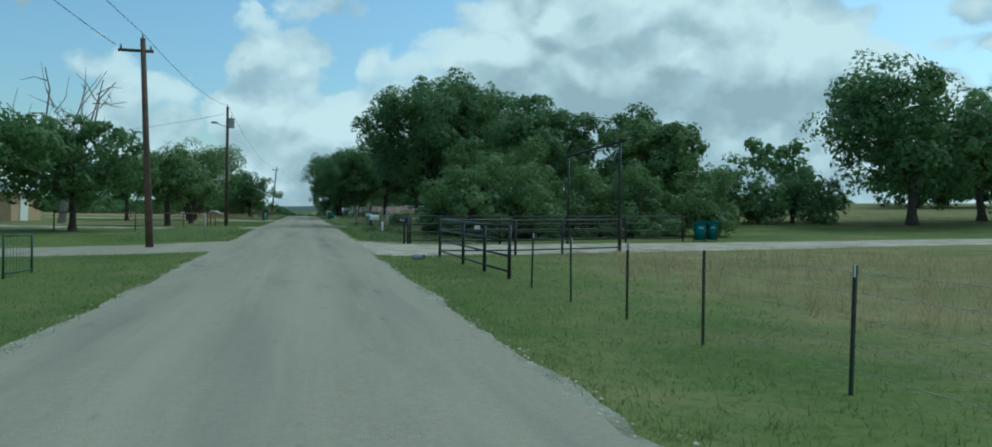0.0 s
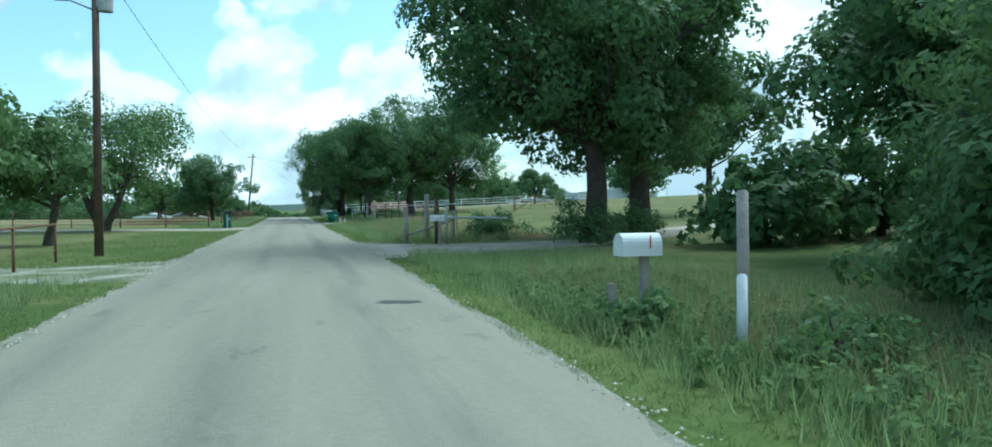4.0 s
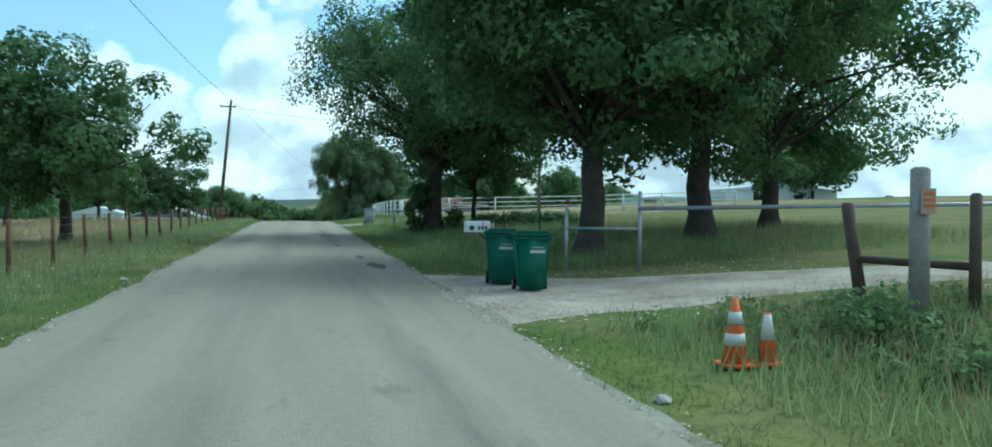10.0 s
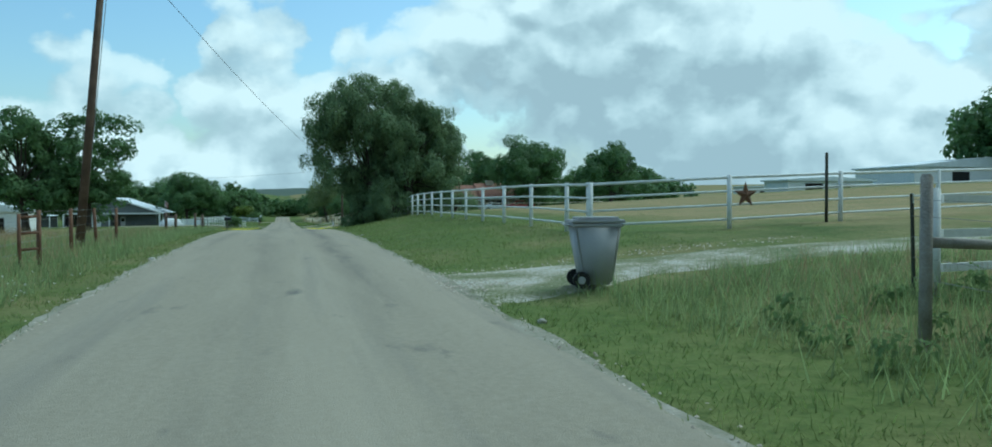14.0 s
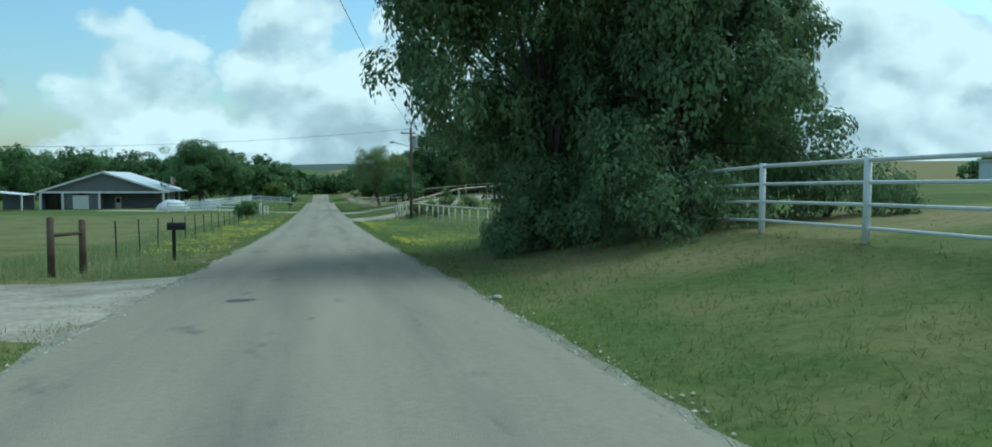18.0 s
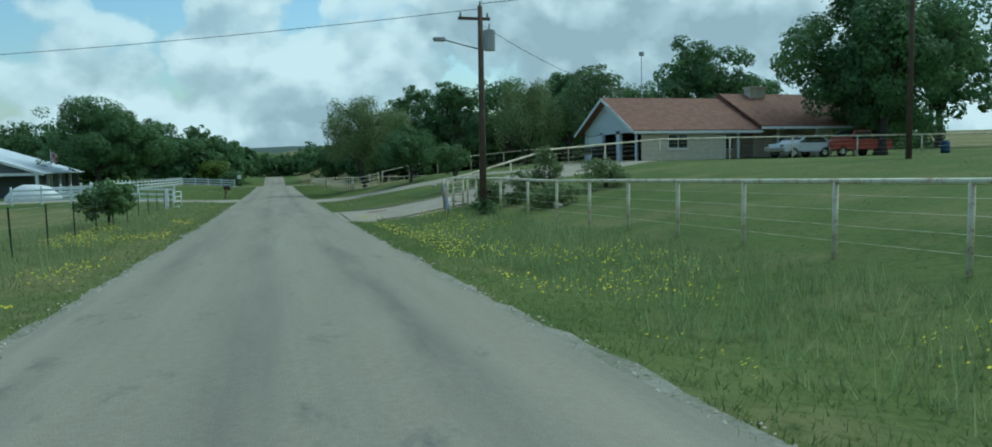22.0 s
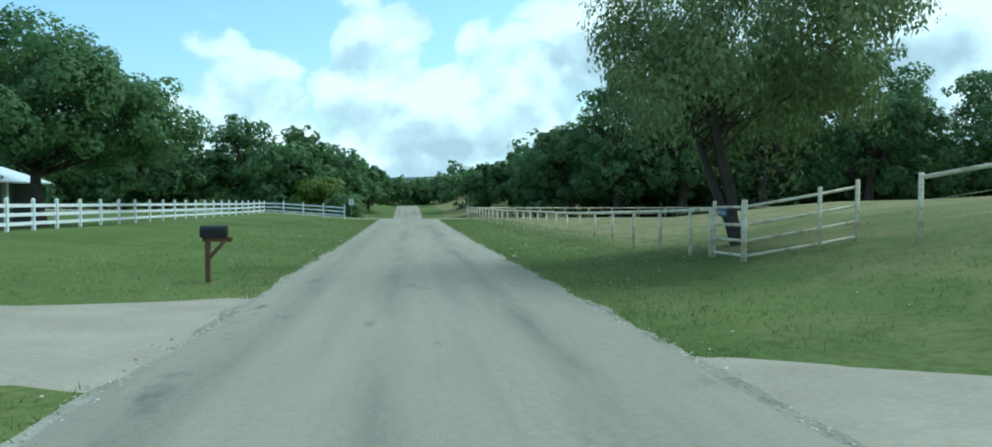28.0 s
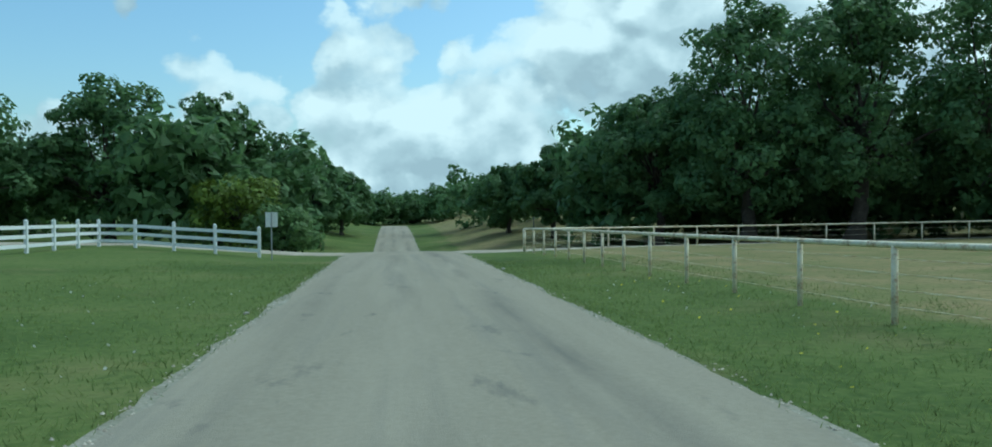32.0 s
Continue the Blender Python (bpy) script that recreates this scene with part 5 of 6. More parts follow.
# ---- house with the three-bay garage ----
HX, HY0, HY1, HB = 23.6, 276.0, 285.8, 2.3
house = thing("house", HX, HY0, "cream one-storey house with brown shingle roof and open garage bays", "house", z=HB)
EV, RG, WID = 2.2, 4.5, HY1 - HY0
part("wall", bx(6.6, 0.2, EV, 3.3, 0.1, 0, bm=None), M_CREAMWALL, house, "cream masonry side wall")
part("wall", bx(13, 0.2, EV, 6.5, WID - 0.1, 0), M_CREAMWALL, house)
part("wall", bx(11, 0.2, EV, 12.1, 3.1, 0), M_CREAMWALL, house, "shaded porch wall")
part("wall", bx(0.2, 6.6, EV, 17.6, 6.4, 0), M_CREAMWALL, house)
part("floor_slab", bx(17.6, WID, 0.3, 8.8, WID / 2, -0.28), M_CONCRETE, house)
# The partition is coloured near-black: the garage's inner shade is painted on.
part("partition", bx(0.15, WID - 0.4, EV, 6.6, WID / 2, 0), M_SHADE, house)
# Garage front: piers and lintel round three bays.
for a, b in ((0, 0.55), (3.05, 3.6), (6.1, 6.6), (WID - 0.5, WID)):
    part("pier", bx(0.22, b - a, EV, 0.11, (a + b) / 2, 0), M_SIDING, house)
part("lintel", bx(0.22, WID, 0.18, 0.11, WID / 2, EV - 0.17), M_SIDING, house)
d = part("garage_door", bx(0.06, 2.7, 1.98, 0.16, 7.95, 0.03), M_TRIM, house, "closed white garage door")
for i in range(4):
    part("door_panel", bx(0.02, 2.5, 0.4, 0.125, 7.95, 0.1 + 0.48 * i, bev=0.006), M_TRIM, d)
part("gable", prism([(0, EV), (WID, EV), (WID / 2, RG)], 0.22, Matrix.Rotation(radians(90), 4, "Z") @ Matrix.Translation((0, -0.22, 0))), M_SIDING, house, "pale lap-sided gable")
for i in range(11):
    k = i / 11
    part("lap_board", bx(0.025, WID * (1 - k) * 0.985, 0.03, -0.012, WID / 2, EV + 0.05 + (RG - EV) * k), M_SIDING, house)
part("gable_vent", bx(0.05, 0.5, 0.4, -0.02, WID / 2, RG - 1.0, bev=0.01), M_TRIM, house)
sl = math.degrees(math.atan2(RG - EV, WID / 2))
ln = math.hypot(RG - EV + 0.25, WID / 2 + 0.45)
for s in (-1, 1):
    part("roof", bx(9.8, ln, 0.12, 4.3, WID / 2 + s * (WID / 4 + 0.2), (EV + RG) / 2 - 0.06, tilt=-s * sl), M_SHINGLE, house, "brown shingle roof slope")
    part("roof", bx(9.2, ln + 0.2, 0.13, 13.6, WID / 2 + s * (WID / 4 + 0.3) , (EV + RG) / 2 + 0.22, tilt=-s * sl), M_SHINGLE, house, "brown shingle roof slope")
    part("rake_board", bx(0.05, ln, 0.2, -0.62, WID / 2 + s * (WID / 4 + 0.2), (EV + RG) / 2 - 0.16, tilt=-s * sl), M_TRIM, house)
part("fascia", bx(9.8, 0.04, 0.18, 4.3, -0.52, EV - 0.3), M_TRIM, house)
part("fascia", bx(9.2, 0.04, 0.18, 13.6, -0.62, EV - 0.05), M_TRIM, house)
part("soffit_gable", prism([(-0.3, EV), (WID + 0.3, EV), (WID / 2, RG + 0.25)], 0.15, Matrix.Translation((9.1, 0, 0)) @ Matrix.Rotation(radians(90), 4, "Z")), M_SHINGLE, house)
win = part("window", bx(1.5, 0.06, 1.05, 2.9, -0.02, 0.85), M_TRIM, house)
part("pane", bx(0.66, 0.03, 0.88, 2.55, -0.05, 0.93), M_GLASS, win)
part("pane", bx(0.66, 0.03, 0.88, 3.27, -0.05, 0.93), M_GLASS, win)
part("sill", bx(1.64, 0.14, 0.06, 2.9, -0.06, 0.79), M_TRIM, win)
for i in range(4):
    part("porch_post", bx(0.14, 0.14, EV + 0.1, 7.6 + 3.2 * i, 0.1, 0), M_TRIM, house)
door = part("door", bx(0.95, 0.06, 2.0, 10.2, 2.98, 0), M_WOOD, house, "brown front door")
part("handle", tube((10.55, 2.9, 1.0), (10.55, 2.96, 1.0), 0.03), M_CHROME, door)
for i, px in enumerate((8.4, 13.2, 16.4)):
    w2 = part("window", bx(1.3, 0.06, 1.1, px, 2.98, 0.8), M_TRIM, house)
    part("pane", bx(1.14, 0.03, 0.94, px, 2.94, 0.88), M_GLASS, w2)
ch = part("chimney", bx(1.3, 0.8, 1.1, 11.8, WID / 2 - 0.4, RG - 0.2), M_CREAMWALL, house, "cream masonry chimney")
part("cap", bx(1.5, 1.0, 0.12, 11.8, WID / 2 - 0.4, RG + 0.88), M_CREAMWALL, ch)
mast = part("antenna_mast", tube((2.6, WID / 2, RG), (2.6, WID / 2, RG + 3.4), 0.025), M_GREYPIPE, house)
part("antenna", bx(0.3, 0.25, 0.3, 2.6, WID / 2, RG + 3.2), M_GREYPIPE, mast)
part("downpipe", tube((6.5, -0.06, 0), (6.5, -0.06, EV), 0.04), M_TRIM, house)

# ---- grey metal building with open bays ----
BX, BY, BBZ = -43.4, 325.0, -0.98
barn = thing("metal_building", BX, BY, "grey metal-sided building with pale roof and white posts", "building", z=BBZ)
BW, BE, BR, BD = 18.6, 3.0, 6.1, 18.0
part("floor_slab", bx(BW + 2, BD + 1, 0.3, BW / 2, BD / 2, -0.25), M_CONCRETE, barn)
part("gable", prism([(0, BE - 0.25), (BW, BE - 0.25), (BW, BE), (BW / 2, BR - 0.1), (0, BE)], 0.2), M_GREYMETAL, barn, "grey metal gable")
for a, b in ((3.2, 4.6), (7.0, 8.6)):
    part("wall", bx(b - a, 0.2, BE - 0.25, (a + b) / 2, 0.1, 0), M_GREYMETAL, barn)
part("wall", bx(8.6, 0.2, BE, 12.9, 3.6, 0), M_GREYMETAL, barn, "recessed grey wall")
part("wall", bx(0.2, 3.6, BE, 8.6, 1.8, 0), M_GREYMETAL, barn)
part("wall", bx(0.2, BD, BE, 0.1, BD / 2, 0), M_GREYMETAL, barn)
part("wall", bx(0.2, BD - 3.6, BE, BW - 1.6, BD / 2 + 1.8, 0), M_GREYMETAL, barn)
part("wall", bx(BW, 0.2, BE, BW / 2, BD - 0.1, 0), M_GREYMETAL, barn)
# Recessed bay wall, its shade put into the near-black colour.
part("wall", bx(3.2, 0.2, BE - 0.25, 1.6, 1.6, 0), M_SHADE, barn)
for i in range(3):
    part("bay_window", bx(0.7, 0.08, 2.2, 0.7 + 0.95 * i, 1.45, 0.3), M_GLASS, barn, "dark glazed opening")
gd = part("garage_door", bx(2.4, 0.06, 2.35, 5.8, 0.08, 0.02), M_WHITEMETAL, barn, "closed white sectional door")
for i in range(5):
    part("door_panel", bx(2.3, 0.02, 0.42, 5.8, 0.045, 0.05 + 0.46 * i, bev=0.006), M_WHITEMETAL, gd)
dr = part("door", bx(0.95, 0.06, 2.05, 10.6, 3.47, 0), M_WHITEMETAL, barn)
part("pane", bx(0.6, 0.03, 0.7, 10.6, 3.43, 1.1), M_GLASS, dr)
bs = math.degrees(math.atan2(BR - BE, BW / 2))
bl = math.hypot(BR - BE + 0.2, BW / 2 + 0.6)
for s in (-1, 1):
    part("roof", bx(bl, BD + 1.4, 0.1, BW / 2 + s * (BW / 4 + 0.25), BD / 2, (BE + BR) / 2 - 0.08, lean=s * bs), M_ROOFMETAL, barn, "pale ribbed metal roof")
    part("rake_trim", bx(bl, 0.06, 0.28, BW / 2 + s * (BW / 4 + 0.25), -0.72, (BE + BR) / 2 - 0.22, lean=s * bs), M_WHITEMETAL, barn)
for px, py in ((0.1, -0.5), (3.3, -0.5), (8.7, -0.5), (BW - 0.2, -0.5), (BW - 0.2, 4), (BW - 0.2, 9), (BW - 0.2, 14)):
    part("post", bx(0.28, 0.28, BE, px, py, 0), M_WHITEMETAL, barn, "white porch post")
part("beam", bx(BW, 0.2, 0.3, BW / 2, -0.5, BE - 0.3), M_WHITEMETAL, barn)
for i in range(2):
    part("shrub_tub", tube((4.6 + 9 * i, -1.2, 0), (4.6 + 9 * i, -1.2, 0.45), 0.25, 0.32, 12), M_GREYMETAL, barn)

annex = thing("open_shed", -47.5, 322, "low grey open shed beside the metal building", "shed")
part("roof", bx(5, 6, 0.1, 0, 3, 2.6, lean=6), M_ROOFMETAL, annex)
for px, py in ((-2.2, 0.3), (2.2, 0.3), (-2.2, 5.7), (2.2, 5.7)):
    part("post", bx(0.2, 0.2, 2.7, px, py, -0.1), M_WHITEMETAL, annex)
part("wall", bx(4.6, 0.15, 2.4, 0, 5.6, 0), M_GREYMETAL, annex)

fl = thing("flagpole", -24.4, 328, "white flagpole with a hanging red and white flag", "flagpole")
part("pole", tube((0, 0, -0.1), (0, 0, 5.4), 0.05, 0.03, 10), M_WHITEMETAL, fl, smooth=True)
bm = bmesh.new()
vs = [[bm.verts.new((0.04 + 0.16 * i + 0.03 * math.sin(j), 0.05 * math.sin(i * 1.9 + j), 5.2 - 0.24 * j - 0.12 * i)) for i in range(5)] for j in range(6)]
for j in range(5):
    for i in range(4):
        bm.faces.new((vs[j][i], vs[j][i + 1], vs[j + 1][i + 1], vs[j + 1][i]))
bmesh.ops.solidify(bm, geom=bm.faces[:], thickness=0.012)
part("flag", bm, material("flag_cloth", (0.4, 0.05, 0.06), (0.7, 0.68, 0.66), 0.8, 2.2, contrast=0.06, bump=0), fl, "limp red and white flag")

# ---- other buildings ----
tan = thing("tan_house", -34, 76, "low tan brick house with pale roof behind the trees", "house")
part("wall", bx(10, 8, 2.5, 5, 4, -0.1), M_TAN, tan)
part("roof", prism([(-0.5, 2.4), (10.5, 2.4), (9.2, 3.7), (0.8, 3.7)], 9, Matrix.Translation((0, -0.5, 0))), M_ROOFMETAL, tan, "pale low roof")
for i in range(3):
    wv = part("window", bx(1.1, 0.08, 1.1, 1.8 + 3 * i, -0.03, 1.0), M_TRIM, tan)
    part("pane", bx(0.95, 0.04, 0.95, 1.8 + 3 * i, -0.07, 1.07), M_GLASS, wv)
part("wall", bx(0.12, 2, 2.2, 10.05, 3, 0), M_TRIM, tan, "white door panel")

for x, y, w, dd, h, roof, lab in ((64.5, 214, 20, 9, 2.6, 3.6, "long pale metal barn on the pasture rise"), (48.5, 213, 10, 4, 1.6, 1.9, "low pale shed on the pasture rise"),
                                  (-36, 246, 7.5, 6, 2.8, 3.9, "pale house wall behind the oaks"),
                                  (72, 258, 13, 3.2, 3.0, 3.2, "long white box trailer behind the pasture")):
    bd = thing("farm_building", x, y, lab, "building", "far farm buildings")
    part("wall", bx(w, dd, h, w / 2, dd / 2, -0.3), M_WHITEMETAL if "pale" in lab or "white" in lab else M_GREYMETAL, bd)
    part("roof", prism([(-0.3, h - 0.35), (w + 0.3, h - 0.35), (w + 0.3, h - 0.2), (w / 2, roof - 0.2), (-0.3, h - 0.2)], dd + 0.6, Matrix.Translation((0, -0.3, 0))), M_ROOFMETAL, bd, "pale metal roof")
    # Doorways are near-black sheets on the solid wall, painted as shaded openings.
    part("doorway", bx(min(2.2, w * 0.2), 0.1, h * 0.75, w * 0.3, -0.02, -0.2), M_SHADE, bd)
    part("doorway", bx(min(1.6, w * 0.15), 0.1, h * 0.7, w * 0.65, -0.02, -0.2), M_SHADE, bd)

# ---- small mesh gate by the road ----
mg = thing("mesh_gate", -6.35, 20.6, "small green wire-mesh gate panel on the lawn", "gate")
M_GREENPIPE = material("green_painted_pipe", (0.015, 0.05, 0.03), (0.03, 0.08, 0.05), 0.5, 5, bump=0.1)
for dy in (0, 1.7):
    part("post", tube((0.05 * dy, dy, -0.1), (0.05 * dy, dy, 1.05), 0.03), M_GREENPIPE, mg, smooth=True)
for hh in (0.12, 1.0):
    part("rail", tube((0, 0, hh), (0.085, 1.7, hh), 0.022), M_GREENPIPE, mg, smooth=True)
for i in range(1, 9):
    part("wire", tube((0.0095 * i, 0.189 * i, 0.12), (0.0095 * i, 0.189 * i, 1.0), 0.004, n=4), M_GREENPIPE, mg)
for i in range(1, 6):
    part("wire", tube((0, 0, 0.12 + 0.147 * i), (0.085, 1.7, 0.12 + 0.147 * i), 0.004, n=4), M_GREENPIPE, mg)


# ---- trees ----
def leaf_quads(cent, radii, count, size, rng, squash=0.8, droop=0.0, knots=12, ragged=0.32, corners=4):
    """Leaf sprays on knots of twigs that stud each clump: folded diamonds that face outwards."""
    # Knots sit on the clump's shell, more of them above than below.
    kd = rng.normal(0, 1, (len(cent), knots, 3)) + (0, 0, 0.35)
    kd /= np.linalg.norm(kd, axis=2)[:, :, None]
    kc = cent[:, None, :] + kd * (radii * 0.78)[:, None, None] * rng.uniform(0.75, 1.15, (len(cent), knots, 1)) * (1, 1, squash)
    kr = radii[:, None] * rng.uniform(0.28, 0.52, (len(cent), knots))
    kc, kr, kd = kc.reshape(-1, 3), kr.reshape(-1), kd.reshape(-1, 3)
    w = kr ** 2
    idx = rng.choice(len(kc), count, p=w / w.sum())
    d = rng.normal(0, 1, (count, 3)) + kd[idx] * 0.5
    d /= np.linalg.norm(d, axis=1)[:, None]
    rad = kr[idx] * np.clip(rng.normal(0.88, 0.13, count), 0.2, 1.12)
    p = kc[idx] + d * rad[:, None] * (1, 1, 0.85)
    if droop:
        p[:, 2] -= droop * rng.random(count) ** 2 * kr[idx] * 2.5
    nrm = d * 0.8 + kd[idx] * 0.5 + rng.normal(0, ragged, (count, 3)) + (0, 0, 0.3)
    nrm /= np.linalg.norm(nrm, axis=1)[:, None]
    a = np.cross(nrm, rng.normal(0, 1, (count, 3)))
    if droop:
        a = np.cross(nrm, np.cross(nrm, rng.normal(0, 0.35, (count, 3)) + (0, 0, -1)))
    a /= np.linalg.norm(a, axis=1)[:, None] + 1e-9
    b = np.cross(nrm, a)
    s = size * rng.uniform(0.6, 1.35, count)[:, None]
    long = 1.0 if not droop else 1.3
    if corners == 3:
        return np.stack([p - a * s * long, p + a * s * 0.6 + b * s * 0.72, p + a * s * 0.6 - b * s * 0.72], 1).reshape(-1, 3)
    v = np.stack([p - a * s * long, p + b * s * 0.6 + nrm * s * 0.15, p + a * s * long, p - b * s * 0.6 + nrm * s * 0.15], 1)
    return v.reshape(-1, 3)


def limb(bm, p, q, r1, r2, rng, bend=0.12, n=6, steps=3, root=None, flare=1.0):
    """A branch as one tapered tube along a bent line, grown onto the vertex root; gives back its rings."""
    p, q = Vector(p), Vector(q)
    length = (q - p).length
    rings = []
    d = (q - p).normalized()
    u = d.cross(Vector((0.3, 0.9, 0.1))).normalized()
    w = d.cross(u)
    for i in range(steps + 1):
        k = i / steps
        c = p.lerp(q, k) + (Vector(rng.normal(0, bend * length / steps, 3)) if 0 < i < steps else Vector((0, 0, 0)))
        r = (r1 + (r2 - r1) * k) * (flare if i == 0 else 1.0)
        rings.append([bm.verts.new(c + (u * math.cos(2 * math.pi * j / n) + w * math.sin(2 * math.pi * j / n)) * r) for j in range(n)])
    for a, b in zip(rings, rings[1:]):
        for j in range(n):
            bm.faces.new((a[j - 1], a[j], b[j], b[j - 1]))
    bm.faces.new(rings[-1])
    if root is not None:
        bm.faces.new((rings[0][0], rings[0][1], root))
    return rings


def tree(x, y, h, w, seed, leaf=None, bare=0.3, leaves=9000, size=0.16, trunk=0.028, clumps=34, label="", name="tree", deep=1.0, droop=0.0, forks=1, base=None, category="tree", flat=1.0, group="", dome=False, flare=0.0, shift=0.0):
    """A tree: tapered trunk and limbs in one mesh, and a crown of leaf sprays gathered in clumps.
    bare: how much of the height stays clear below the crown; flare: how much wider the crown is above than below; shift: how far it leans to the east."""
    rng = np.random.default_rng(seed)
    z = ground_z(x, y) if base is None else base
    root = thing(name, x, y, label or "broad green-leaved tree with dark rugged trunk", category, z=z, group=group)
    low, high = h * bare, h
    mid, rz = (low + high) / 2, (high - low) / 2
    rx = w / 2
    d = rng.normal(0, 1, (clumps, 3))
    d /= np.linalg.norm(d, axis=1)[:, None]
    r = rng.uniform(0.25, 1, clumps) ** 0.5
    rc = w * 0.155 * rng.uniform(0.7, 1.25, clumps) * (30 / clumps) ** 0.33
    cent = d * r[:, None] * (rx, rx * deep, rz) * 0.8
    # The crown widens a little below its middle, and has bays where clumps are missing.
    lobes = 1 + 0.1 * np.sin(3 * np.arctan2(cent[:, 1], cent[:, 0]) + seed)
    cent[:, :2] *= lobes[:, None] * (1 - 0.25 * flat * np.clip(cent[:, 2:] / rz, -0.4, 1))
    cent[:, :2] *= 1 + flare * np.clip(cent[:, 2:] / rz, -1, 0.6)
    if dome:
        cent[:, 2] = np.abs(cent[:, 2]) * 1.9 - rz
    cent += (shift, 0, mid)
    cent[:, 2] = np.maximum(cent[:, 2], low + rc * 0.5)
    bm = bmesh.new()
    tr = max(0.06, h * trunk)
    tops = []
    for f in range(forks):
        lean = rng.normal(0, 0.02 + 0.11 * (forks > 1), 2) * h
        top = Vector((lean[0], lean[1], low + (high - low) * 0.35))
        foot = Vector((0.25 * tr * f * rng.normal(), 0.25 * tr * f * rng.normal(), -0.15))
        stem = limb(bm, foot, top, tr * 1.1, tr * 0.6, rng, 0.05, 10, 6, tops[0][2][0][0] if tops else None, 1.5)
        tops.append((foot, top, stem))
    for i in range(clumps):
        foot, top, stem = tops[i % forks]
        k = rng.uniform(0.55, 1.0)
        s = foot.lerp(top, k)
        if rc[i] > 0.2 and (clumps < 70 or i % 2):
            limb(bm, s, Vector(cent[i]), tr * 0.34, tr * 0.07, rng, 0.12, 5, 3, stem[int(k * 6)][i % 10])
    part("trunk", bm, M_BARK, root, "dark furrowed trunk and limbs", smooth=True)
    k = 4 if size < 0.08 else 3
    v = leaf_quads(cent, rc * 1.08, int(leaves * (1.0 if k == 4 else 1.2)), size * (1.0 if k == 4 else 1.06), rng, 0.8, droop, knots=7, corners=k)
    part("crown", raw_mesh("crown", v, np.arange(len(v)).reshape(-1, k), leaf or M_LEAF, k), None, root)
    return root


def shrub(x, y, h, w, seed, leaf=None, leaves=3500, size=0.1, label="", deep=1.0, droop=0.0, name="shrub"):
    return tree(x, y, h, w, seed, leaf or M_LEAF2, 0.02, leaves, size, 0.02, 26, label or "dense green roadside shrub", name, deep, droop, forks=3, category="shrub", flat=0.6, dome=True)


def bare_tree(x, y, h, w, seed, label):
    rng = np.random.default_rng(seed)
    root = thing("bare_tree", x, y, label, "tree")
    bm = bmesh.new()
    top = Vector((0.3, 0, h * 0.4))
    stem = limb(bm, (0, 0, -0.1), top, h * 0.025, h * 0.017, rng, 0.05, 8, 3)
    for i in range(14):
        a = rng.uniform(0, 6.28)
        tip = Vector((math.cos(a) * w / 2 * rng.uniform(0.4, 1), math.sin(a) * w / 2 * rng.uniform(0.4, 1), h * rng.uniform(0.6, 1)))
        arm = limb(bm, top * rng.uniform(0.6, 1), tip, h * 0.01, h * 0.003, rng, 0.15, 5, 4, stem[3][i % 8])
        for _ in range(5):
            k = rng.uniform(0.4, 0.95)
            s = top.lerp(tip, k)
            limb(bm, s, s + Vector(rng.normal(0, w * 0.1, 3)) + Vector((0, 0, w * 0.06)), h * 0.004, h * 0.0012, rng, 0.15, 4, 2, arm[int(k * 4)][0])
    part("trunk", bm, M_DEADWOOD, root, "grey leafless branches")
    return root


OAK = "tall oak with a broad dark green crown"
# Left of the road, south to north.
tree(-17.5, 46, 8.6, 9, 1, leaves=7000, label="dark green shade tree beside the tan house", bare=0.22)
tree(-13.2, 52.7, 7.0, 8.6, 2, leaves=8000, label="round dark green tree on the lawn", bare=0.22)
bare_tree(-19, 72, 12.5, 12.5, 3, "half-dead pecan tree with bare grey branches")
tree(-10, 66.8, 5.8, 6.5, 4, M_LEAF2, 0.28, 6000, 0.13, forks=2, label="small leafy yard tree with slim trunks")
tree(-9.8, 78, 5.6, 6.5, 5, M_LEAF2, 0.28, 5500, 0.14, forks=2, label="small leafy yard tree beside the drive")
tree(-13.2, 104.5, 9.6, 14.5, 6, M_LEAF2, 0.2, 17000, 0.12, forks=3, label="spreading light green tree with leaning trunks")
tree(-18, 92, 7, 8, 61, leaves=4500, size=0.2, label="dark green tree behind the lawn")
tree(-8.2, 134.5, 7.8, 9.6, 7, leaves=30000, size=0.1, bare=0.06, clumps=56, flat=0.4, label="low round-crowned oak beside the fence line")
tree(-17, 156, 5.5, 7, 8, leaves=3500, size=0.2, label="dark green tree at the field's edge")
tree(-19.4, 214, 10.2, 9, 9, leaves=12000, size=0.14, label=OAK, bare=0.1)
tree(-15.2, 215.5, 10.6, 9, 10, leaves=14000, size=0.13, label=OAK, bare=0.1)
tree(-26, 219, 9, 9, 11, leaves=5000, size=0.2, label=OAK, bare=0.2)
tree(-6.6, 262.5, 2.0, 2.3, 12, M_LEAF2, 0.25, 2500, 0.09, clumps=16, label="small young tree among the fence posts")
tree(-20.4, 333, 11.6, 15.2, 13, leaves=30000, size=0.14, label="huge spreading oak behind the white fence", bare=0.12, clumps=48)
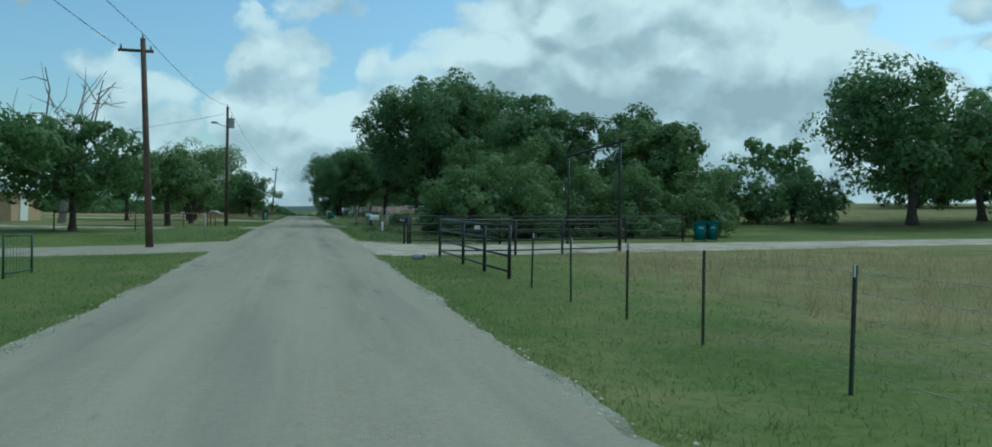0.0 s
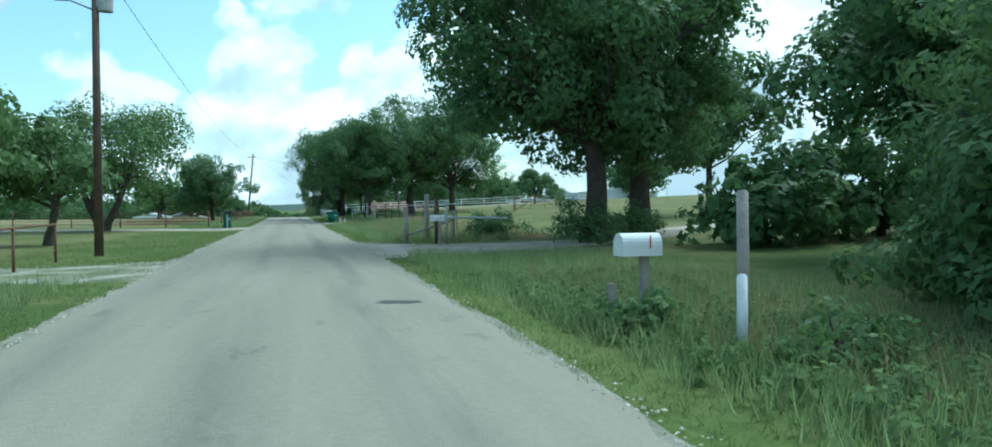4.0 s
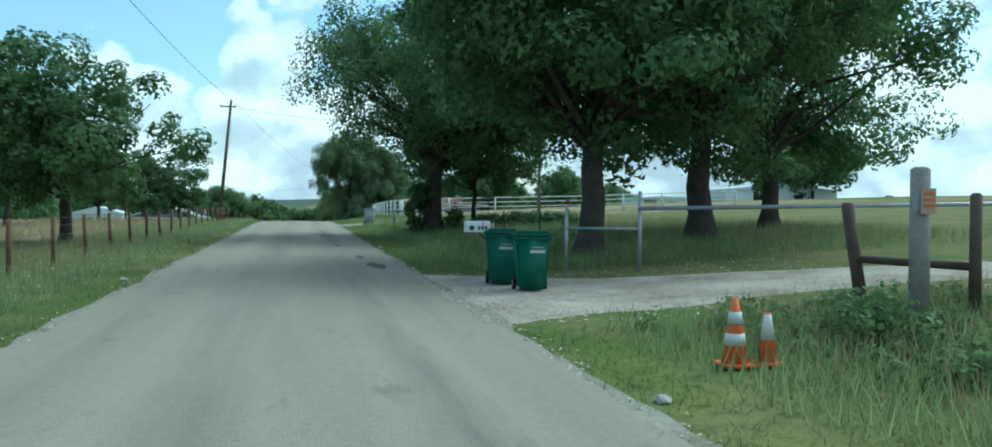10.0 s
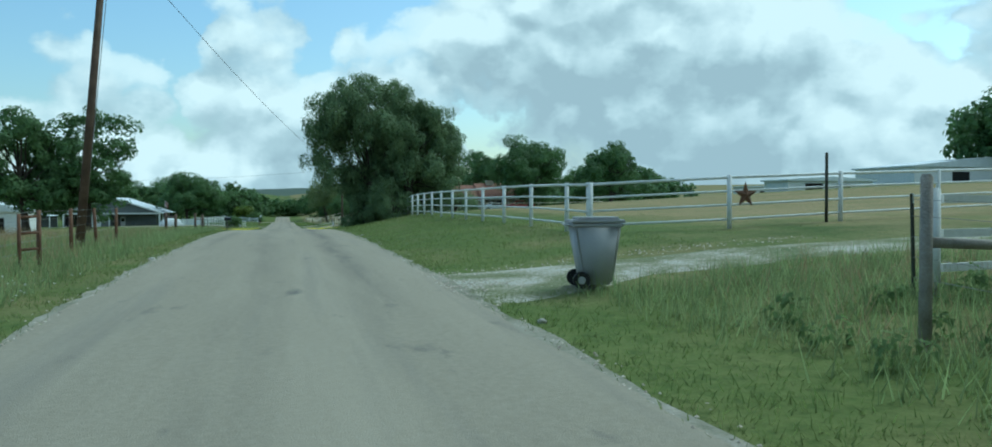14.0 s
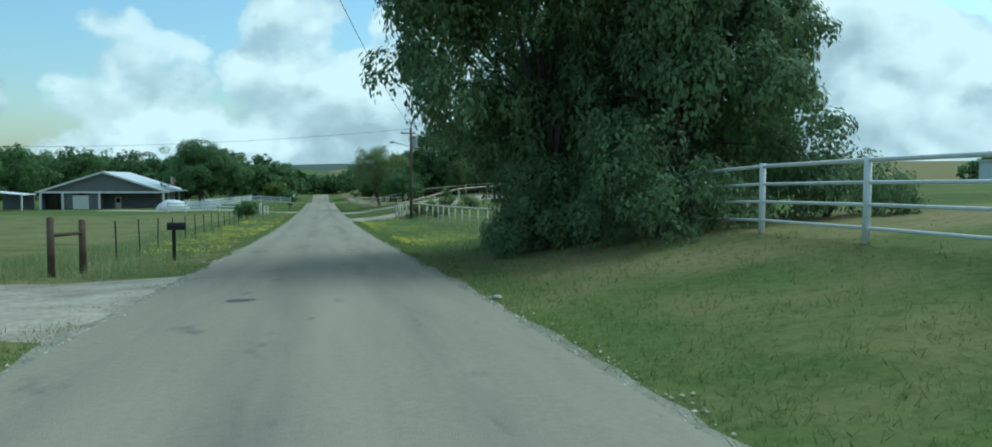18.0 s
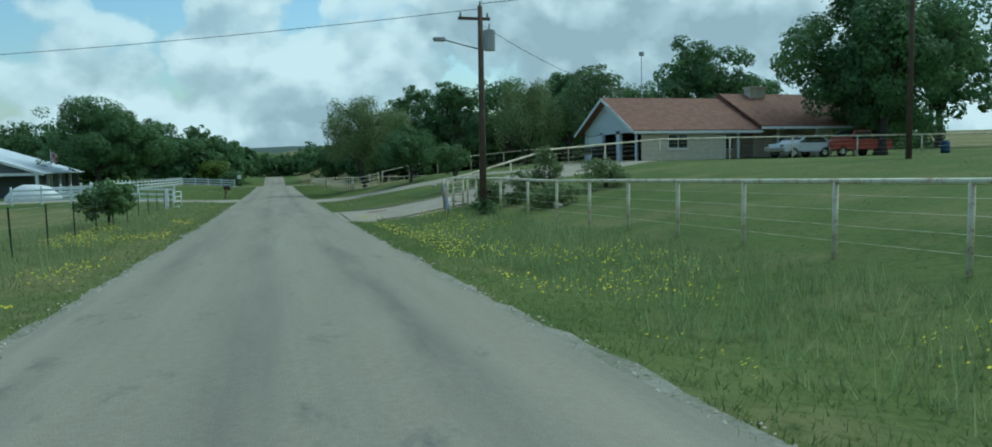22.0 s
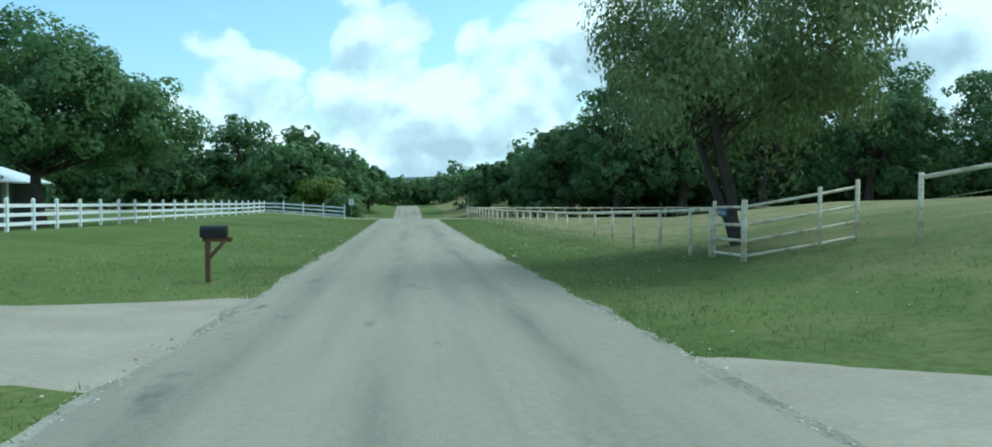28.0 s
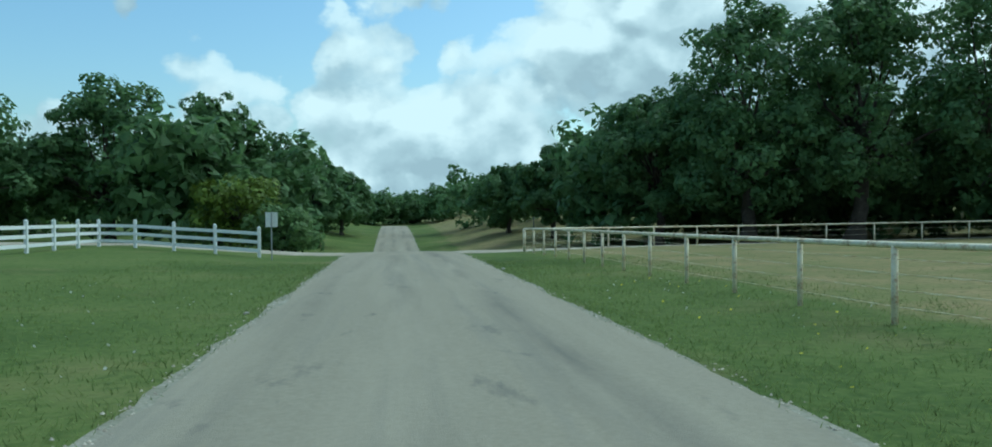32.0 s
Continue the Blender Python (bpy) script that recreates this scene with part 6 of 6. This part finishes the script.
# Right of the road.
for i, (x, y, h, w) in enumerate([(10.6, 48.8, 8.2, 5.4), (14.0, 51.2, 9.0, 7.0), (8.6, 45.6, 3.4, 3.4), (8.8, 43.4, 5.0, 5.2), (12, 44.6, 6.4, 6.6), (16.2, 45, 5.4, 6), (20, 46, 6, 6), (25, 47, 5.2, 6), (10, 47.2, 4.4, 5), (14.2, 47.6, 5.6, 6)]):
    shrub(x, y, h, w, 20 + i, leaves=9500, size=0.085, label="tangled green thicket behind the dark pipe fence", name="thicket")
tree(12.2, 70.2, 14.7, 15.2, 230, leaves=36000, size=0.13, label=OAK, bare=0.15, trunk=0.03, clumps=60, flat=0.2)
tree(15.6, 73.6, 14.4, 12.5, 31, leaves=26000, size=0.14, label=OAK, bare=0.15, trunk=0.034, clumps=54, flat=0.2)
tree(17.6, 57.2, 10.2, 11, 32, leaves=26000, size=0.12, label="dark green oak over the gravel drive", bare=0.16, clumps=50, flat=0.3)
tree(24.5, 53, 8.4, 9, 33, M_LEAF2, leaves=8000, label="leafy green tree behind the thicket", bare=0.2)
tree(29, 91, 9.5, 9, 34, leaves=7000, size=0.18, label=OAK)
tree(33, 74, 11.5, 10, 35, leaves=8000, size=0.18, label=OAK, bare=0.22)
tree(50, 57, 13.8, 18, 36, flat=0.3, leaves=15000, size=0.2, label="massive oak standing at the pasture's edge", bare=0.16, clumps=44)
tree(60, 60, 12, 14, 37, leaves=7000, size=0.24, label=OAK, bare=0.15)
for i, (x, y, h, w) in enumerate([(31, 61, 6.4, 8), (36.5, 62, 7.2, 8), (42, 62, 7, 8.5), (66, 58, 7, 10), (27, 64, 6, 8), (16, 64.2, 4.4, 6), (21, 64.6, 5, 6.5)]):
    shrub(x, y, h, w, 40 + i, M_LEAF, 3200, 0.18, label="row of dark green brush along the pasture")
for i, (x, y, h, w, lv) in enumerate([(6.3, 139.0, 12.2, 15.5, 96000), (7.8, 122.4, 11.4, 11.8, 34000), (12.8, 125.4, 13.2, 14.4, 38000), (18.2, 130, 11, 15, 46000)]):
    tree(x, y, h, w, 50 + i, leaves=lv, size=0.078 if lv > 50000 else 0.1, flat=0.2, label="tall oak in the grove beside the gravel entrance", bare=0.16 if lv > 50000 else 0.13, trunk=0.036 if lv > 50000 else 0.03, clumps=120 if lv > 50000 else 72, group="oak grove", flare=0.32 if lv > 50000 else 0.05, shift=0.9 if lv > 50000 else 0.0)
tree(6.8, 208.4, 12.8, 11.8, 60, M_CEDAR, 0.02, 112000, 0.074, trunk=0.012, label="big feathery evergreen overhanging the road edge", droop=0.5, forks=2, clumps=80, flat=0.5, name="cedar_elm")
tree(10.6, 206.6, 9.8, 8.2, 62, M_CEDAR, 0.04, 62000, 0.07, trunk=0.016, label="feathery evergreen behind the white fence", droop=0.5, forks=2, clumps=50, flat=0.5, name="cedar_elm")
tree(10.2, 214.0, 9.4, 9, 63, M_CEDAR, 0.02, 42000, 0.085, label="feathery evergreen growing with its neighbours", droop=0.5, forks=2, clumps=40, flat=0.5, name="cedar_elm")
tree(37.5, 160.3, 5.6, 6.8, 165, leaves=11000, size=0.11, label="lone round oak in the open pasture", bare=0.14)
tree(80, 214, 10.5, 19, 64, leaves=9000, size=0.34, clumps=70, label="wide round tree beside the barn", bare=0.1)
tree(74, 315, 13, 15, 65, leaves=7000, size=0.3, label="round dark tree on the rise", bare=0.08)
tree(58, 330, 11, 14, 66, leaves=5500, size=0.3, label="round dark tree on the rise", bare=0.08)
tree(38.5, 293, 12.0, 10.5, 67, leaves=16000, size=0.15, label="tall dark tree behind the house roof", bare=0.15)
tree(40.4, 273.0, 12.2, 15.4, 68, leaves=30000, size=0.15, label="large dark tree beside the house", bare=0.12)
tree(63, 291, 13, 12, 69, leaves=8000, size=0.22, label="round dark tree beyond the house", bare=0.12)
tree(27, 292, 8.4, 7, 70, M_CEDAR, 0.2, 4500, 0.13, label="thin airy tree behind the garage", clumps=26)
tree(10.2, 273.2, 2.9, 2.5, 71, M_LEAF2, 0.3, 3600, 0.075, clumps=22, forks=2, label="young multi-stemmed tree in the lawn island")
tree(10.6, 290.8, 4.2, 6.0, 72, M_LEAF, 0.24, 16000, 0.075, clumps=34, label="small round-crowned yard tree on the lawn")
tree(8.7, 306.9, 9.0, 10.4, 73, M_LEAF3, 0.25, 42000, 0.066, shift=-0.2, trunk=0.014, droop=0.5, forks=3, clumps=44, label="pale green willow-like tree beside a gate")
tree(21.4, 294.0, 7.6, 8.0, 74, M_LEAF3, 0.12, 15000, 0.07, droop=0.4, trunk=0.012, forks=3, clumps=40, label="airy green tree at the lawn's edge")
tree(29, 303, 9, 9, 75, leaves=6000, size=0.2, label="dark tree behind the upper fence")
for i, (x, y, h, w) in enumerate([(9.2, 261.2, 1.5, 2.0), (10.2, 259.6, 2.0, 1.7), (12.0, 261.4, 2.4, 1.9), (10.6, 257.0, 1.0, 2.6), (13.6, 258.4, 1.5, 2.6)]):
    shrub(x, y, h, w, 80 + i, M_LEAF3, 3200, 0.05, label="overgrown green shrub by the fence corner")
for i, (x, y, h, w) in enumerate([(28, 392, 21, 16), (36, 390, 22.5, 17), (45.5, 385, 22.5, 18), (57, 380, 22.5, 18), (71, 374, 20.5, 18), (90, 365, 20, 19), (23, 399, 15, 13), (20.5, 410, 12, 11), (18.6, 424, 11, 11), (15.5, 440, 10.5, 11)]):
    tree(x, y, h, w, 90 + i, leaves=14500, size=0.23, label="tall oak at the wooded edge of the paddock", bare=0.03, clumps=70, group="paddock woods")
for i, (x, y, h, w) in enumerate([(-14.5, 397, 12.6, 11), (-12.5, 414, 12.2, 11), (-9.8, 432, 11.5, 10), (-8.4, 458, 10.5, 11), (-22, 395, 12.4, 13), (-32, 392, 12.4, 15), (-43, 389, 12, 15), (-55, 387, 12.4, 16), (-68, 385, 12.6, 16), (-82, 384, 13, 18), (-100, 380, 13, 19)]):
    tree(x, y, h, w, 110 + i, leaves=9500, size=0.24, label="dark tree in the wood behind the white fence", bare=0.03, clumps=60, group="west woods")
tree(-11, 386, 5.4, 7, 130, M_LEAFY, 0.03, 5000, 0.16, label="yellow-green bush at the crossing", forks=3)
tree(-7.6, 383, 2.8, 5, 131, M_LEAF2, 0.03, 3000, 0.15, label="low green bush at the crossing", forks=3)

for i, (x, y, h, w) in enumerate([(8.0, 203.0, 3.6, 4.4), (6.2, 206.4, 3.0, 3.6), (7.4, 212, 3.2, 3.6), (11.4, 210.2, 7.5, 5.5), (12.6, 203.4, 3.0, 4.0)]):
    shrub(x, y, h, w, 140 + i, M_CEDAR, 9000, 0.055, label="dense evergreen undergrowth beneath the big tree", droop=0.5, name="undergrowth")
for i, (x, y, h, w) in enumerate([(11.2, 69.4, 2.2, 3.4), (14.4, 72.0, 1.8, 3.2), (9.6, 76.5, 1.5, 3.2), (9.4, 139.6, 0.6, 2.4), (11.2, 139.4, 0.7, 3.0), (12.6, 139.0, 0.6, 2.4)]):
    shrub(x, y, h, w, 150 + i, M_LEAF, 3400, 0.06, label="dark leafy growth round the oak's foot", name="ground_ivy")
for i, (x, y, h, w) in enumerate([(4.4, 48.9, 0.75, 1.3), (5.4, 46.6, 0.9, 1.6), (8.2, 258.2, 0.8, 1.4), (6.6, 78.6, 0.5, 1.2), (6.3, 109.4, 0.8, 1.6), (6.6, 106.4, 0.9, 1.8)]):
    shrub(x, y, h, w, 160 + i, M_LEAF2, 900, 0.05, label="clump of leafy weeds in the verge", name="weed_clump")


tree(8.9, 142.0, 7.6, 8.6, 173, leaves=36000, size=0.085, bare=0.16, trunk=0.016, clumps=56, label="slender young oak behind the large trunk", flat=0.3)
shrub(5.5, 138.6, 4.2, 1.6, 171, M_LEAF, 6000, 0.06, label="leafy shoots climbing beside the oak's trunk", name="trunk_shoots")
shrub(7.3, 138.7, 1.6, 1.2, 172, M_LEAF, 1800, 0.06, label="leafy shoots at the foot of the oak", name="trunk_shoots")


def far_wood(name, rows, leaf, label, seed):
    """Distant woodland: crowns of leaf clumps in one sheet of foliage."""
    rng = np.random.default_rng(seed)
    cent, rad = [], []
    for xa, ya, xb, yb, n, h in rows:
        for i in range(n):
            k = rng.random()
            x, y = xa + (xb - xa) * k + rng.normal(0, 4), ya + (yb - ya) * k + rng.normal(0, 6)
            if -5.5 < x < 5.5 and y < 500:
                continue
            hh, g = h * rng.uniform(0.65, 1.2), ground_z(x, y)
            for _ in range(16):
                dd = rng.normal(0, 1, 3)
                dd *= rng.uniform(0.55, 1) / np.linalg.norm(dd)
                cent.append((x + dd[0] * hh * 0.42, y + dd[1] * hh * 0.42, g + hh * 0.46 + dd[2] * hh * 0.42))
                rad.append(hh * rng.uniform(0.13, 0.22))
    cent, rad = np.array(cent), np.array(rad)
    v = leaf_quads(cent, rad * 1.15, len(cent) * 56, 0.48, rng, knots=6, corners=3)
    me = raw_mesh(name, v, np.arange(len(v)).reshape(-1, 3), leaf, 3)
    tagged(new(name, me), label, "woods", kind="stuff")


far_wood("valley_woods", [(24, 412, 98, 374, 46, 14), (-104, 384, -14, 402, 44, 9), (-110, 420, -20, 428, 34, 11), (18, 430, 100, 400, 30, 12), (-60, 460, -8, 470, 24, 9), (8, 455, 70, 450, 24, 10), (-8, 520, 8, 540, 14, 9), (-30, 520, 40, 540, 26, 9),
                        (9, 520, 60, 640, 22, 10), (-60, 640, -9, 520, 22, 10)], M_LEAF, "dense dark woods filling the valley ahead", 7)
far_wood("field_edge_woods", [(-160, 330, -60, 372, 26, 13), (-90, 250, -60, 320, 12, 11), (-120, 150, -70, 240, 16, 10), (-100, 60, -60, 140, 14, 9), (-60, 600, -200, 420, 26, 14)], M_LEAF, "dark tree line beyond the fields", 8)
far_wood("ridge_woods", [(40, 320, 110, 350, 22, 8), (90, 300, 160, 250, 14, 4.5), (120, 160, 170, 240, 9, 4.5), (70, 95, 110, 60, 14, 10), (130, 420, 110, 360, 14, 15)], M_LEAF, "dark trees along the rise", 9)


rnd = random.Random(8)
weeds("roadside_weeds", scatter(520, 4.6, 9.5, 74, 112, 1.0) + scatter(360, 3.8, 7.5, 41, 56, 1.0) + scatter(240, 5.0, 11, 124, 152, 1.0) + scatter(140, 5.5, 9.5, 105, 112, 1.0),
      M_WEED, 0.22, "broad-leaved green weeds among the verge grass", 21)
weeds("bramble", scatter(80, 8.2, 13, 137.5, 141, 1.0), M_LEAF, 0.34, "dark low bramble under the oaks", 22)

# ---- small details ----
M_CRACK = material("dark_crack", (0.05, 0.055, 0.03), (0.1, 0.11, 0.06), 0.95, 6, coords="World", bump=0.3)


def ribbon(name, pts, w, mat, label, lift=0.066, parent=None):
    """A thin ragged strip lying on the paving."""
    fine = []
    for p, q in zip(pts, pts[1:]):
        n = max(2, int(math.hypot(q[0] - p[0], q[1] - p[1]) / 0.3))
        fine += [(p[0] + (q[0] - p[0]) * i / n, p[1] + (q[1] - p[1]) * i / n) for i in range(n)]
    fine.append(pts[-1])
    v, f = [], []
    for i, (x, y) in enumerate(fine):
        a, b = fine[max(i - 1, 0)], fine[min(i + 1, len(fine) - 1)]
        d = Vector((b[0] - a[0], b[1] - a[1], 0)).normalized()
        s = Vector((d.y, -d.x, 0)) * w * (0.7 + 0.9 * abs(noise.noise((x * 2, y * 2, 5))))
        j = 0.06 * noise.noise((x * 1.3, y * 1.3, 2))
        for k in (-1, 1):
            px, py = x + j + s.x * k, y + j + s.y * k
            v.append((px, py, ground_z(px, py) + lift))
    f = [(2 * i, 2 * i + 1, 2 * i + 3, 2 * i + 2) for i in range(len(fine) - 1)]
    tagged(new(name, raw_mesh(name, v, f, mat, 4)), label, "crack", kind="structure")


ribbon("crack", [(3.05, 261), (3.1, 265), (3.15, 269)], 0.03, M_CRACK, "grassy joint where the concrete meets the road", 0.05)
ribbon("crack", [(6.6, 268.2), (7.2, 266.4), (8.6, 265.2), (10.5, 264.2)], 0.018, M_CRACK, "weedy crack across the concrete drive", 0.062)
ribbon("crack", [(10.2, 268.6), (12.8, 266.8)], 0.016, M_CRACK, "weedy crack across the concrete drive", 0.062)
bm = bmesh.new()
bmesh.ops.create_grid(bm, x_segments=8, y_segments=5, size=0.5)
for v in bm.verts:
    v.co.x, v.co.y = v.co.x * 0.95 + 4.85 + 0.04 * noise.noise(v.co * 4), v.co.y * 0.7 + 266.2 + 0.04 * noise.noise(v.co * 5)
    v.co.z = ground_z(v.co.x, v.co.y) + 0.066
tagged(new("patch", mesh_of("patch", bm, M_SHINGLE)), "rusty brown patch set in the concrete drive", "patch", kind="structure")


def tar(x, y, w, d, seed):
    """An uneven dark patch on the road."""
    rng = random.Random(seed)
    n = 18
    rim = []
    for i in range(n):
        a = 2 * math.pi * i / n
        k = rng.uniform(0.65, 1.1)
        rim.append((x + w / 2 * k * math.cos(a), y + d / 2 * k * math.sin(a)))
    v = [(px, py, road_z(py) + 0.045 - 0.006 * px * px + 0.006) for px, py in [(x, y)] + rim]
    f = [(0, 1 + i, 1 + (i + 1) % n) for i in range(n)]
    tagged(new("tar_patch", raw_mesh("tar_patch", v, f, M_TAR, 3)), "dark worn tar patch on the pale road", "patch", kind="structure")


for i, (x, y, w, d) in enumerate([(1.1, 33.5, 0.4, 0.35), (1.9, 52.5, 0.8, 0.5), (2.05, 122.0, 0.5, 2.2), (1.9, 125.2, 0.25, 1.6), (-1.95, 135.3, 1.0, 0.5), (1.55, 131.3, 0.3, 1.2), (-1.15, 198.8, 0.5, 0.5),
                                  (-2.1, 214.2, 0.6, 0.5), (-1.6, 217.4, 0.5, 0.3), (0.65, 264.8, 0.4, 0.25), (0.35, 268.1, 0.5, 0.35), (0.29, 269.4, 0.4, 0.2), (0.86, 266.2, 0.4, 0.25)]):
    tar(x, y, w, d, i)


def stone(x, y, r, seed, label, mat=None, name="stone"):
    rng = random.Random(seed)
    bm = bmesh.new()
    bmesh.ops.create_icosphere(bm, subdivisions=2, radius=r)
    for v in bm.verts:
        v.co *= 1 + 0.35 * noise.noise(v.co * (2.2 / r) + Vector((seed, 0, 0)))
        v.co.z *= 0.6
    ob = new(name, mesh_of(name, bm, mat or M_STONE))
    ob.matrix_world = pose(x, y, ground_z(x, y) + r * 0.25, 0, 0, rng.uniform(0, 360))
    return tagged(ob, label, "stone")


stone(8.3, 258.2, 0.2, 1, "pale field stone in the grass below the fence")
stone(10.6, 256.0, 0.2, 2, "pale field stone in the grass behind the fence")
stone(10.3, 279.4, 0.16, 5, "grey stone at the edge of the loop drive")
stone(4.4, 27.6, 0.08, 3, "white stone in the grass by the drive")
stone(4.9, 28.3, 0.07, 4, "white stone in the grass by the drive")
for i in range(26):
    y = 74 + i * 11.3
    s = 1 if i % 2 else -1
    x = s * (2.95 + 0.25 * rnd.random())
    if open_grass(x, y):
        stone(x, y, 0.05 + 0.05 * rnd.random(), 20 + i, "small pale stone at the road edge")

stone(6.1, 110.6, 0.13, 61, "crumpled blue plastic bag in the grass", M_BLUE, "plastic_bag")["category"] = "litter"

pipe = thing("culvert_pipe", 4.05, 27.4, "short grey corrugated culvert pipe lying in grass", "pipe")
part("pipe", tube((0, 0, 0.08), (0.34, -0.3, 0.08), 0.085, n=18, caps=False), M_GREYPIPE, pipe, smooth=True)
for i in range(5):
    part("corrugation", tube((0.068 * i, -0.06 * i, 0.08), (0.068 * i + 0.025, -0.06 * i - 0.022, 0.08), 0.092, n=18), M_GREYPIPE, pipe)
notice = thing("notice_board", 8.7, 38.55, "small pale notice plate wired to the dark fence", "sign")
part("plate", bx(0.28, 0.02, 0.24, 0, -0.06, 0.72), M_LABEL, notice)
for i in range(3):
    part("text_bar", bx(0.2, 0.004, 0.02, 0, -0.073, 0.77 + 0.05 * i), M_BINGREY, notice)
barrel = thing("barrel", 44.5, 271.6, "dark blue plastic barrel beside the fence", "barrel")
part("body", tube((0, 0, 0), (0, 0, 0.9), 0.29, 0.29, 18), M_BLUE, barrel, smooth=True)
part("lid", tube((0, 0, 0.9), (0, 0, 0.93), 0.28, 0.26, 18), M_BLUE, barrel)
for hh in (0.3, 0.6):
    part("hoop", tube((0, 0, hh), (0, 0, hh + 0.05), 0.305, n=18), M_BLUE, barrel)
cover = thing("covered_heap", -20, 303.5, "white tarpaulin-covered heap behind the board fence", "tarpaulin")
bm = bmesh.new()
bmesh.ops.create_uvsphere(bm, u_segments=20, v_segments=10, radius=1)
for v in bm.verts:
    v.co = Vector((v.co.x * 2.3, v.co.y * 1.5, max(0, v.co.z) * 1.5 - 0.05)) * (1 + 0.1 * noise.noise(v.co * 2.5))
part("tarpaulin", bm, M_WHITEMETAL, cover, smooth=True)
plate = thing("number_plate", 7.15, 304.1, "small blue-grey number plate hung on the gate panel", "sign")
part("plate", bx(0.02, 0.5, 0.18, -0.06, 0, 1.0), M_BLUE, plate)
for i in range(3):
    part("number_bar", bx(0.004, 0.07, 0.1, -0.073, -0.14 + 0.14 * i, 1.04), M_LABEL, plate)

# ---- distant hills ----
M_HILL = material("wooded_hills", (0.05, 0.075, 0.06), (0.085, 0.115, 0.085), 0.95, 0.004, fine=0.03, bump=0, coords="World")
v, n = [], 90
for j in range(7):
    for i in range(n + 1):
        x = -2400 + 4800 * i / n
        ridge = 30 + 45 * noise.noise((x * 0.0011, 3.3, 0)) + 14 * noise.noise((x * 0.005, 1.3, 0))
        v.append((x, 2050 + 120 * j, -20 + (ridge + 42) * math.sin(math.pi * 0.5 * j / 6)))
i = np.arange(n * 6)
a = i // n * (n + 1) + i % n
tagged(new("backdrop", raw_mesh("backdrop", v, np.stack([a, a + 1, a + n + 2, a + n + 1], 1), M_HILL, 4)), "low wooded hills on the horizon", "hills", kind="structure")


# ---- loose gravel ----
def gravel(name, spots, mat, size, label):
    """Loose stones: squat four-sided pebbles, half sunk."""
    rng = np.random.default_rng(11)
    p = np.array([(x, y, z) for x, y, z in spots], np.float32)
    n = len(p)
    r = size * rng.uniform(0.5, 1.5, n)[:, None]
    a = rng.uniform(0, 2 * np.pi, n)
    u, w = np.stack([np.cos(a), np.sin(a), 0 * a], 1) * r, np.stack([-np.sin(a), np.cos(a), 0 * a], 1) * r * 0.75
    top = p + np.stack([rng.normal(0, 0.2, n), rng.normal(0, 0.2, n), rng.uniform(0.5, 0.9, n)], 1) * r
    v = np.stack([p - u, p - w, p + u, p + w, top], 1).reshape(-1, 3)
    f = (np.array([(0, 1, 4), (1, 2, 4), (2, 3, 4), (3, 0, 4)])[None] + np.arange(n)[:, None, None] * 5).reshape(-1, 3)
    tagged(new(name, raw_mesh(name, v, f, mat, 3)), label, "gravel", kind="stuff")


M_PEBBLE = material("pale_pebbles", (0.24, 0.2, 0.15), (0.56, 0.5, 0.42), 0.95, 30, bump=0, coords="World", island=0.35)
spots = []
for s, a, b in ((1, 29.5, 39.4), (1, 65, 72.5), (1, 112, 119), (1, 155.8, 158.4), (-1, 59, 63), (-1, 100, 106), (-1, 197.5, 203.5)):
    while a < b:
        for _ in range(int(420 * rnd.random())):
            x = s * (2.6 + 8.5 * rnd.random() ** 1.5)
            y = a + rnd.random()
            spots.append((x, y, ground_z(x, y) + 0.03))
        a += 0.8
gravel("loose_gravel", spots, M_PEBBLE, 0.022, "loose pale stones on the gravel drives")
spots = []
for _ in range(9000):
    s, y = rnd.choice((-1, 1)), rnd.uniform(0, 372)
    x = s * (HALF - 0.05 + abs(rnd.gauss(0, 0.16)))
    spots.append((x, y, max(ground_z(x, y), ground_z(s * 2.7, y)) + 0.02))
gravel("edge_chippings", spots, M_PEBBLE, 0.02, "crumbled chippings along the road edge")
